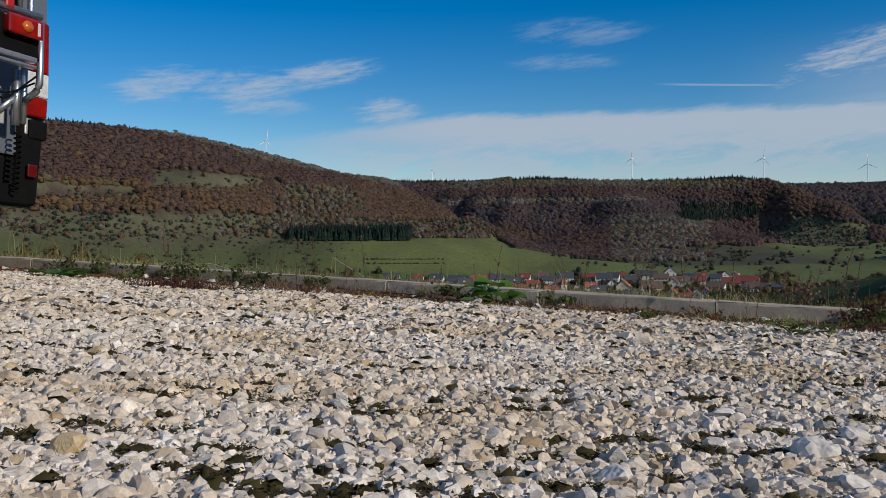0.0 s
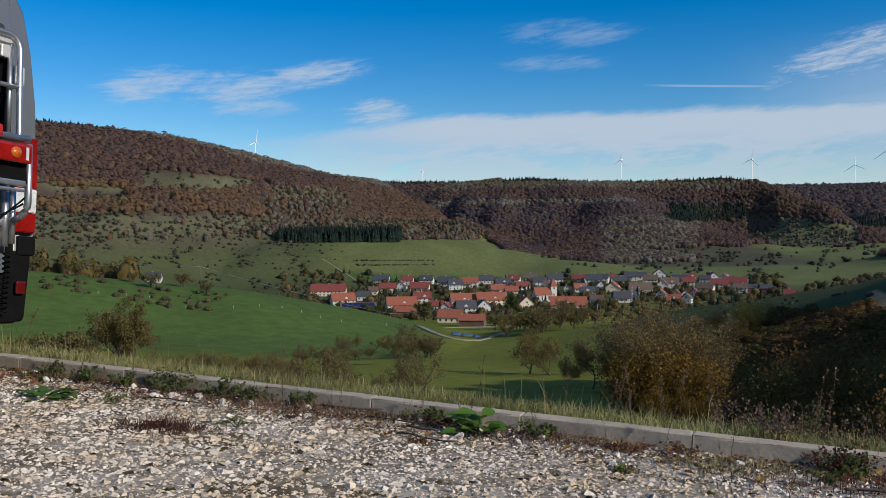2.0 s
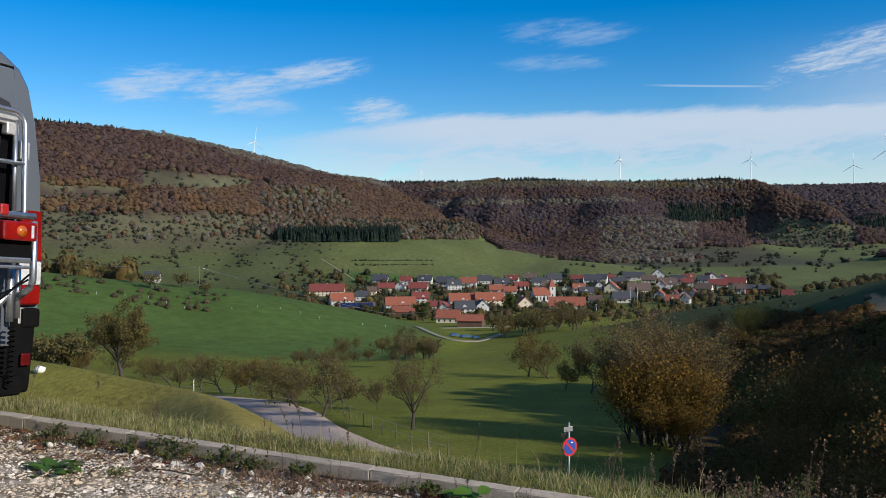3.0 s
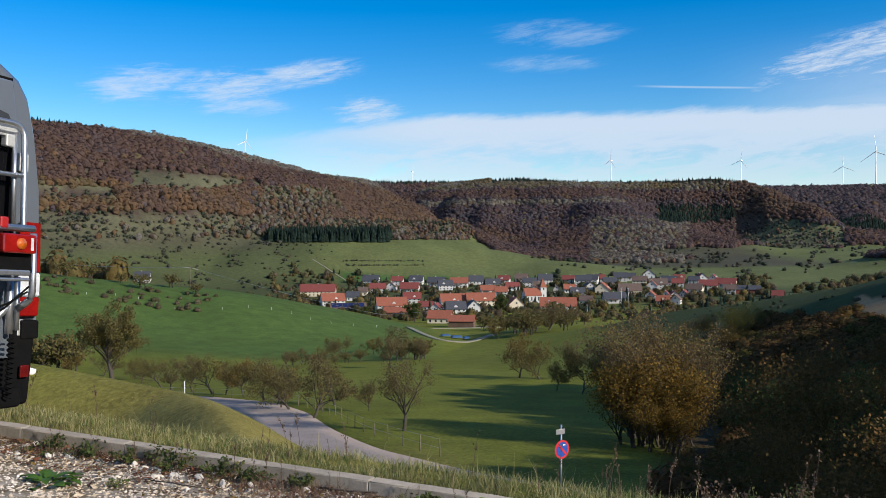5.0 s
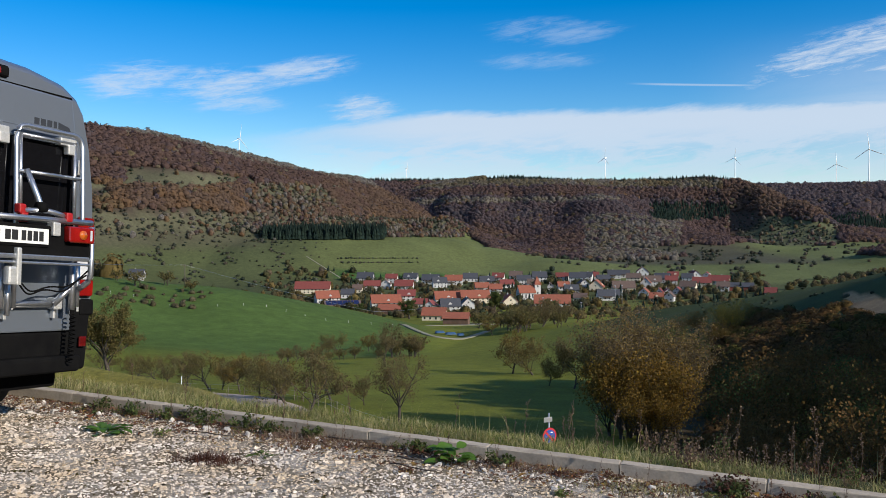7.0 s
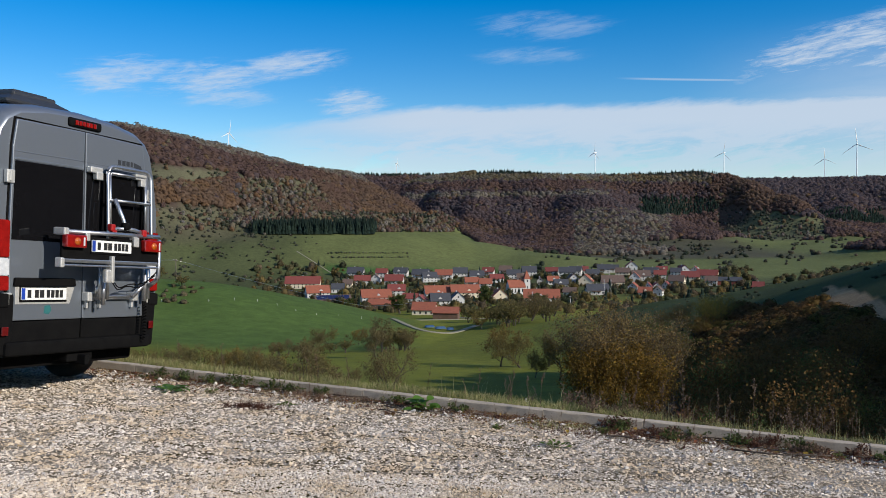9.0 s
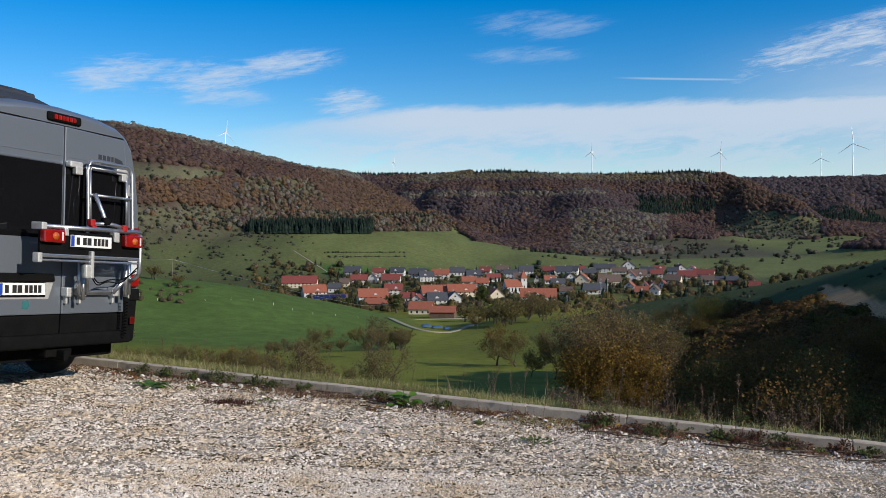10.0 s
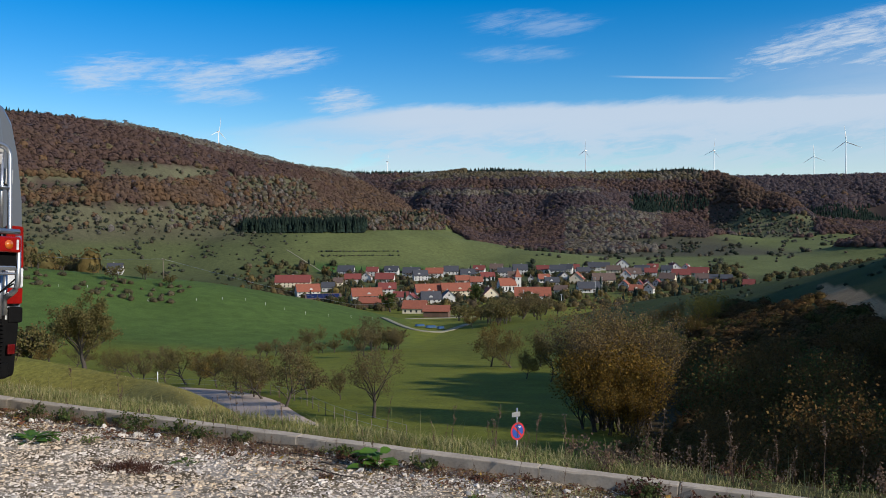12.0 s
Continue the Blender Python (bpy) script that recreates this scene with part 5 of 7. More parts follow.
def tree_thing(name, seed, height, spread, leaves, leaf_size, leaf_mat, label, category, group="", wood_mat=None, **more):
    W, L = tree_arrays(seed, height, spread, leaves, leaf_size, **more)
    ob = tagged(new(name), label, category, group)
    wood = soup(W[0], W[1], "trunk", True)
    crown = soup(L[0], L[1], "crown")
    part("trunk", wood, wood_mat or M_BARK, ob)
    part("crown", crown, leaf_mat, ob)
    return ob


def on_land(x, y, turn=0.0, s=1.0, sink=0.0):
    return Matrix.Translation((x, y, float(land(x, y)) - sink)) @ Euler((0, 0, turn)).to_matrix().to_4x4() @ Matrix.Scale(s, 4)


M_LEAF_OLIVE = leafy("olive_leaves", [(0.12, 0.112, 0.04), (0.16, 0.13, 0.045), (0.095, 0.098, 0.037), (0.18, 0.14, 0.046), (0.14, 0.108, 0.045)])
M_LEAF_BROWN = leafy("brown_leaves", [(0.135, 0.112, 0.05), (0.16, 0.12, 0.054), (0.11, 0.10, 0.048), (0.17, 0.115, 0.05), (0.10, 0.098, 0.048)])
M_LEAF_OCHRE = leafy("ochre_leaves", [(0.19, 0.105, 0.018), (0.11, 0.075, 0.018), (0.24, 0.14, 0.022), (0.075, 0.062, 0.018), (0.15, 0.085, 0.018), (0.30, 0.19, 0.03)])
M_LEAF_OCHRE_DULL = leafy("dull_ochre_leaves", [(0.17, 0.12, 0.035), (0.13, 0.10, 0.035), (0.20, 0.13, 0.035), (0.10, 0.09, 0.035)])
M_LEAF_MAPLE = leafy("thin_maple_leaves", [(0.15, 0.11, 0.06), (0.21, 0.145, 0.06), (0.27, 0.19, 0.055), (0.11, 0.09, 0.062), (0.17, 0.125, 0.072)])
M_LEAF_YELLOWGREEN = leafy("yellow_green_leaves", [(0.10, 0.12, 0.03), (0.17, 0.15, 0.03), (0.075, 0.10, 0.03), (0.24, 0.16, 0.03), (0.12, 0.12, 0.035)])
M_LEAF_GREEN = leafy("green_leaves", [(0.06, 0.095, 0.03), (0.085, 0.115, 0.032), (0.065, 0.085, 0.028), (0.14, 0.12, 0.03)])
M_LEAF_DARK = leafy("dark_leaves", [(0.08, 0.060, 0.016), (0.10, 0.066, 0.018), (0.125, 0.074, 0.022), (0.075, 0.074, 0.016)])
M_LEAF_RUST = leafy("rusty_leaves", [(0.13, 0.070, 0.022), (0.17, 0.090, 0.028), (0.10, 0.060, 0.02), (0.15, 0.10, 0.03)])


def placed(proto, spots, first=True):
    """Sets a thing at the first spot and copies of it at the others."""
    x, y, a, s = spots[0]
    proto.matrix_basis = on_land(x, y, a, s)
    for x, y, a, s in spots[1:]:
        c = copy_thing(proto, on_land(x, y, a, 1.0))
        c.scale = (s, s, s)


def build_orchard():
    t0 = tree_thing("pear_tree", 66, 12.4, 0.66, 14000, 0.14, M_LEAF_OLIVE, "tall old pear tree with thinning olive-brown leaves", "tree", limb_n=11, bare=0.05, clear=0.24, fluff=0.036)
    t0.matrix_basis = on_land(-54.2, 136.5)
    t1 = tree_thing("orchard_tree", 5, 4.75, 1.15, 5200, 0.045, M_LEAF_BROWN, "half-bare fruit tree with spreading branches on the meadow", "tree", limb_n=7, bare=0.25, clear=0.32, thin=1.2)
    t1.matrix_basis = on_land(-3.6, 57.4)
    kinds = [(7, 4.6, 0.85, 3400, 0.07, M_LEAF_OLIVE), (8, 4.4, 1.0, 3400, 0.065, M_LEAF_BROWN), (9, 4.8, 0.85, 3400, 0.07, M_LEAF_BROWN), (14, 4.0, 1.3, 3600, 0.07, M_LEAF_OCHRE_DULL)]
    spots = [[(-45.6, 125.1, 0, 0.66), (-27.4, 97.5, 1, 0.8), (-14.2, 74.1, 1.4, 0.68), (11.7, 125.2, 2, 1.0), (-27, 167.8, 4, 0.75), (-26.7, 210, 2, 1.05), (-11, 78.1, 0.6, 0.7), (-52, 141, 3, 0.7), (-39.5, 116, 1.3, 0.68)],
             [(-31.3, 102.8, 0.5, 0.8), (-18.5, 83.6, 1.4, 0.78), (-29.2, 205.9, 2, 0.8), (15.8, 125.5, 5, 0.98), (-12.3, 160.2, 1, 1.1), (-7.4, 72.1, 2.2, 0.47), (-33.4, 169.9, 0.2, 0.55), (-8.6, 191.8, 4, 0.95)],
             [(-35.9, 109, 0.2, 0.66), (-11, 66.3, 1.9, 0.82), (-15.5, 76.5, 0.4, 0.58), (-13.5, 192.4, 3.3, 1.3), (-31.4, 174, 2.2, 0.6), (-25.6, 96, 1, 0.6), (-62, 152, 2, 0.7)],
             [(-22.3, 90.6, 0.3, 0.86), (9.0, 129.4, 2.7, 1.32), (-21.4, 221.8, 2, 0.95), (-16.6, 80.2, 4.4, 0.75), (13, 285.3, 1, 1.2), (-70, 158, 1, 0.8), (13.2, 94.5, 4, 1.0), (11.1, 99.7, 3, 0.66)]]
    for (seed, h, sp, lv, ls, m), sp_list in zip(kinds, spots):
        p = tree_thing("orchard_tree", seed, h, sp, lv, ls, m, "old fruit tree with thinning autumn leaves on grass", "tree", "orchard trees", bare=0.05, clear=0.31, thin=1.0, fluff=0.05)
        placed(p, [(x, y, a, 1.2 * k) for x, y, a, k in sp_list])
    # large trees before the village
    v = tree_thing("village_tree", 71, 10.0, 0.85, 3000, 0.30, M_LEAF_GREEN, "full dark green tree beside village houses", "tree", "village trees", clear=0.12, bare=0.0, fluff=0.05)
    placed(v, [(-27.4, 548.5, 0, 1.2), (31.9, 658.4, 2, 1.35), (-64, 600, 1, 0.8), (70, 640, 3, 0.9)])
    w = tree_thing("village_tree", 72, 8.6, 0.6, 2600, 0.16, M_LEAF_BROWN, "nearly bare brown tree on the meadow's far edge", "tree", "village trees", clear=0.2, bare=0.15, fluff=0.05)
    placed(w, [(26.5, 298.7, 0, 1.0), (31.0, 300.8, 2, 1.05), (35.9, 306.0, 4, 1.02), (40.6, 316.0, 1, 0.82), (46.0, 322.0, 3, 0.6)])
    # far shrubs and orchard rows on the green slopes
    b = tree_thing("bush", 21, 4.2, 1.1, 1100, 0.16, M_LEAF_OLIVE, "bushy brown hedge shrub below the meadow", "bush", "hedge bushes", stems=3, bare=0.05, clear=0.2, levels=2)
    rnd = random.Random(5)
    sp = [(-34 + i * 3.4 + rnd.uniform(-1.0, 1.0), 176 + i * 4.0 + rnd.uniform(-4, 4), rnd.uniform(0, 6), rnd.uniform(0.35, 0.7)) for i in range(7)]
    sp += [(27 + rnd.uniform(-8, 10), 292 + rnd.uniform(-9, 9), rnd.uniform(0, 6), rnd.uniform(1.2, 2.0)) for i in range(6)]
    sp += [(-92 + i * 3.2, 166 + rnd.uniform(-4, 4), rnd.uniform(0, 6), rnd.uniform(1.1, 1.9)) for i in range(7)]
    sp += [(-12 + rnd.uniform(-4, 4), 208 + rnd.uniform(-8, 12), rnd.uniform(0, 6), rnd.uniform(0.8, 1.4)) for i in range(4)]
    sp += [(-150 + i * 9 + rnd.uniform(-2, 2), 292 + rnd.uniform(-8, 8), rnd.uniform(0, 6), rnd.uniform(0.8, 1.3)) for i in range(8)]
    sp += [(12 + i * 5 + rnd.uniform(-2, 2), 420 + rnd.uniform(-14, 14), rnd.uniform(0, 6), rnd.uniform(1.2, 1.9)) for i in range(7)]
    placed(b, sp)


def build_brambles():
    rnd = np.random.RandomState(64)
    n = 8000
    y = 28 + 118 * rnd.uniform(0, 1, n) ** 1.3
    x = y * rnd.uniform(0.24, 0.64, n)
    u = x / y
    s = (wavy(x, y, 16, 37) > -0.55) & ~((y > 36) & (y < 64) & (u < 0.31)) & (y < np.minimum(150, 99 + 365 * (0.483 - u)) + 7 * wavy(x, y, 18, 39)) & ((u > 0.30) | (y < 60))
    x, y = x[s], y[s]
    plant("bramble_thicket", x, y, rnd.uniform(0.3, 0.85, len(x)), far_templates("bushy"), M_BRAMBLE, "dark brown bramble thicket covering the ravine's slope", "brambles", 65, 1.25, np.clip(0.5 + 0.4 * wavy(x, y, 22, 38) + rnd.normal(0, 0.12, len(x)), 0, 1), 0.1)


M_BRAMBLE = tone_leaf("brambles", [(0.085, 0.066, 0.022), (0.12, 0.072, 0.030), (0.14, 0.080, 0.034), (0.080, 0.078, 0.022), (0.15, 0.10, 0.042)])


def build_thicket():
    """The yellow clump beside the meadow and the shaded thicket of the ravine."""
    kinds = [tree_thing("field_maple", 31, 8.6, 0.12, 12500, 0.062, M_LEAF_MAPLE, "thin-leaved young maple over a dense clump", "tree", "clump of maples", stems=4, bare=0.04, clear=0.16, fluff=0.045, thin=0.7),
             tree_thing("field_maple", 32, 5.2, 0.34, 5200, 0.07, M_LEAF_OCHRE, "ochre-leaved bushy young maple in a dense clump", "tree", "clump of maples", stems=4, bare=0.0, clear=0.10, levels=3, limb_n=5, fluff=0.05, thin=0.6)]
    placed(kinds[0], [(11.0, 54.0, 0, 0.92), (11.7, 54.6, 2, 0.95), (12.1, 54.0, 4, 0.80)])
    placed(kinds[1], [(10.6, 50.0, 0.6, 0.98), (11.5, 49.6, 3, 1.0), (12.1, 50.4, 5, 0.9), (11.0, 51.4, 1.2, 1.08), (10.9, 48.2, 4.1, 0.66), (11.7, 47.8, 5.2, 0.6), (13.0, 51.6, 1.5, 0.66), (10.0, 51.2, 0.3, 0.8)])
    placed(tree_thing("field_maple", 33, 4.4, 0.8, 4200, 0.06, M_LEAF_YELLOWGREEN, "yellow-green leafy young maple above the ravine", "tree", "clump of maples", stems=4, bare=0.0, clear=0.12, levels=3, limb_n=5, fluff=0.06, thin=0.5),
           [(24.4, 54.0, 0, 0.95), (26.8, 56.0, 2, 1.0), (22.9, 52.6, 4, 0.65), (25.6, 51.2, 1, 0.6), (41.2, 131.0, 3, 1.1), (42.9, 134.0, 5, 1.15), (15.2, 31.0, 0.5, 0.85), (16.6, 32.2, 2.0, 0.8), (14.4, 30.4, 4, 0.55)])
    g = [tree_thing("ravine_shrub", 41, 4.4, 0.95, 4200, 0.06, M_LEAF_DARK, "dark leafy shrub on the shaded slope", "shrub", "ravine shrubs", stems=3, bare=0.0, clear=0.16, levels=3, limb_n=4, fluff=0.07, thin=0.4, wood_mat=M_BARK_DARK),
         tree_thing("ravine_shrub", 42, 5.2, 0.8, 4200, 0.06, M_LEAF_RUST, "brown thinning shrub on the shaded slope", "shrub", "ravine shrubs", stems=3, bare=0.05, clear=0.16, levels=3, limb_n=4, fluff=0.07, thin=0.4, wood_mat=M_BARK_DARK),
         tree_thing("ravine_shrub", 43, 4.0, 0.9, 4200, 0.06, M_LEAF_GREEN, "green and yellow leafy shrub on the shaded slope", "shrub", "ravine shrubs", stems=3, bare=0.0, clear=0.15, levels=3, limb_n=4, fluff=0.07, thin=0.4, wood_mat=M_BARK_DARK)]
    rnd = random.Random(12)
    spots = [[], [], []]
    n = 0
    while n < 84:
        y = rnd.uniform(19, 150)
        x = y * rnd.uniform(0.22, 0.66)
        if y < 60 and x / y < 0.26 + (60 - y) * 0.003:
            continue
        if (36 < y < 64 and x / y < 0.34) or (y > 72 and x / y > 0.31) or (abs((x - 11.5) * 0.50 + (y - 52) * 0.87) < 4.5 and x < 30):
            continue
        if abs((x - 24.4) * 0.5 + (y - 54) * 0.87) < 4.5 and x < 46:
            continue
        if y > 90 and rnd.random() < 0.45 or (y > 70 and x / y > 0.36 and rnd.random() < 0.75):
            continue
        s = rnd.uniform(0.55, 1.15) * (0.62 if y < 32 else 1.0)
        spots[rnd.choice((0, 0, 1, 1, 2))].append((x, y, rnd.uniform(0, 6.28), s))
        n += 1
    for i in range(30):                      # low brambles on the slope just below the verge
        y = rnd.uniform(17, 32)
        x = y * rnd.uniform(0.27, 0.75)
        spots[rnd.choice((0, 0, 1))].append((x, y, rnd.uniform(0, 6.28), rnd.uniform(0.16, 0.34) * (0.7 + y / 30)))
    for p, sp in zip(g, spots):
        placed(p, sp)


# ---------------------------------------------------------------- the village
ROOFS = dict(r=plain("dark_red_tiles", (0.20, 0.045, 0.035), (0.15, 0.035, 0.03), 0.8, 0.85, bump=0.3, dist=0.05),
             o=plain("orange_tiles", (0.28, 0.085, 0.045), (0.21, 0.065, 0.04), 0.8, 0.85, bump=0.3, dist=0.05),
             k=plain("slate_grey_tiles", (0.055, 0.058, 0.068), (0.04, 0.042, 0.05), 0.8, 0.7, bump=0.3, dist=0.05),
             n=plain("brown_tiles", (0.13, 0.085, 0.065), (0.09, 0.06, 0.05), 0.8, 0.85, bump=0.3, dist=0.05))
ROOFS.update(b=ROOFS["o"], w=ROOFS["r"], g=ROOFS["n"], d=ROOFS["k"], s=ROOFS["n"])
WALLS = [plain("white_render", (0.55, 0.54, 0.52), (0.46, 0.45, 0.43), 0.5, 0.9, bump=0.1), plain("cream_render", (0.66, 0.58, 0.43), (0.58, 0.50, 0.37), 0.5, 0.9, bump=0.1),
         plain("grey_render", (0.42, 0.40, 0.38), (0.36, 0.34, 0.32), 0.5, 0.9, bump=0.1)]
M_BARN = plain("brown_boards", (0.13, 0.075, 0.05), (0.09, 0.055, 0.04), 0.6, 0.9, bump=0.3)
M_BARNRED = plain("red_boards", (0.20, 0.055, 0.04), (0.15, 0.04, 0.03), 0.6, 0.9, bump=0.3)
M_PANE = plain("window_pane", (0.03, 0.035, 0.045), (0.02, 0.025, 0.03), 2, 0.2, bump=0.0)
M_SOLAR = plain("solar_panel", (0.015, 0.02, 0.06), (0.02, 0.028, 0.08), 0.6, 0.2, bump=0.0)
M_SHUTTER = plain("brown_wood", (0.10, 0.06, 0.035), (0.08, 0.045, 0.03), 3, 0.8, bump=0.1)

HOUSES_NEAR = [(-127, 792, 2, 31.1, "re"), (-89, 892, -5, 16.2, "ke"), (-76, 823, 2, 15.0, "re"), (-46, 829, -6, 17.2, "re"), (-43, 899, -9, 14.0, "ke"), (-91, 756, 4, 10.8, "ke"), (-103, 714, 20, 18.7, "oe"), (-83, 655, 16, 26.5, "se"),
               (-52, 677, 12, 22.8, "oe"), (-40, 610, -4, 23.0, "be"), (-39, 735, 4, 14.3, "re"), (-25, 672, -4, 11.3, "re"), (-16, 634, 82, 10.7, "wg"), (-11, 528, -10, 13.7, "oe"), (2, 469, -8, 13.4, "be"), (-4, 717, 12, 22.3, "oe"),
               (18, 717, 8, 23.2, "oe"), (-2, 634, 9, 14.0, "ke"), (11, 656, 97, 9.3, "kg")]
HOUSES_MID = [(-22, 879, -7, 17.0, "ke"), (1, 869, -5, 16.8, "oe"), (18, 900, 2, 14.5, "ke"), (34, 874, 4, 14.1, "ke"), (-13, 849, 11, 13.7, "ke"), (52, 845, 7, 13.1, "re"), (47, 900, -15, 11.6, "re"), (71, 873, -2, 13.6, "ke"),
              (89, 899, -1, 14.6, "ke"), (92, 823, 84, 5.9, "gg"), (113, 903, -16, 12.9, "re"), (127, 891, -9, 16.3, "ke"), (137, 901, -20, 13.0, "ke"), (104, 823, 5, 10.7, "oe"), (107, 790, 2, 12.4, "ke"), (146, 912, -8, 11.9, "re"),
              (134, 817, 75, 13.9, "og"), (44, 684, 98, 11.5, "og"), (76, 669, -4, 27.0, "oe")]
HOUSES_FAR = [(131, 738, 1, 18.4, "ke"), (157, 806, -1, 20.2, "ne"), (170, 921, -10, 13.3, "ke"), (181, 926, -13, 11.0, "ke"), (205, 947, 81, 12.5, "wg"), (184, 836, 76, 10.0, "og"), (166, 759, 68, 8.0, "og"), (181, 767, 71, 7.6, "wg"),
              (189, 771, 85, 7.7, "wg"), (201, 783, 63, 6.3, "wg"), (215, 800, -28, 13.9, "ne"), (193, 849, -9, 16.9, "ne"), (210, 878, -20, 14.6, "ke"), (215, 862, -13, 11.5, "re"), (230, 915, -15, 11.0, "re"), (237, 885, -19, 10.7, "ke"),
              (248, 900, 89, 12.1, "rg"), (262, 904, 65, 8.5, "wg")]
HOUSES_EDGE = [(237, 834, -18, 16.8, "re"), (260, 856, -25, 19.6, "re"), (263, 804, -14, 24.0, "de"), (273, 753, -26, 9.3, "re"), (183, 886, -16, 14.0, "ne"), (151, 879, -3, 12.7, "ke"), (66, 916, -9, 13.1, "ne"), (77, 844, -4, 9.9, "ne"),
               (124, 832, 93, 9.8, "ng"), (-62, 888, -7, 11.5, "re"), (-64, 839, 82, 8.7, "ng"), (-87, 799, -1, 8.3, "ne"), (27, 816, 6, 12.7, "oe"), (39, 797, 0, 11.4, "oe"), (106, 726, -16, 10.4, "ne"), (167, 718, -18, 10.5, "oe"),
               (180, 727, 67, 7.8, "ng"), (247, 801, -18, 10.8, "ne"), (-305, 841, 7, 13.9, "ke")]
ROOF_WORD = dict(r="dark red", o="orange", k="slate-grey", n="brown", b="orange", w="red", g="brown", d="grey", s="solar-panelled")


def build_house(x, y, turn, size, style, seed):
    rnd = random.Random(seed)
    s, gable = style[0], style[1] == "g"
    L, D = (size * 1.25, size) if gable else (size, min(12.0, max(8.5, size * 0.72)))
    barn = s in "bds"
    h = rnd.uniform(3.5, 4.9) if not barn else 3.6
    if size < 8:
        h *= 0.85
    rise = D * 0.5 * (rnd.uniform(0.82, 1.0) if not barn else 0.55)
    wall_mat = M_BARN if s in "bs" else M_BARNRED if s == "d" else WALLS[2] if s == "g" else WALLS[0] if s in "wk" else rnd.choice((WALLS[0], WALLS[0], WALLS[1]))
    what = "barn" if barn else "house"
    wood = wall_mat in (M_BARN, M_BARNRED)
    wallword = "wooden" if wood else "white" if wall_mat is WALLS[0] else "cream" if wall_mat is WALLS[1] else "grey"
    ob = tagged(new(what), f"{wallword} village {what} with a {ROOF_WORD[s]} pitched roof", what, "village houses")
    a, b = L / 2, D / 2
    V = [(-a, -b, -2.5), (a, -b, -2.5), (a, b, -2.5), (-a, b, -2.5), (-a, -b, h), (a, -b, h), (a, b, h), (-a, b, h), (-a, 0, h + rise), (a, 0, h + rise)]
    F = [(0, 1, 5, 4), (2, 3, 7, 6), (1, 2, 6, 9, 5), (3, 0, 4, 8, 7), (3, 2, 1, 0)]
    part("wall", mesh_from(V, F), wall_mat, ob)
    o, th = 0.6, 0.28
    for sgn in (-1, 1):
        slope = rise / b
        y0, z0 = sgn * (b + o), h - o * slope
        P = [(-a - o, y0, z0), (a + o, y0, z0), (a + o, 0, h + rise), (-a - o, 0, h + rise)]
        P += [(px, py, pz + th) for px, py, pz in P]
        part("roof", mesh_from(P, [(0, 1, 2, 3), (7, 6, 5, 4), (0, 4, 5, 1), (1, 5, 6, 2), (2, 6, 7, 3), (3, 7, 4, 0)]), ROOFS[s], ob)
    if s == "s":
        for i in range(6):
            u0, u1 = -a + 0.8 + i * (2 * a - 1.6) / 6, -a + 0.8 + (i + 1) * (2 * a - 1.6) / 6 - 0.35
            P = [(u0, -b * 0.92, h + rise * 0.08 + th + 0.08), (u1, -b * 0.92, h + rise * 0.08 + th + 0.08), (u1, -b * 0.12, h + rise * 0.88 + th + 0.08), (u0, -b * 0.12, h + rise * 0.88 + th + 0.08)]
            P += [(px, py, pz + 0.08) for px, py, pz in P]
            part("solar_panel", mesh_from(P, [(0, 1, 2, 3), (7, 6, 5, 4), (0, 4, 5, 1), (1, 5, 6, 2), (2, 6, 7, 3), (3, 7, 4, 0)]), M_SOLAR, ob)
    if not barn:
        cx = rnd.uniform(-0.3, 0.3) * a
        part("chimney", box_bm(cx - 0.35, cx + 0.35, 0.4, 1.1, h + rise - 1.2, h + rise + 1.0), WALLS[2], ob)
        wins = []
        n = max(2, int(L / 3.4))
        for fl in ((0.7, 1.9), (2.9, 3.9)) if h > 4.1 else ((1.0, 2.4),):
            for i in range(n):
                wx = -a + (i + 0.5) * L / n
                wins.append((wx - 0.55, wx + 0.55, -b - 0.03, -b + 0.02, fl[0], fl[1]))
        for sgn in (-1, 1):
            for fl in ((0.8, 2.1), (h + 0.4, h + 1.6)):
                for wy in ((-b * 0.45, b * 0.45) if fl[0] < h else (0.0,)):
                    wins.append((sgn * a - 0.03, sgn * a + 0.03, wy - 0.55, wy + 0.55, fl[0], fl[1]))
        for w in wins:
            part("window", box_bm(*w), M_PANE, ob)
        if rnd.random() < 0.35 and not gable:
            part("balcony", box_bm(-a * 0.6, a * 0.2, -b - 1.3, -b, 2.6, 3.4), M_SHUTTER, ob)
        if s == "o" and L > 18 or rnd.random() < 0.2:
            dx = rnd.uniform(-0.4, 0.4) * a
            P = [(dx - 1.3, -b * 0.85, h + 0.2), (dx + 1.3, -b * 0.85, h + 0.2), (dx + 1.3, -b * 0.85, h + 1.5), (dx, -b * 0.85, h + 2.6), (dx - 1.3, -b * 0.85, h + 1.5),
                 (dx - 1.3, 0, h + 0.2), (dx + 1.3, 0, h + 0.2), (dx + 1.3, 0, h + 1.5), (dx, 0, h + 2.6), (dx - 1.3, 0, h + 1.5)]
            part("dormer", mesh_from(P, [(0, 1, 2, 3, 4), (9, 8, 7, 6, 5), (1, 6, 7, 2), (2, 7, 8, 3), (3, 8, 9, 4), (4, 9, 5, 0)]), wall_mat, ob)
    else:
        part("barn_door", box_bm(-1.8, 1.8, -b - 0.04, -b + 0.02, 0, 3.4), M_SHUTTER, ob)
    ob.matrix_world = Matrix.Translation((x, y, float(land(x, y)))) @ Euler((0, 0, radians(turn))).to_matrix().to_4x4()
    return ob


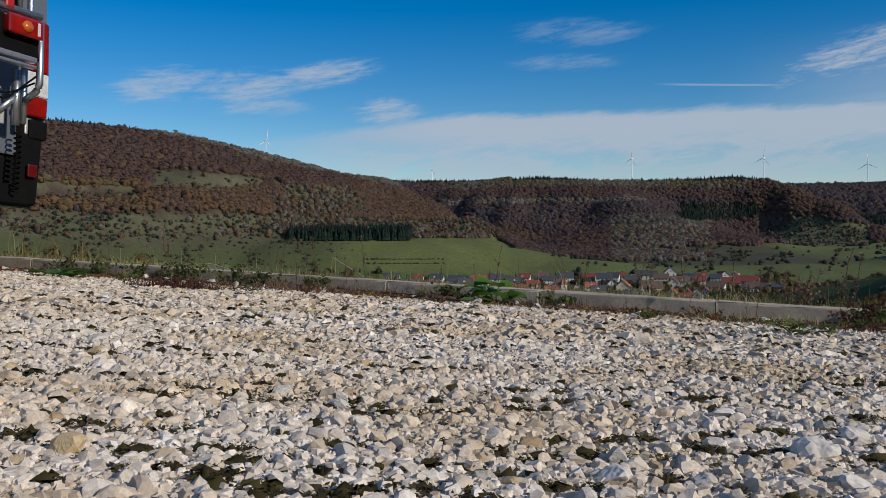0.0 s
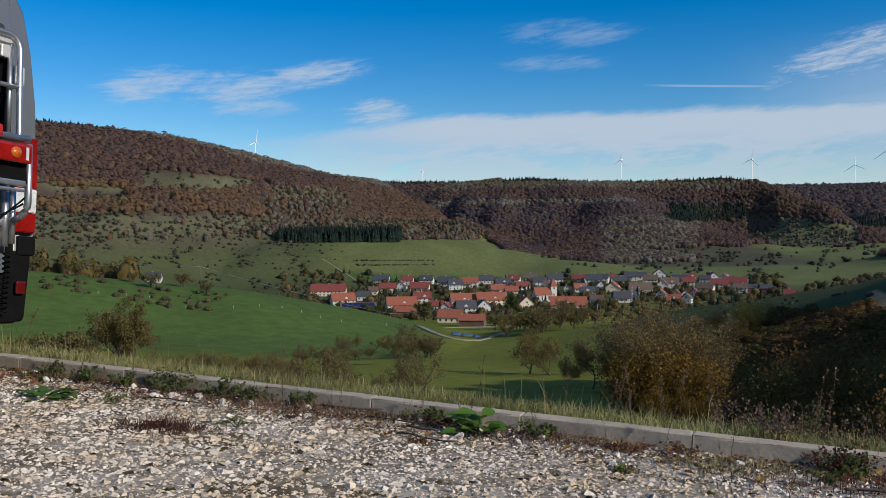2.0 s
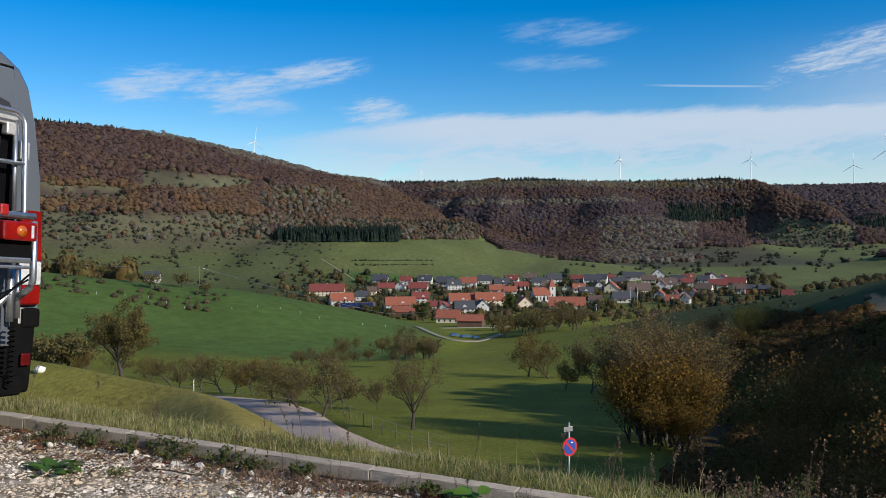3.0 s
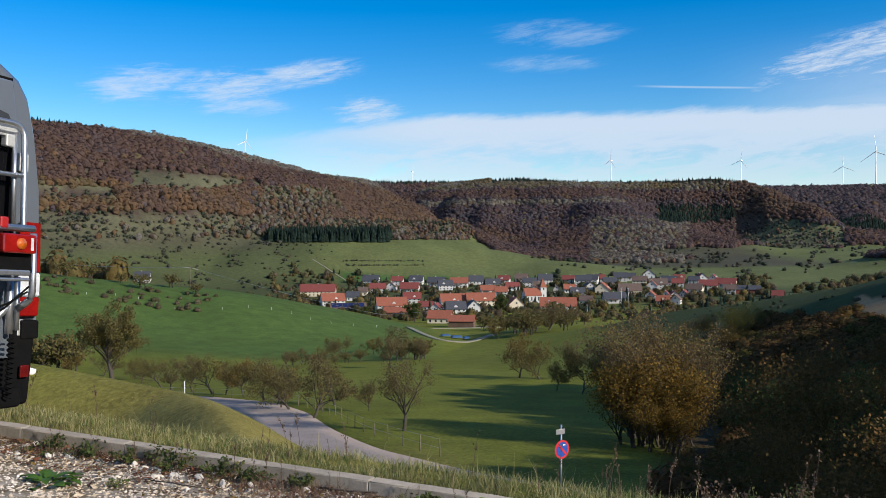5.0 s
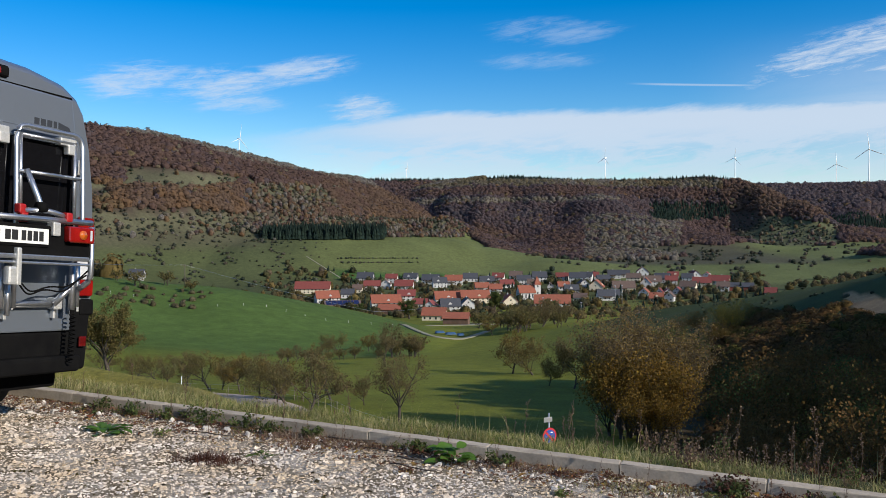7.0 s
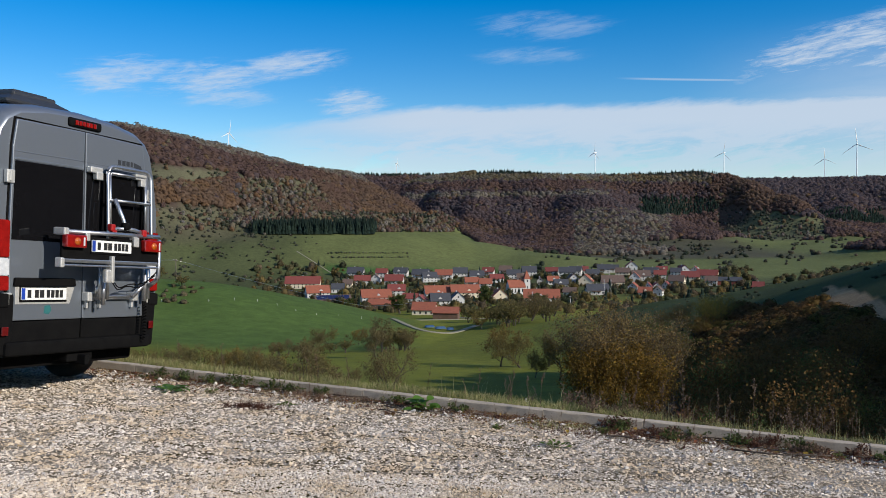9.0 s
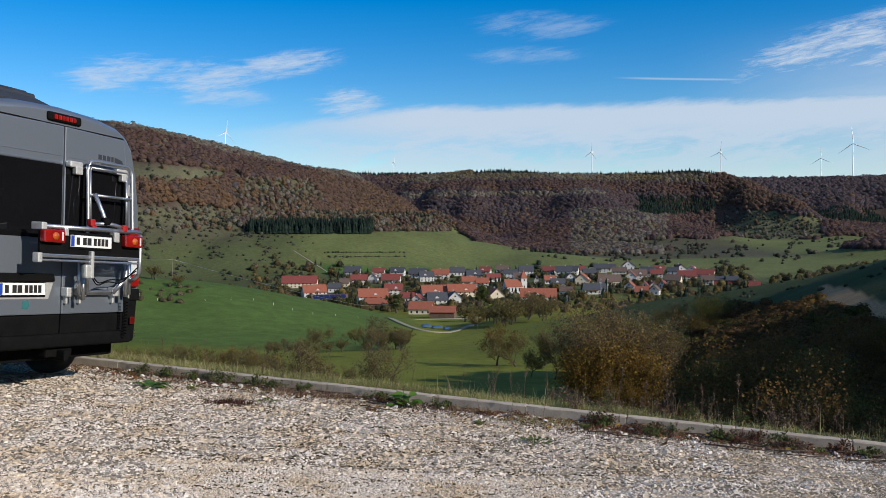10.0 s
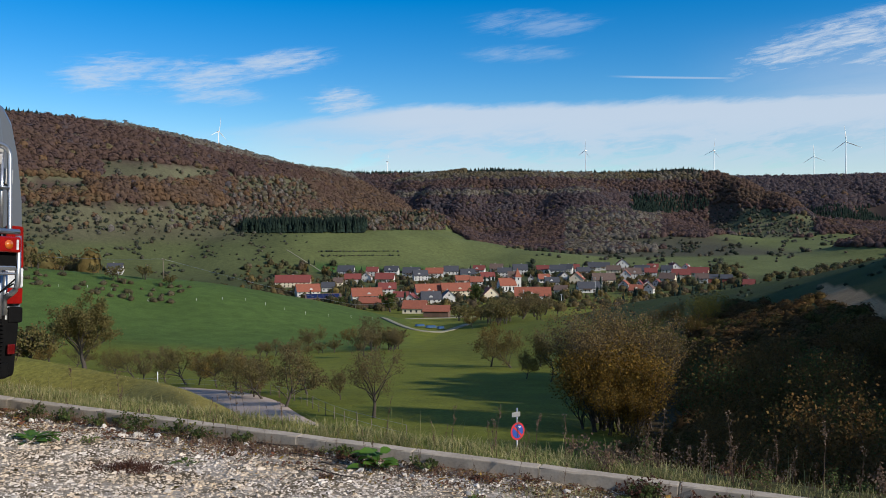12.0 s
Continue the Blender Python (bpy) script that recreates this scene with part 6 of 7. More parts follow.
def build_church(x, y):
    ob = tagged(new("church"), "white village church with an orange-red roof and spire", "church")
    part("nave", mesh_from([(-7, -5, -2), (7, -5, -2), (7, 5, -2), (-7, 5, -2), (-7, -5, 6.5), (7, -5, 6.5), (7, 5, 6.5), (-7, 5, 6.5), (-7, 0, 12), (7, 0, 12)],
                           [(0, 1, 5, 4), (2, 3, 7, 6), (1, 2, 6, 9, 5), (3, 0, 4, 8, 7)]), WALLS[0], ob)
    for sgn in (-1, 1):
        P = [(-7.5, sgn * 5.6, 5.9), (7.5, sgn * 5.6, 5.9), (7.5, 0, 12.1), (-7.5, 0, 12.1)]
        P += [(px, py, pz + 0.3) for px, py, pz in P]
        part("roof", mesh_from(P, [(0, 1, 2, 3), (7, 6, 5, 4), (0, 4, 5, 1), (1, 5, 6, 2), (2, 6, 7, 3), (3, 7, 4, 0)]), ROOFS["o"], ob)
    tower = part("tower", box_bm(7.2, 12.4, -2.6, 2.6, -2, 13.0, 0.05), WALLS[0], ob)
    part("spire", mesh_from([(6.8, -3, 12.9), (12.8, -3, 12.9), (12.8, 3, 12.9), (6.8, 3, 12.9), (9.8, 0, 20.5)], [(0, 1, 4), (1, 2, 4), (2, 3, 4), (3, 0, 4), (3, 2, 1, 0)]), ROOFS["o"], ob)
    for z in (5, 10.5):
        part("window", box_bm(9.3, 10.3, -2.68, -2.55, z, z + 1.8), M_PANE, tower)
    for wx in (-4.5, -1.5, 1.5, 4.5):
        part("window", box_bm(wx - 0.5, wx + 0.5, -5.06, -4.9, 2, 5), M_PANE, ob)
    ob.matrix_world = Matrix.Translation((x, y, float(land(x, y)))) @ Euler((0, 0, radians(14))).to_matrix().to_4x4()
    return ob


def build_village():
    for i, row in enumerate(HOUSES_NEAR + HOUSES_MID + HOUSES_FAR + HOUSES_EDGE):
        build_house(*row, 500 + i)
    build_church(62, 742)


# ---------------------------------------------------------------- wind turbines, sign, fences, poles
M_WHITE = plain("white_coating", (0.8, 0.8, 0.79), (0.74, 0.74, 0.74), 0.05, 0.5, bump=0.0)
M_GALV = plain("galvanised_steel", (0.42, 0.43, 0.44), (0.34, 0.35, 0.36), 9, 0.45, metal=0.7, bump=0.1, dist=0.002)
M_SIGNRED = plain("sign_red", (0.55, 0.02, 0.03), (0.48, 0.02, 0.03), 4, 0.5, bump=0.0)
M_SIGNBLUE = plain("sign_blue", (0.015, 0.07, 0.36), (0.012, 0.055, 0.30), 4, 0.5, bump=0.0)
M_BENCH = plain("pale_timber", (0.36, 0.27, 0.13), (0.28, 0.20, 0.10), 6, 0.8, bump=0.2)
M_NET = plain("green_netting", (0.16, 0.24, 0.17), (0.12, 0.20, 0.14), 6, 0.7, bump=0.0)
M_POST = plain("grey_wood", (0.17, 0.14, 0.11), (0.11, 0.09, 0.07), 5, 0.9, bump=0.4, dist=0.01)


def build_turbine(x, y, hub_z, blade, yaw, spin):
    ob = tagged(new("wind_turbine"), "white three-bladed wind turbine on the wooded hilltop", "wind turbine", "wind turbines")
    base = float(land(x, y)) - hub_z - 1
    part("tower", tube([(0, 0, base), (0, 0, base * 0.5), (0, 0, -1.5)], [3.0, 2.2, 1.3], 14), M_WHITE, ob)
    part("nacelle", box_bm(-1.9, 1.9, -3, 7, -1.9, 2.2, 0.6), M_WHITE, ob)
    hub = part("hub", tube([(0, -6.0, 0), (0, -5.2, 0), (0, -3, 0)], [0.5, 1.7, 1.9], 12), M_WHITE, ob)
    for i in range(3):
        a = radians(spin + 120 * i)
        d, w = Vector((math.sin(a), 0, math.cos(a))), Vector((math.cos(a), 0, -math.sin(a)))
        V = []
        for t, c in ((0.0, 1.1), (0.08, 1.5), (0.2, 2.2), (0.5, 1.5), (0.8, 0.9), (1.0, 0.3)):
            p = d * (blade * t) + Vector((0, -4.4 - 1.2 * t, 0))
            V += [p - w * c * 0.4, p + Vector((0, -0.3 * c, 0)), p + w * c * 1.1, p + Vector((0, 0.3 * c, 0))]
        F = [(4 * k + j, 4 * k + (j + 1) % 4, 4 * k + 4 + (j + 1) % 4, 4 * k + 4 + j) for k in range(5) for j in range(4)] + [(20, 21, 22, 23)]
        part("blade", mesh_from(V, F, "blade", True), M_WHITE, ob)
    ob.matrix_world = Matrix.Translation((x, y, hub_z)) @ Euler((0, 0, radians(yaw))).to_matrix().to_4x4()


def build_turbines():
    # azimuth, distance, height of hub, blade, yaw, turn of the rotor
    for az, d, hz, blade, yaw, spin in ((-0.2445, 3300, 376, 55, 62, 8), (0.1738, 4100, 374, 56, -66, 10), (0.3210, 4050, 369, 56, -60, 12),
                                        (0.4359, 4100, 345, 56, -28, -3), (0.4727, 3050, 308, 58, -24, -6), (-0.0528, 4700, 372, 40, 70, 5)):
        build_turbine(az * d, d, hz, blade, yaw, spin)


def disc(r0, r1, y, th, n=40):
    """A ring or plate standing in the xz plane."""
    V, F = [], []
    for i in range(n):
        a = 2 * math.pi * i / n
        for r, yy in ((r0, y), (r1, y), (r1, y + th), (r0, y + th)):
            V.append((r * math.cos(a), yy, r * math.sin(a)))
    for i in range(n):
        for j in range(4):
            F.append((i * 4 + j, i * 4 + (j + 1) % 4, ((i + 1) % n) * 4 + (j + 1) % 4, ((i + 1) % n) * 4 + j))
    return mesh_from(V, [f[::-1] for f in F])


def build_sign(x, y, zc, yaw):
    ob = tagged(new("road_sign"), "round blue and red no-stopping sign on a grey post", "road sign")
    g = float(land(x, y)) - zc
    part("post", tube([(0, 0.04, g - 0.3), (0, 0.04, 0.78)], 0.03, 12), M_GALV, ob)
    pl = part("disc", disc(0.0005, 0.30, -0.002, 0.012), M_SIGNRED, ob, "red-rimmed sign disc")
    part("blue_field", disc(0.0005, 0.235, -0.006, 0.004), M_SIGNBLUE, pl)
    bm = box_bm(-0.235, 0.235, -0.010, -0.007, -0.035, 0.035)
    bmesh.ops.rotate(bm, cent=(0, 0, 0), matrix=Euler((0, radians(45), 0)).to_matrix(), verts=bm.verts)
    part("red_bar", bm, M_SIGNRED, pl)
    part("arrow", mesh_from([(0.04, -0.0105, 0.12), (0.13, -0.0105, 0.12), (0.13, -0.0105, 0.15), (0.02, -0.0105, 0.16)], [(0, 1, 2, 3)]), M_WHITE, pl)
    small = part("small_plate", box_bm(-0.26, 0.10, -0.02, -0.008, 0.50, 0.66, 0.006), M_GALV, ob, "grey plate seen from behind")
    part("clip", box_bm(-0.05, 0.05, -0.01, 0.08, 0.52, 0.60, 0.01), M_GALV, ob)
    ob.matrix_world = Matrix.Translation((x, y, zc)) @ Euler((0, 0, radians(yaw))).to_matrix().to_4x4()


def build_fences():
    f = tagged(new("fence"), "weathered wooden post fence along the lane", "fence")
    rnd = random.Random(3)
    pm = tube([(0, 0, -0.3), (0.01, 0, 0.55), (0, 0.01, 1.1)], [0.045, 0.04, 0.03], 7)
    pm.materials.append(M_POST)
    line = curve_through([(-1.0, 44.5), (-6.5, 57), (-10.0, 69.5), (-15, 80.5), (-24.5, 91.5), (-42, 105)], 26)
    for x, y in line:
        p = new("post", pm)
        p.parent = f
        p.matrix_local = on_land(x, y, rnd.uniform(0, 6), rnd.uniform(0.65, 0.95))
    for h in (0.45, 0.9):
        P = [(x, y, float(land(x, y)) + h) for x, y in line]
        part("wire", tube(P, 0.008, 4), M_GALV, f)
    g = tagged(new("pasture_gate"), "pale green netting and white post beside the lane", "gate")
    for i, (x, y) in enumerate(((-27.6, 88.0), (-29.5, 89.2), (-31.5, 90.2), (-34, 91.6))):
        part("post", tube([(x, y, float(land(x, y)) - 0.2), (x, y, float(land(x, y)) + (2.0 if i == 0 else 1.2))], 0.04 if i == 0 else 0.03, 8), M_WHITE if i == 0 else M_POST, g)
    for h in (0.4, 0.7, 1.0):
        part("tape", tube([(-27.6, 88.0, float(land(-27.6, 88)) + h), (-34, 91.6, float(land(-34, 91.6)) + h)], 0.014, 4), M_NET, g)
    b = tagged(new("bench"), "pale wooden bench on the bank above the lane", "bench")
    bz = float(land(-22.5, 50.0))
    for k in range(3):
        part("slat", box_bm(-0.8, 0.8, k * 0.14, k * 0.14 + 0.11, 0.42, 0.46, 0.01), M_BENCH, b)
    for k in range(2):
        part("back_slat", box_bm(-0.8, 0.8, 0.42, 0.46, 0.58 + k * 0.16, 0.70 + k * 0.16, 0.01), M_BENCH, b)
    for sx in (-0.65, 0.65):
        part("leg", merge(box_bm(sx - 0.04, sx + 0.04, 0.0, 0.44, 0.0, 0.42, 0.01), box_bm(sx - 0.04, sx + 0.04, 0.46, 0.52, 0.0, 0.88, 0.01)), M_BENCH, b)
    b.matrix_world = Matrix.Translation((-22.5, 50.0, bz)) @ Euler((0, 0, 0.5)).to_matrix().to_4x4()
    v, fcs = ico(np.random.RandomState(4), 0.12)
    st = part("white_boulder", soup(v * (0.32, 0.24, 0.22), fcs, "white_boulder", True), M_WHITE)
    tagged(st, "rounded white boulder lying on the bank's crest", "boulder")
    st.matrix_world = Matrix.Translation((-20.3, 41.5, float(land(-20.3, 41.5)) + 0.12))
    q = tagged(new("pasture_fence"), "thin white posts across the green hill", "fence")
    wm = tube([(0, 0, -0.2), (0, 0, 0.8)], 0.035, 6)
    wm.materials.append(M_WHITE)
    for i in range(15):
        x, y = -112 + i * 6.6, 262 + i * 1.2 + 5 * math.sin(i)
        p = new("post", wm)
        p.parent = q
        p.matrix_local = on_land(x, y)


def build_poles():
    ends = [(-240, 296), (-160, 312), (-93, 302), (-42, 470), (-8, 600)]
    tops = []
    for x, y in ends:
        g = float(land(x, y))
        ob = tagged(new("utility_pole"), "wooden utility pole carrying a wire across the valley", "utility pole", "utility poles")
        part("mast", tube([(0, 0, -0.5), (0, 0, 7.2)], [0.17, 0.12], 8), M_POST, ob)
        part("cross_arm", box_bm(-0.8, 0.8, -0.06, 0.06, 6.6, 6.75, 0.02), M_POST, ob)
        ob.matrix_world = Matrix.Translation((x, y, g))
        tops.append(Vector((x, y, g + 6.85)))
    for a, b in zip(tops, tops[1:]):
        pts = [a.lerp(b, t) - Vector((0, 0, 4.0 * t * (1 - t))) for t in np.linspace(0, 1, 14)]
        tagged(part("power_wire", tube(pts, 0.05, 4), M_ALU), "pale overhead wire between poles", "wire")
    for x, y, h in ((128, 690, 16), (133, 688, 16), (66, 640, 10), (88, 600, 9)):
        ob = tagged(new("lamp_mast"), "tall pale mast beside the village sports field", "mast", "masts")
        part("mast", tube([(0, 0, -0.5), (0, 0, h)], [0.25, 0.15], 8), M_GALV, ob)
        part("lamp_head", box_bm(-0.7, 0.7, -0.2, 0.2, h - 0.2, h + 0.3, 0.05), M_GALV, ob)
        ob.matrix_world = Matrix.Translation((x, y, float(land(x, y))))


def build_tarpaulins():
    """Blue sheets over low stacks beside the road in the dip."""
    rnd = np.random.RandomState(3)
    for x, y, w in ((-4.2, 287, 3.0), (-0.6, 288, 3.4), (2.6, 290, 2.2)):
        X, Y = np.meshgrid(np.linspace(-1, 1, 9), np.linspace(-1, 1, 7))
        k = np.clip(1.25 - np.maximum(np.abs(X), np.abs(Y)), 0, 0.5) * 2
        Z = 1.2 * k + rnd.uniform(-0.05, 0.05, X.shape) * k
        V = np.stack([X * w / 2 * 1.1, Y * 1.2, Z - 0.1], -1).reshape(-1, 3)
        F = [(r * 9 + c, r * 9 + c + 1, r * 9 + c + 10, r * 9 + c + 9) for r in range(6) for c in range(8)]
        ob = tagged(part("tarpaulin", mesh_from(V, F, "tarpaulin", True), M_TARP), "blue tarpaulin sheet over a low stack beside the road", "tarpaulin", "blue tarpaulins")
        ob.matrix_world = on_land(x, y, 0.2)


M_TARP = plain("blue_tarpaulin", (0.04, 0.10, 0.20), (0.03, 0.075, 0.15), 1.5, 0.6, bump=0.2, dist=0.05)
build_tarpaulins()
build_village()
build_woods()
build_orchard()
build_thicket()
build_brambles()
build_turbines()
build_sign(3.26, 28.6, -5.25, 34)
build_fences()
build_poles()

# ---------------------------------------------------------------- stones of the lot
def fragments(rnd, n_kinds=14):
    """Blocky broken stones: a fine ball trimmed by flat cuts."""
    out = []
    for _ in range(n_kinds):
        bm = bmesh.new()
        bmesh.ops.create_icosphere(bm, subdivisions=2, radius=1.0)
        V = np.array([v.co[:] for v in bm.verts])
        F = np.array([[v.index for v in f.verts] for f in bm.faces])
        bm.free()
        for _ in range(9):
            nrm = rnd.normal(size=3)
            nrm /= np.linalg.norm(nrm)
            V = V - np.maximum(0, V @ nrm - rnd.uniform(0.45, 0.75))[:, None] * nrm
        V = V * rnd.uniform(0.8, 1.5, 3) * (1, 1, 0.68) * (1 + rnd.normal(0, 0.03, (len(V), 1)))
        out.append((V * 1.25, F))
    return out


def wedges(rnd, n_kinds=14):
    """Small broken chips, bedded: four corners below, a short crooked ridge above."""
    out = []
    for _ in range(n_kinds):
        V = np.array([(-1, -0.8, -0.6), (1, -0.7, -0.6), (0.9, 0.8, -0.6), (-1, 0.7, -0.6), (-0.55, -0.3, 0.45), (0.55, 0.3, 0.45)]) + rnd.uniform(-0.3, 0.3, (6, 3))
        F = np.array([(0, 1, 5), (0, 5, 4), (1, 2, 5), (2, 3, 4), (2, 4, 5), (3, 0, 4)])
        out.append((V * rnd.uniform(0.8, 1.3, 3) * (1.1, 1.1, 0.80), F))
    return out


def chunks(rnd, n_kinds=16):
    """Angular bedded chunks with crooked flat tops and skew sides."""
    out = []
    for _ in range(n_kinds):
        k = 5
        ang = np.arange(k) * 2 * math.pi / k + rnd.uniform(-0.35, 0.35, k)
        low = np.stack([np.cos(ang), np.sin(ang), np.full(k, -0.6)], 1) * rnd.uniform(0.85, 1.2, (k, 1))
        tilt = rnd.uniform(-0.3, 0.3, 2)
        top = np.stack([np.cos(ang), np.sin(ang), np.zeros(k)], 1) * rnd.uniform(0.45, 0.95, (k, 1))
        top[:, 2] = 0.65 + top[:, :2] @ tilt + rnd.uniform(-0.08, 0.08, k)
        V = np.concatenate([low, top]) * rnd.uniform(0.75, 1.35, 3) * (1.15, 1.15, 0.66)
        F = [(i, (i + 1) % k, k + (i + 1) % k) for i in range(k)] + [(i, k + (i + 1) % k, k + i) for i in range(k)] + [(k, k + 1, k + 2), (k, k + 2, k + 3), (k, k + 3, k + 4)]
        out.append((V, np.array(F)))
    return out


def turn_matrices(rnd, n):
    """Random turns, mostly flat on the ground."""
    a, b, c = rnd.uniform(0, 6.283, n), rnd.normal(0, 0.24, n), rnd.normal(0, 0.24, n)
    ca, sa, cb, sb, cc, sc = np.cos(a), np.sin(a), np.cos(b), np.sin(b), np.cos(c), np.sin(c)
    return np.stack([np.stack([ca * cb, ca * sb * sc - sa * cc, ca * sb * cc + sa * sc], 1),
                     np.stack([sa * cb, sa * sb * sc + ca * cc, sa * sb * cc - ca * sc], 1),
                     np.stack([-sb, cb * sc, cb * cc], 1)], 1)


def strew(X, Y, R, shapes, rnd, lift=0.25):
    """Stones of radius R at X, Y on the lot, as corner and face arrays."""
    which = rnd.randint(0, len(shapes), len(X))
    Vs, Fs, off = [], [], 0
    M = turn_matrices(rnd, len(X))
    for k, (v, f) in enumerate(shapes):
        s = np.where(which == k)[0]
        P = np.einsum("nij,kj->nki", M[s], v) * R[s][:, None, None]
        P += np.stack([X[s], Y[s], lot_z(X[s], Y[s]) + lift * R[s]], 1)[:, None]
        Vs.append(P.reshape(-1, 3))
        Fs.append((f[None] + (np.arange(len(s)) * len(v))[:, None, None] + off).reshape(-1, 3))
        off += len(s) * len(v)
    return np.concatenate(Vs), np.concatenate(Fs)


def moss(x, y):
    """Where moss and earth show between the stones."""
    return 0.65 * wavy(x, y, 0.34, 31) + 0.95 * wavy(x, y, 0.085, 33) - 0.1 * (y - 2.0)


def under_kerb(x, y):
    return y < kerb_y(x) - 0.02


def build_stones():
    rnd = np.random.RandomState(77)
    fine, rough, blocks = wedges(rnd), chunks(rnd), fragments(rnd)
    # the near bed, thick with stones
    n = 92000
    y = 1.05 + 1.85 * rnd.uniform(0, 1, n) ** 1.3
    x = rnd.uniform(-1, 1, n) * (0.25 + 0.62 * (y - 0.75)) - 0.1
    keep = (moss(x, y) < 0.52) | (rnd.uniform(0, 1, n) < 0.10)
    x, y = x[keep], y[keep]
    r = np.clip(rnd.lognormal(math.log(0.0022), 0.52, len(x)), 0.0011, 0.0075) * (0.75 + 0.25 * y)
    big, mid = (y < 1.9) & (r > 0.0066), r > 0.003
    mid &= ~big
    small = ~(big | mid)
    V, F = join_arrays([strew(x[big], y[big], r[big], blocks, rnd, 0.2), strew(x[mid], y[mid], r[mid], rough, rnd, 0.4), strew(x[small], y[small], r[small], fine, rnd, 0.6)])
    me = soup(V, F, "stones")
    me.materials.append(M_STONE)
    ob = tagged(new("gravel_stones", me), "angular pale limestone gravel lying close together", "gravel", kind="stuff")
    # the wider lot
    n = 210000
    y = 1.8 + 6.8 * rnd.uniform(0, 1, n) ** 1.45
    x = rnd.uniform(-6.6, 6.6, n)
    keep = under_kerb(x, y) & (np.abs(x + 0.1) < 3.1 + 0.8 * (y - 1.8)) & ((y > 2.7) | (np.abs(x + 0.1) > 0.2 + 0.6 * (y - 0.75))) & ((moss(x * 0.5, y) < 0.42) | (rnd.uniform(0, 1, n) < 0.16))
    x, y = x[keep], y[keep]
    r = np.clip(rnd.lognormal(math.log(0.0058), 0.5, len(x)), 0.0028, 0.022)
    V, F = strew(x, y, r, fine, rnd, 0.3)
    me = soup(V, F, "stones")
    me.materials.append(M_STONE)
    tagged(new("gravel_stones", me), "pale crushed limestone gravel over the parking area", "gravel", kind="stuff")
    # the rest of the lot, thinly covered
    n = 62000
    x, y = np.concatenate([rnd.uniform(-8, 8, 16000), rnd.uniform(-3.4, 3.4, 46000)]), np.concatenate([rnd.uniform(-9, 1.9, 16000), rnd.uniform(-0.6, 2.3, 46000)])
    keep = (y < 0.9) | (np.abs(x + 0.1) > 0.2 + 0.62 * (y - 0.75))
    x, y = x[keep], y[keep]
    V, F = strew(x, y, np.clip(rnd.lognormal(math.log(0.0062), 0.45, len(x)), 0.003, 0.022), fine, rnd, 0.4)
    me = soup(V, F, "stones")
    me.materials.append(M_STONE)
    tagged(new("gravel_stones", me), "loose limestone gravel pressed into the lot's surface", "gravel", kind="stuff")
    # cushions of dark moss and earth in the gaps of the near bed
    n = 30000
    y = 1.05 + 4.2 * rnd.uniform(0, 1, n) ** 1.5
    x = rnd.uniform(-1, 1, n) * (0.25 + 0.62 * (y - 0.75)) - 0.1
    keep = np.where(y < 2.3, moss(x, y), moss(x * 0.5, y)) > 0.60
    x, y = x[keep], y[keep]
    V, F = strew(x, y, rnd.uniform(0.0025, 0.006, len(x)) * (0.6 + 0.4 * y), fine, rnd, 0.55)
    me = soup(V, F, "moss", True)
    me.materials.append(M_MOSS)
    tagged(new("moss", me), "dark brown moss and earth between gravel stones", "moss", kind="stuff")
    # larger loose stones, thrown up along the kerb and in the near bed, each of its own
    shapes = []
    for v, f in blocks:
        me = soup(v, f, "stone")
        me.materials.append(M_STONE_ONE)
        shapes.append(me)
    prnd = random.Random(9)
    for i in range(280):
        if i < 120:
            x = prnd.uniform(-5.5, 5.5)
            y = float(kerb_y(x)) - abs(prnd.gauss(0.1, 0.35)) - 0.05
            s = prnd.uniform(0.010, 0.028)
        elif i < 220:
            y = prnd.uniform(1.3, 3.2)
            x = prnd.uniform(-1, 1) * (0.2 + 0.6 * (y - 0.75)) - 0.1
            s = prnd.uniform(0.005, 0.010)
        else:
            x = prnd.uniform(-4.5, 4.5)
            y = prnd.uniform(2.6, 5.0)
            s = prnd.uniform(0.008, 0.018)
        if y > kerb_y(x) - 0.04:
            continue
        st = new("stone", prnd.choice(shapes))
        st.parent = lot
        st.matrix_local = Matrix.Translation((x, y, float(lot_z(x, y)) + s * 0.35)) @ Euler((prnd.uniform(-0.5, 0.5), prnd.uniform(-0.5, 0.5), prnd.uniform(0, 6.28))).to_matrix().to_4x4() @ Matrix.Scale(s, 4)


def build_big_stones():
    """A few larger broken stones that lie in the near bed, two of them tan."""
    rnd = np.random.RandomState(5)
    shapes = fragments(rnd, 9)
    for i, (x, y, r) in enumerate(((0.228, 1.58, 0.017), (0.309, 1.70, 0.015), (0.023, 1.43, 0.012), (0.09, 1.44, 0.008), (0.20, 1.80, 0.012), (-0.728, 2.25, 0.014), (-0.633, 2.05, 0.013), (-0.377, 1.41, 0.012), (0.21, 1.47, 0.010))):
        v, f = shapes[i]
        me = soup(v * (r, r, r * 0.85), f, "stone")
        me.materials.append(M_STONE_TAN if i in (6, 7) else M_STONE_ONE)
        st = new("stone", me)
        st.parent = lot
        st.matrix_local = Matrix.Translation((x, y, float(lot_z(x, y)) + r * 0.45)) @ Euler((0, 0, i * 1.3)).to_matrix().to_4x4()


M_STONE_TAN = plain("tan_limestone", (0.52, 0.40, 0.24), (0.42, 0.30, 0.17), 40, 0.85, bump=0.4, dist=0.004)
M_STONE_ONE = plain("limestone_block", (0.62, 0.58, 0.53), (0.50, 0.45, 0.39), 4, 0.8, bump=0.4, dist=0.02, objrand=0.22)


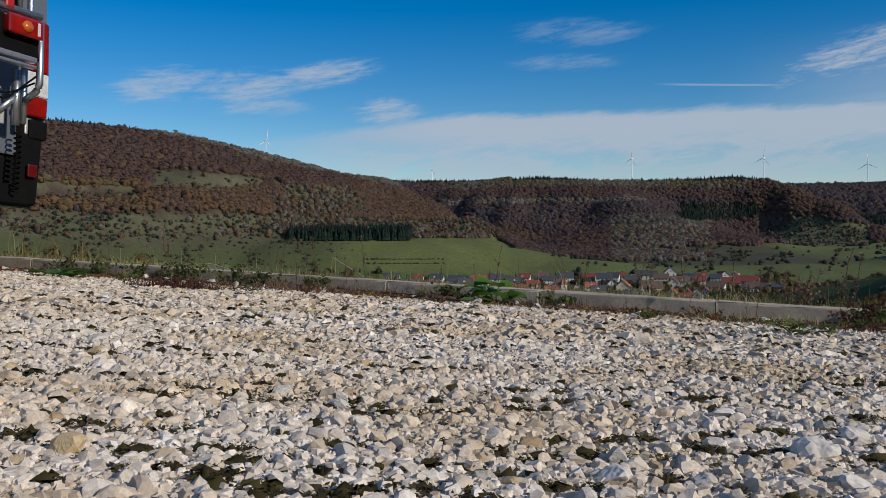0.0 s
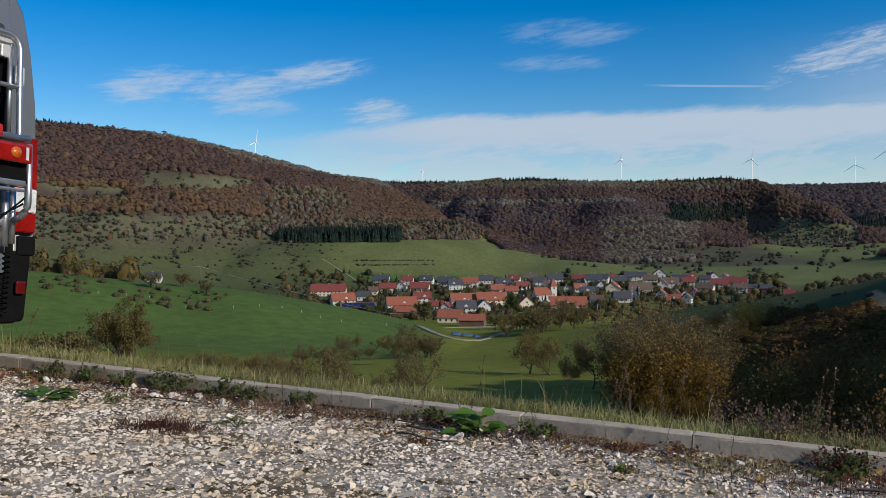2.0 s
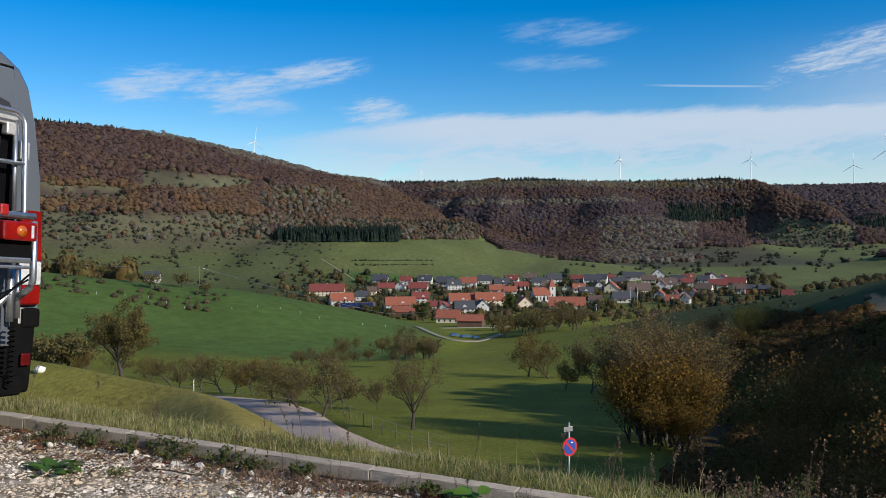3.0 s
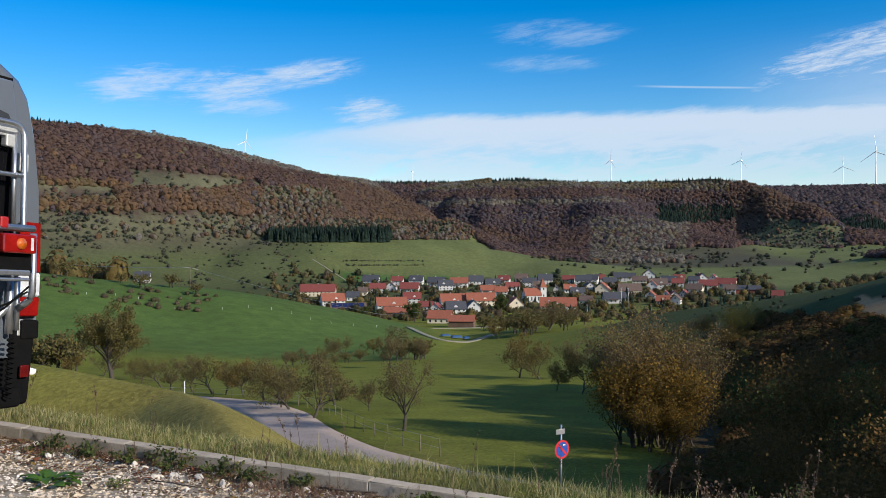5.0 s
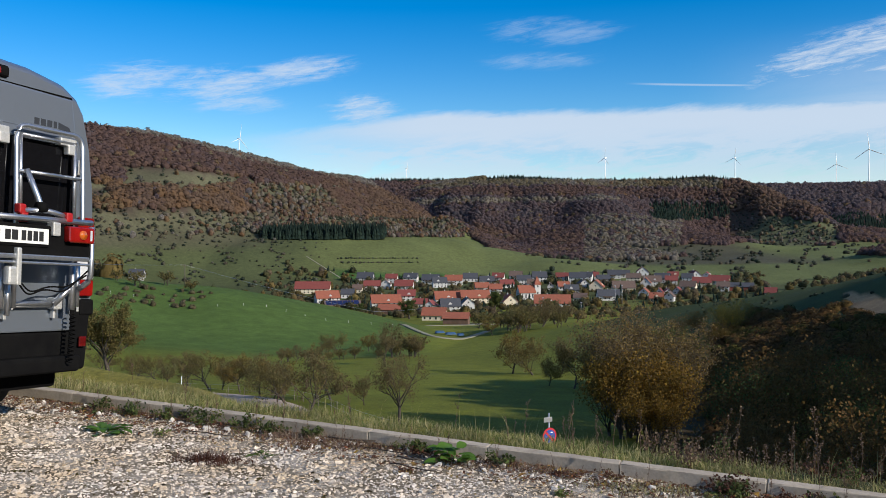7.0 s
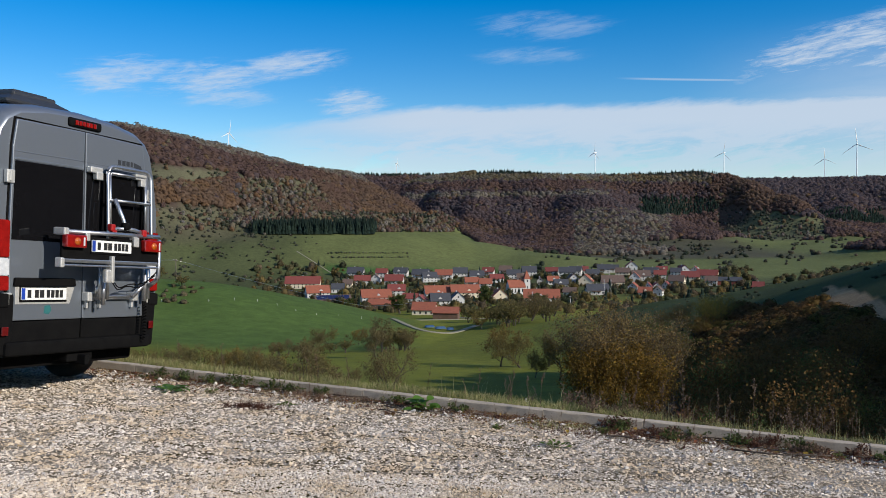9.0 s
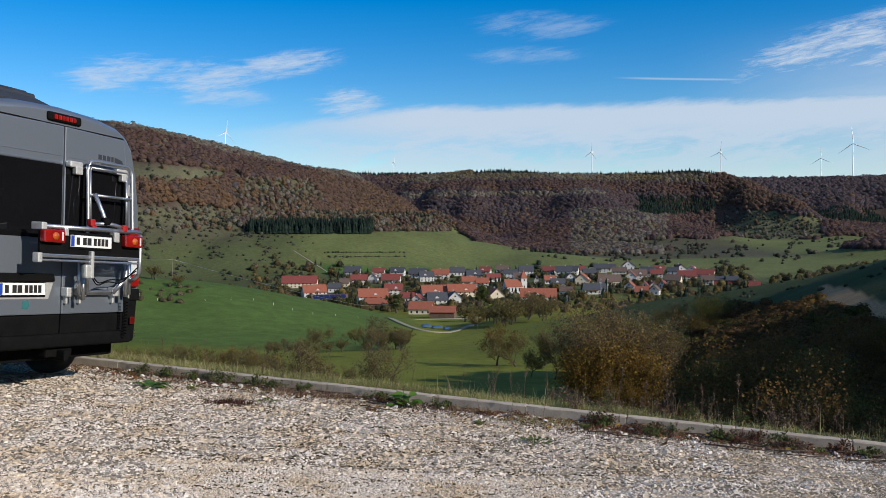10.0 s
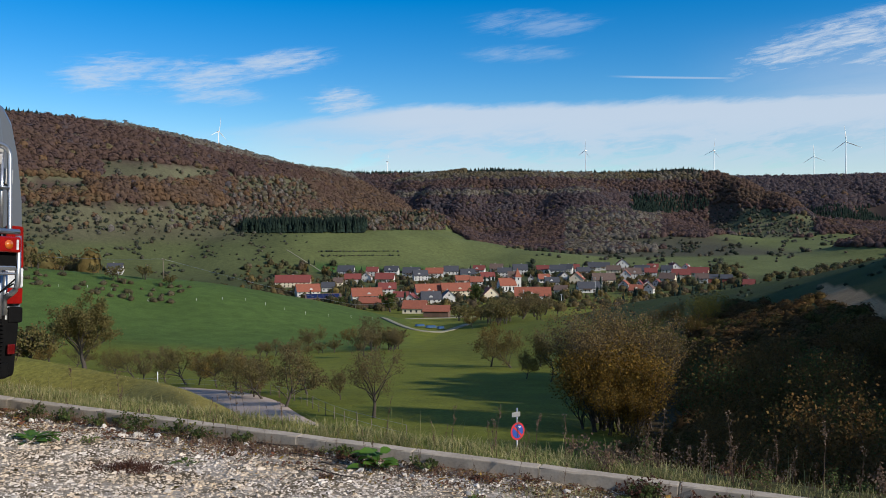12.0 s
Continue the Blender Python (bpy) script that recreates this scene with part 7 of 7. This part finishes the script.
# ---------------------------------------------------------------- grass, weeds and litter
M_DRY = leafy("dry_grass", [(0.37, 0.32, 0.16), (0.27, 0.25, 0.105), (0.44, 0.38, 0.20), (0.20, 0.21, 0.075), (0.31, 0.28, 0.125)])
M_GRASS = leafy("green_grass", [(0.12, 0.16, 0.045), (0.17, 0.20, 0.065), (0.085, 0.13, 0.035), (0.22, 0.22, 0.08)])
M_STALK = leafy("brown_stalks", [(0.16, 0.105, 0.075), (0.21, 0.145, 0.10), (0.13, 0.082, 0.06), (0.27, 0.20, 0.13)])
M_LITTER = leafy("fallen_leaves", [(0.17, 0.07, 0.04), (0.12, 0.065, 0.045), (0.20, 0.10, 0.06), (0.09, 0.06, 0.045), (0.24, 0.17, 0.05), (0.14, 0.05, 0.035), (0.10, 0.08, 0.06)])
M_FALLEN = leafy("large_fallen_leaves", [(0.28, 0.10, 0.05), (0.20, 0.085, 0.05), (0.40, 0.28, 0.05), (0.24, 0.12, 0.07)])
M_MOSS = leafy("moss", [(0.075, 0.06, 0.02), (0.10, 0.085, 0.03), (0.055, 0.042, 0.018), (0.09, 0.068, 0.035)])
M_BROADLEAF = leafy("weed_leaf", [(0.075, 0.16, 0.025), (0.10, 0.20, 0.03), (0.055, 0.12, 0.02)], 0.5)
M_REDWEED = leafy("dry_red_weed", [(0.10, 0.045, 0.03), (0.075, 0.035, 0.025), (0.14, 0.06, 0.035)])


def blades(X, Y, Z, H, rnd, width=0.006, bend=0.5):
    """Bent grass blades, three corners wide at the foot and pointed."""
    n = len(X)
    a, b = rnd.uniform(0, 6.283, n), rnd.uniform(0, 6.283, n)
    lean = np.abs(rnd.normal(0, bend, n)) * H
    w = width * rnd.uniform(0.6, 1.4, n)
    ux, uy = np.cos(a) * w, np.sin(a) * w
    lx, ly = np.cos(b) * lean, np.sin(b) * lean
    V = np.stack([np.stack([X - ux, Y - uy, Z], 1), np.stack([X + ux, Y + uy, Z], 1),
                  np.stack([X + ux * 0.7 + lx * 0.35, Y + uy * 0.7 + ly * 0.35, Z + H * 0.6], 1), np.stack([X - ux * 0.7 + lx * 0.35, Y - uy * 0.7 + ly * 0.35, Z + H * 0.6], 1),
                  np.stack([X + lx, Y + ly, Z + H * (1 - 0.25 * (lean / H) ** 2)], 1)], 1)
    i = (np.arange(n) * 5)[:, None]
    Q = i + np.array([0, 1, 2, 3])[None]
    T = i + np.array([3, 2, 4])[None]
    return V.reshape(-1, 3), T, Q


def grass_object(name, X, Y, H, mat, label, seed, width=0.006, bend=0.5, sink=0.02):
    rnd = np.random.RandomState(seed)
    V, T, Q = blades(X, Y, land(X, Y) - sink, H, rnd, width, bend)
    me = mixed_soup(V, T, Q, name)
    me.materials.append(mat)
    return tagged(new(name, me), label, "grass", kind="stuff")


def build_verge():
    rnd = np.random.RandomState(51)
    n = 95000
    x = rnd.uniform(-9, 10, n)
    d = 0.12 + np.abs(rnd.normal(0, 0.8, n))
    y = kerb_y(x) + d
    clump = wavy(x, y, 0.8, 61)
    k = rnd.uniform(0, 1, n) < (0.35 + 0.4 * (clump > 0)) * (1 - 0.75 * sstep(1.2, 3.2, x) * sstep(0.3, 0.7, d)) * (1 - 0.6 * sstep(1.2, 3.2, x))
    x, y, clump = x[k], y[k], clump[k]
    dry = rnd.uniform(0, 1, len(x)) < np.where(x > 1.8, 0.8, 0.6)
    H = rnd.uniform(0.025, 0.10, len(x)) * (1 + 0.5 * np.clip(clump, 0, 1))
    grass_object("dry_grass", x[dry], y[dry], H[dry] * 1.25, M_DRY, "straw-coloured dry grass along the kerb", 1, 0.0026, 0.9)
    grass_object("verge_grass", x[~dry], y[~dry], H[~dry], M_GRASS, "short green grass along the kerb", 2, 0.0034, 1.0)
    # the bank's rougher grass further down
    n = 26000
    x = rnd.uniform(-26, 14, n)
    y = rnd.uniform(7, 40, n)
    k = (y > kerb_y(x) + 1.6) & (x < 3 + 0.1 * y)
    x, y = x[k], y[k]
    grass_object("bank_grass", x, y, rnd.uniform(0.03, 0.11, len(x)), M_DRY, "yellowed rough grass on the bank", 3, 0.005, 0.8)
    # tall thin grass stems
    n = 260
    x = rnd.uniform(-8, 9, n)
    y = kerb_y(x) + 0.15 + np.abs(rnd.normal(0.3, 0.5, n))
    grass_object("grass_stems", x, y, rnd.uniform(0.14, 0.34, n), M_DRY, "tall thin dry grass stems on the verge", 4, 0.0018, 0.25)


def stalk_mesh(seed, height):
    """A dry weed: a wiry stem, side twigs and small seed heads."""
    rnd = np.random.RandomState(seed)
    pieces, heads = [], []
    pts = [np.array((0, 0, -0.03))]
    d = np.array((rnd.normal(0, 0.08), rnd.normal(0, 0.08), 1.0))
    for i in range(6):
        d = d + rnd.normal(0, 0.07, 3) * (1, 1, 0)
        pts.append(pts[-1] + d / np.linalg.norm(d) * height / 6)
    pieces.append(tube_arrays(pts, np.linspace(0.0035, 0.0015, 7), 4))
    for i in range(9):
        k = rnd.randint(2, 6)
        p = pts[k] + (pts[k + 1] - pts[k]) * rnd.uniform(0, 1)
        a = rnd.uniform(0, 6.28)
        e = p + np.array((math.cos(a) * 0.35, math.sin(a) * 0.35, 0.9)) * height * rnd.uniform(0.06, 0.16)
        pieces.append(tube_arrays([p, (p + e) / 2 + (0, 0, -0.004), e], [0.0018, 0.0014, 0.001], 3))
        heads.append(e)
        heads.append(p + (e - p) * 0.6)
    heads.append(pts[-1])
    q = quads_at(np.repeat(np.array(heads), 3, 0) + rnd.normal(0, 0.006, (3 * len(heads), 3)), 0.008, rnd)
    V, F = join_arrays(pieces + [q])
    return soup(V, F, "stalk")


def build_stalks():
    rnd = random.Random(21)
    kinds = []
    for s in range(6):
        me = stalk_mesh(200 + s, 0.5)
        me.materials.append(M_STALK)
        kinds.append(me)
    spots = []
    for i in range(14):                      # many to the right, where the verge runs wild
        x = 1.2 + 5.0 * rnd.random() ** 0.8
        spots.append((x, float(kerb_y(x)) + 0.15 + abs(rnd.gauss(0.3, 0.5)), rnd.uniform(0.5, 1.15)))
    for i in range(56):                      # a reddish stand beyond the verge, round the sign
        x = rnd.choice((1.3, 2.9, 3.2, 4.2, 4.6, 5.6)) + rnd.gauss(0, 0.22)
        spots.append((x, float(kerb_y(x)) + 0.4 + 1.7 * rnd.random(), rnd.uniform(0.2, 0.5) + 0.4 * (x > 2.4) * (rnd.random() < 0.2)))
    for i in range(26):
        x = rnd.uniform(-4.5, 1.5)
        spots.append((x, float(kerb_y(x)) + 0.14 + abs(rnd.gauss(0.1, 0.5)), rnd.uniform(0.35, 0.75)))
    for i in range(38):                      # on the lot side of the kerb
        x = rnd.uniform(-3.2, 4.5)
        spots.append((x, float(kerb_y(x)) - 0.03 - abs(rnd.gauss(0.0, 0.12)), rnd.uniform(0.22, 0.5)))
    for x, y, s in spots:
        z = float(land(x, y)) if y > kerb_y(x) else float(lot_z(x, y))
        ob = tagged(new("dry_weed", rnd.choice(kinds)), "thin dry brown weed stalk with seed heads", "weed", "dry weeds by the kerb")
        ob.matrix_world = Matrix.Translation((x, y, z)) @ Euler((0, 0, rnd.uniform(0, 6.28))).to_matrix().to_4x4() @ Matrix.Scale(s * 1.1, 4)


def leaf_plant(name, x, y, radius, count, leaf, height, mat, label, seed):
    """A rosette of broad leaves on short stems; each leaf is a part."""
    rnd = random.Random(seed)
    flat = min(1.0, height / 0.1)
    ob = tagged(new(name), label, "plant")
    for i in range(count):
        a, rr = rnd.uniform(0, 6.28), radius * rnd.uniform(0.15, 1.0)
        L, W = leaf * rnd.uniform(0.6, 1.15), leaf * rnd.uniform(0.4, 0.62)
        rows = []
        for t, w, lift in ((0, 0.25, 0), (0.25, 0.95, 0.06), (0.55, 1.0, 0.10), (0.82, 0.62, 0.06), (1.0, 0.05, -0.03)):
            for s, up in ((-1, 0.10), (0, 0.0), (1, 0.10)):
                rows.append((t * L - L * 0.3, s * w * W * 0.5, lift * L + up * W * abs(s) + rnd.uniform(-0.02, 0.02) * L))
        F = [(3 * k + j, 3 * k + j + 1, 3 * k + 4 + j, 3 * k + 3 + j) for k in range(4) for j in range(2)]
        me = mesh_from(rows, F, "leaf", True)
        lf = part("leaf", me, mat, ob)
        h = height * rnd.uniform(0.1, 1.0) * (1 - 0.5 * rr / radius)
        lf.matrix_local = Matrix.Translation((rr * math.cos(a), rr * math.sin(a), h)) @ Euler((rnd.uniform(-0.5, 0.5) * flat, rnd.uniform(-0.6, 0.25) * flat, a + rnd.uniform(-0.6, 0.6))).to_matrix().to_4x4()
        if i % 3 == 0:
            part("stem", tube([(0, 0, -0.02), (rr * math.cos(a) * 0.6, rr * math.sin(a) * 0.6, h * 0.7), (rr * math.cos(a), rr * math.sin(a), h)], 0.003, 4), mat, ob)
    z = float(lot_z(x, y))
    ob.matrix_world = Matrix.Translation((x, y, z))
    return ob


def tuft(name, x, y, rx, ry, count, hmin, hmax, mat, label, category, seed, width=0.004, bend=0.8):
    rnd = np.random.RandomState(seed)
    X, Y = x + rnd.normal(0, rx, count), y + rnd.normal(0, ry, count)
    tall = 0.4 + 0.6 * np.clip(0.5 + wavy(X, Y, 0.3, seed), 0, 1)
    V, T, Q = blades(X, Y, lot_z(X, Y), rnd.uniform(hmin, hmax, count) * tall, rnd, width * 0.6, bend * 1.6)
    me = mixed_soup(V, T, Q, name)
    me.materials.append(mat)
    return tagged(new(name, me), label, category, kind="stuff")


def flat_leaves(X, Y, Z, size, rnd):
    """Fallen leaves lying nearly flat."""
    n = len(X)
    a = rnd.uniform(0, 6.283, n)
    s = size * rnd.uniform(0.5, 1.3, n)
    ux, uy = np.cos(a) * s, np.sin(a) * s
    k = 0.55
    t = rnd.normal(0, 0.35, (n, 4)) * s[:, None]
    V = np.stack([np.stack([X - ux, Y - uy, Z + t[:, 0]], 1), np.stack([X + uy * k, Y - ux * k, Z + t[:, 1]], 1), np.stack([X + ux, Y + uy, Z + t[:, 2]], 1), np.stack([X - uy * k, Y + ux * k, Z + t[:, 3]], 1)], 1)
    return V.reshape(-1, 3), np.arange(4 * n).reshape(n, 4)


def build_litter():
    rnd = np.random.RandomState(88)
    n = 22000
    x = rnd.uniform(-5.5, 6.5, n)
    d = np.abs(rnd.normal(0, 0.42, n)) + 0.02
    y = kerb_y(x) - d
    k = wavy(x, y, 0.5, 71) + 0.5 - d > rnd.uniform(-0.6, 0.9, n)
    x, y = x[k], y[k]
    V, F = flat_leaves(x, y, lot_z(x, y) + 0.016, 0.014, rnd)
    me = soup(V, F, "litter")
    me.materials.append(M_LITTER)
    tagged(new("leaf_litter", me), "reddish-brown fallen leaves gathered along the kerb", "leaves", kind="stuff")
    # moss and low weeds among the stones
    n = 190000
    y = np.concatenate([1.05 + 1.8 * rnd.uniform(0, 1, n), rnd.uniform(2.8, 8.0, 60000)])
    n = len(y)
    x = np.where(y < 2.85, rnd.uniform(-1, 1, n) * (0.25 + 0.62 * (y - 0.75)) - 0.1, rnd.uniform(-5, 5.5, n))
    k = under_kerb(x, y) & (moss(np.where(y < 2.8, x, x * 0.5), y) > np.where(y < 2.8, 0.52, 0.38)) & (np.abs(x) < 0.4 + 0.7 * y)
    x, y = x[k], y[k]
    V, F = flat_leaves(x, y, lot_z(x, y) + rnd.uniform(0.001, 0.0055, len(x)), np.where(y < 2.85, 0.0026, 0.008), rnd)
    me = soup(V, F, "moss")
    me.materials.append(M_MOSS)
    tagged(new("moss_patches", me), "brown-green moss in patches between the stones", "moss", kind="stuff")
    # single larger leaves, rust and yellow
    n = 150
    x = rnd.uniform(-3.6, 4.6, n)
    y = kerb_y(x) - np.abs(rnd.normal(0.1, 0.35, n)) - 0.04
    V, F = flat_leaves(x, y, lot_z(x, y) + 0.022, 0.03, rnd)
    me = soup(V, F, "litter")
    me.materials.append(M_FALLEN)
    tagged(new("fallen_leaves", me), "larger rust and yellow leaves scattered on gravel", "leaves", kind="stuff")
    # brown twigs lying near the kerb
    prnd = random.Random(31)
    for i in range(26):
        x = prnd.choice((prnd.uniform(1.6, 4.4), prnd.uniform(1.6, 4.4), prnd.uniform(-2.6, 1.5)))
        y = float(kerb_y(x)) - prnd.uniform(0.08, 0.75)
        L, a = prnd.uniform(0.15, 0.6), prnd.uniform(-0.6, 0.4)
        P = [(x + math.cos(a) * L * t + prnd.uniform(-0.01, 0.01), y + math.sin(a) * L * t + prnd.uniform(-0.01, 0.01)) for t in np.linspace(0, 1, 6)]
        pts = [(px, py, float(lot_z(px, py)) + 0.022 + prnd.uniform(0, 0.012)) for px, py in P]
        tagged(part("twig", tube(pts, prnd.uniform(0.003, 0.008), 5), M_BARK), "thin brown twig lying on gravel", "twig", "twigs")


def build_weeds():
    leaf_plant("burdock", 0.02, 5.80, 0.17, 22, 0.13, 0.16, M_BROADLEAF, "broad-leaved green burdock at the foot of the kerb", 1)
    leaf_plant("dock_plant", -2.71, 6.08, 0.17, 20, 0.13, 0.04, M_BROADLEAF, "flat green rosette of leaves on gravel", 2)
    leaf_plant("nettle", 1.16, 4.22, 0.13, 26, 0.055, 0.07, M_GRASS, "small dark green weed on gravel", 3)
    leaf_plant("nettle", -1.35, 5.62, 0.11, 16, 0.05, 0.03, M_GRASS, "small grey-green weed on gravel", 6)
    tuft("dry_tuft", -1.66, 5.36, 0.13, 0.07, 700, 0.02, 0.10, M_REDWEED, "flattened reddish-brown dead weed on gravel", "weed", 10)
    tuft("dry_tuft", -0.75, 6.1, 0.35, 0.08, 500, 0.03, 0.12, M_STALK, "dead brown grass at the kerb's foot", "weed", 11)
    tuft("dry_tuft", 0.55, 5.68, 0.3, 0.07, 420, 0.03, 0.11, M_STALK, "dead brown grass at the kerb's foot", "weed", 12)
    tuft("dry_tuft", 1.35, 5.25, 0.25, 0.1, 360, 0.03, 0.10, M_DRY, "pale dry grass tuft at the kerb's foot", "weed", 13)
    tuft("dry_tuft", 2.2, 4.95, 0.5, 0.14, 900, 0.02, 0.09, M_REDWEED, "matted red-brown dead weeds below the kerb", "weed", 14)
    tuft("dry_tuft", -2.9, 7.0, 0.4, 0.08, 500, 0.03, 0.13, M_STALK, "dead brown weeds at the kerb's foot", "weed", 15)
    tuft("dry_tuft", -1.2, 6.35, 0.3, 0.07, 500, 0.03, 0.13, M_STALK, "dead brown weeds at the kerb's foot", "weed", 16)
    tuft("dry_tuft", 3.9, 4.5, 0.4, 0.1, 600, 0.02, 0.09, M_REDWEED, "matted red-brown dead weeds below the kerb", "weed", 17)


def leafy_weed(x, y, radius, height, count, leaf, mat, label, seed):
    """A bushy weed: crooked stems with many small leaves."""
    rnd = np.random.RandomState(seed)
    ob = tagged(new("leafy_weed"), label, "weed", "weeds at the kerb's foot")
    at = []
    for i in range(9):
        a, rr = rnd.uniform(0, 6.283), radius * rnd.uniform(0.2, 1.0)
        h = height * rnd.uniform(0.5, 1.0) * (1 - 0.4 * rr / radius)
        P = np.array([(0.2 * rr * math.cos(a), 0.2 * rr * math.sin(a), -0.01), (0.6 * rr * math.cos(a), 0.6 * rr * math.sin(a), h * 0.55), (rr * math.cos(a), rr * math.sin(a), h)])
        V, F = tube_arrays(P, [0.0028, 0.002, 0.0012], 4)
        part("stem", soup(V, F, "stem", True), M_STALK, ob)
        t = rnd.uniform(0.25, 1.0, count // 9)[:, None]
        at.append(np.where(t < 0.5, P[0] + (P[1] - P[0]) * 2 * t, P[1] + (P[2] - P[1]) * (2 * t - 1)) + rnd.normal(0, leaf * 0.9, (count // 9, 3)) * (1, 1, 0.6))
    C = np.concatenate(at)
    C[:, 2] = np.maximum(C[:, 2], 0.006)
    V, F = quads_at(C, leaf * 0.62, rnd)
    part("leaves", soup(V, F, "leaves"), mat, ob)
    ob.matrix_world = Matrix.Translation((x, y, float(land(x, y)) if y > kerb_y(x) else float(lot_z(x, y))))
    return ob


def build_kerb_weeds():
    """Bushy weeds and seedlings along the kerb's foot."""
    rnd = random.Random(44)
    for i, (x, d, r, h) in enumerate(((-2.75, 0.12, 0.2, 0.16), (-2.4, 0.1, 0.24, 0.2), (-2.05, 0.14, 0.22, 0.2), (-1.72, 0.1, 0.2, 0.18), (-1.45, 0.16, 0.15, 0.12), (-1.1, 0.08, 0.14, 0.14), (-3.1, 0.14, 0.18, 0.14),
                                      (1.9, 0.16, 0.2, 0.12), (2.5, 0.2, 0.24, 0.14), (2.95, 0.15, 0.22, 0.15), (3.4, 0.2, 0.2, 0.12), (0.35, 0.14, 0.16, 0.12), (-0.25, 0.1, 0.14, 0.12), (4.1, 0.2, 0.22, 0.12))):
        leafy_weed(x, float(kerb_y(x)) - d, r, h, 260, 0.02, rnd.choice((M_WEED, M_WEED, M_LEAF_GREEN)), "bushy green weed against the kerb", 400 + i)
    for i in range(18):
        x = rnd.uniform(1.7, 3.9)
        leafy_weed(x, float(kerb_y(x)) - 0.08 - abs(rnd.gauss(0.05, 0.2)), rnd.uniform(0.12, 0.24), rnd.uniform(0.08, 0.2), 200, 0.017, rnd.choice((M_REDWEED, M_STALK, M_STALK, M_WEED)), "dead brown weed matted below the kerb", 480 + i)
    for i in range(26):
        x = rnd.uniform(-3.4, 4.4)
        leafy_weed(x, float(kerb_y(x)) - 0.06 - abs(rnd.gauss(0.05, 0.3)), rnd.uniform(0.05, 0.13), rnd.uniform(0.03, 0.09), 108, 0.014, rnd.choice((M_WEED, M_REDWEED, M_LITTER, M_GRASS)), "low weed on gravel by the kerb", 440 + i)
    for i in range(34):                       # dead stand behind the kerb where the verge runs wild
        x = 1.6 + 5.4 * rnd.random()
        leafy_weed(x, float(kerb_y(x)) + 0.3 + 1.5 * rnd.random(), rnd.uniform(0.14, 0.34), rnd.uniform(0.16, 0.42), 180, 0.017, rnd.choice((M_STALK, M_STALK, M_LITTER, M_WEED)), "brown withered weeds in the verge's grass", 520 + i)


M_WEED = leafy("weed_green", [(0.06, 0.09, 0.03), (0.09, 0.12, 0.035), (0.05, 0.07, 0.025), (0.12, 0.12, 0.04)])
build_verge()
build_stalks()
build_kerb_weeds()
build_weeds()
build_litter()
build_stones()
build_big_stones()
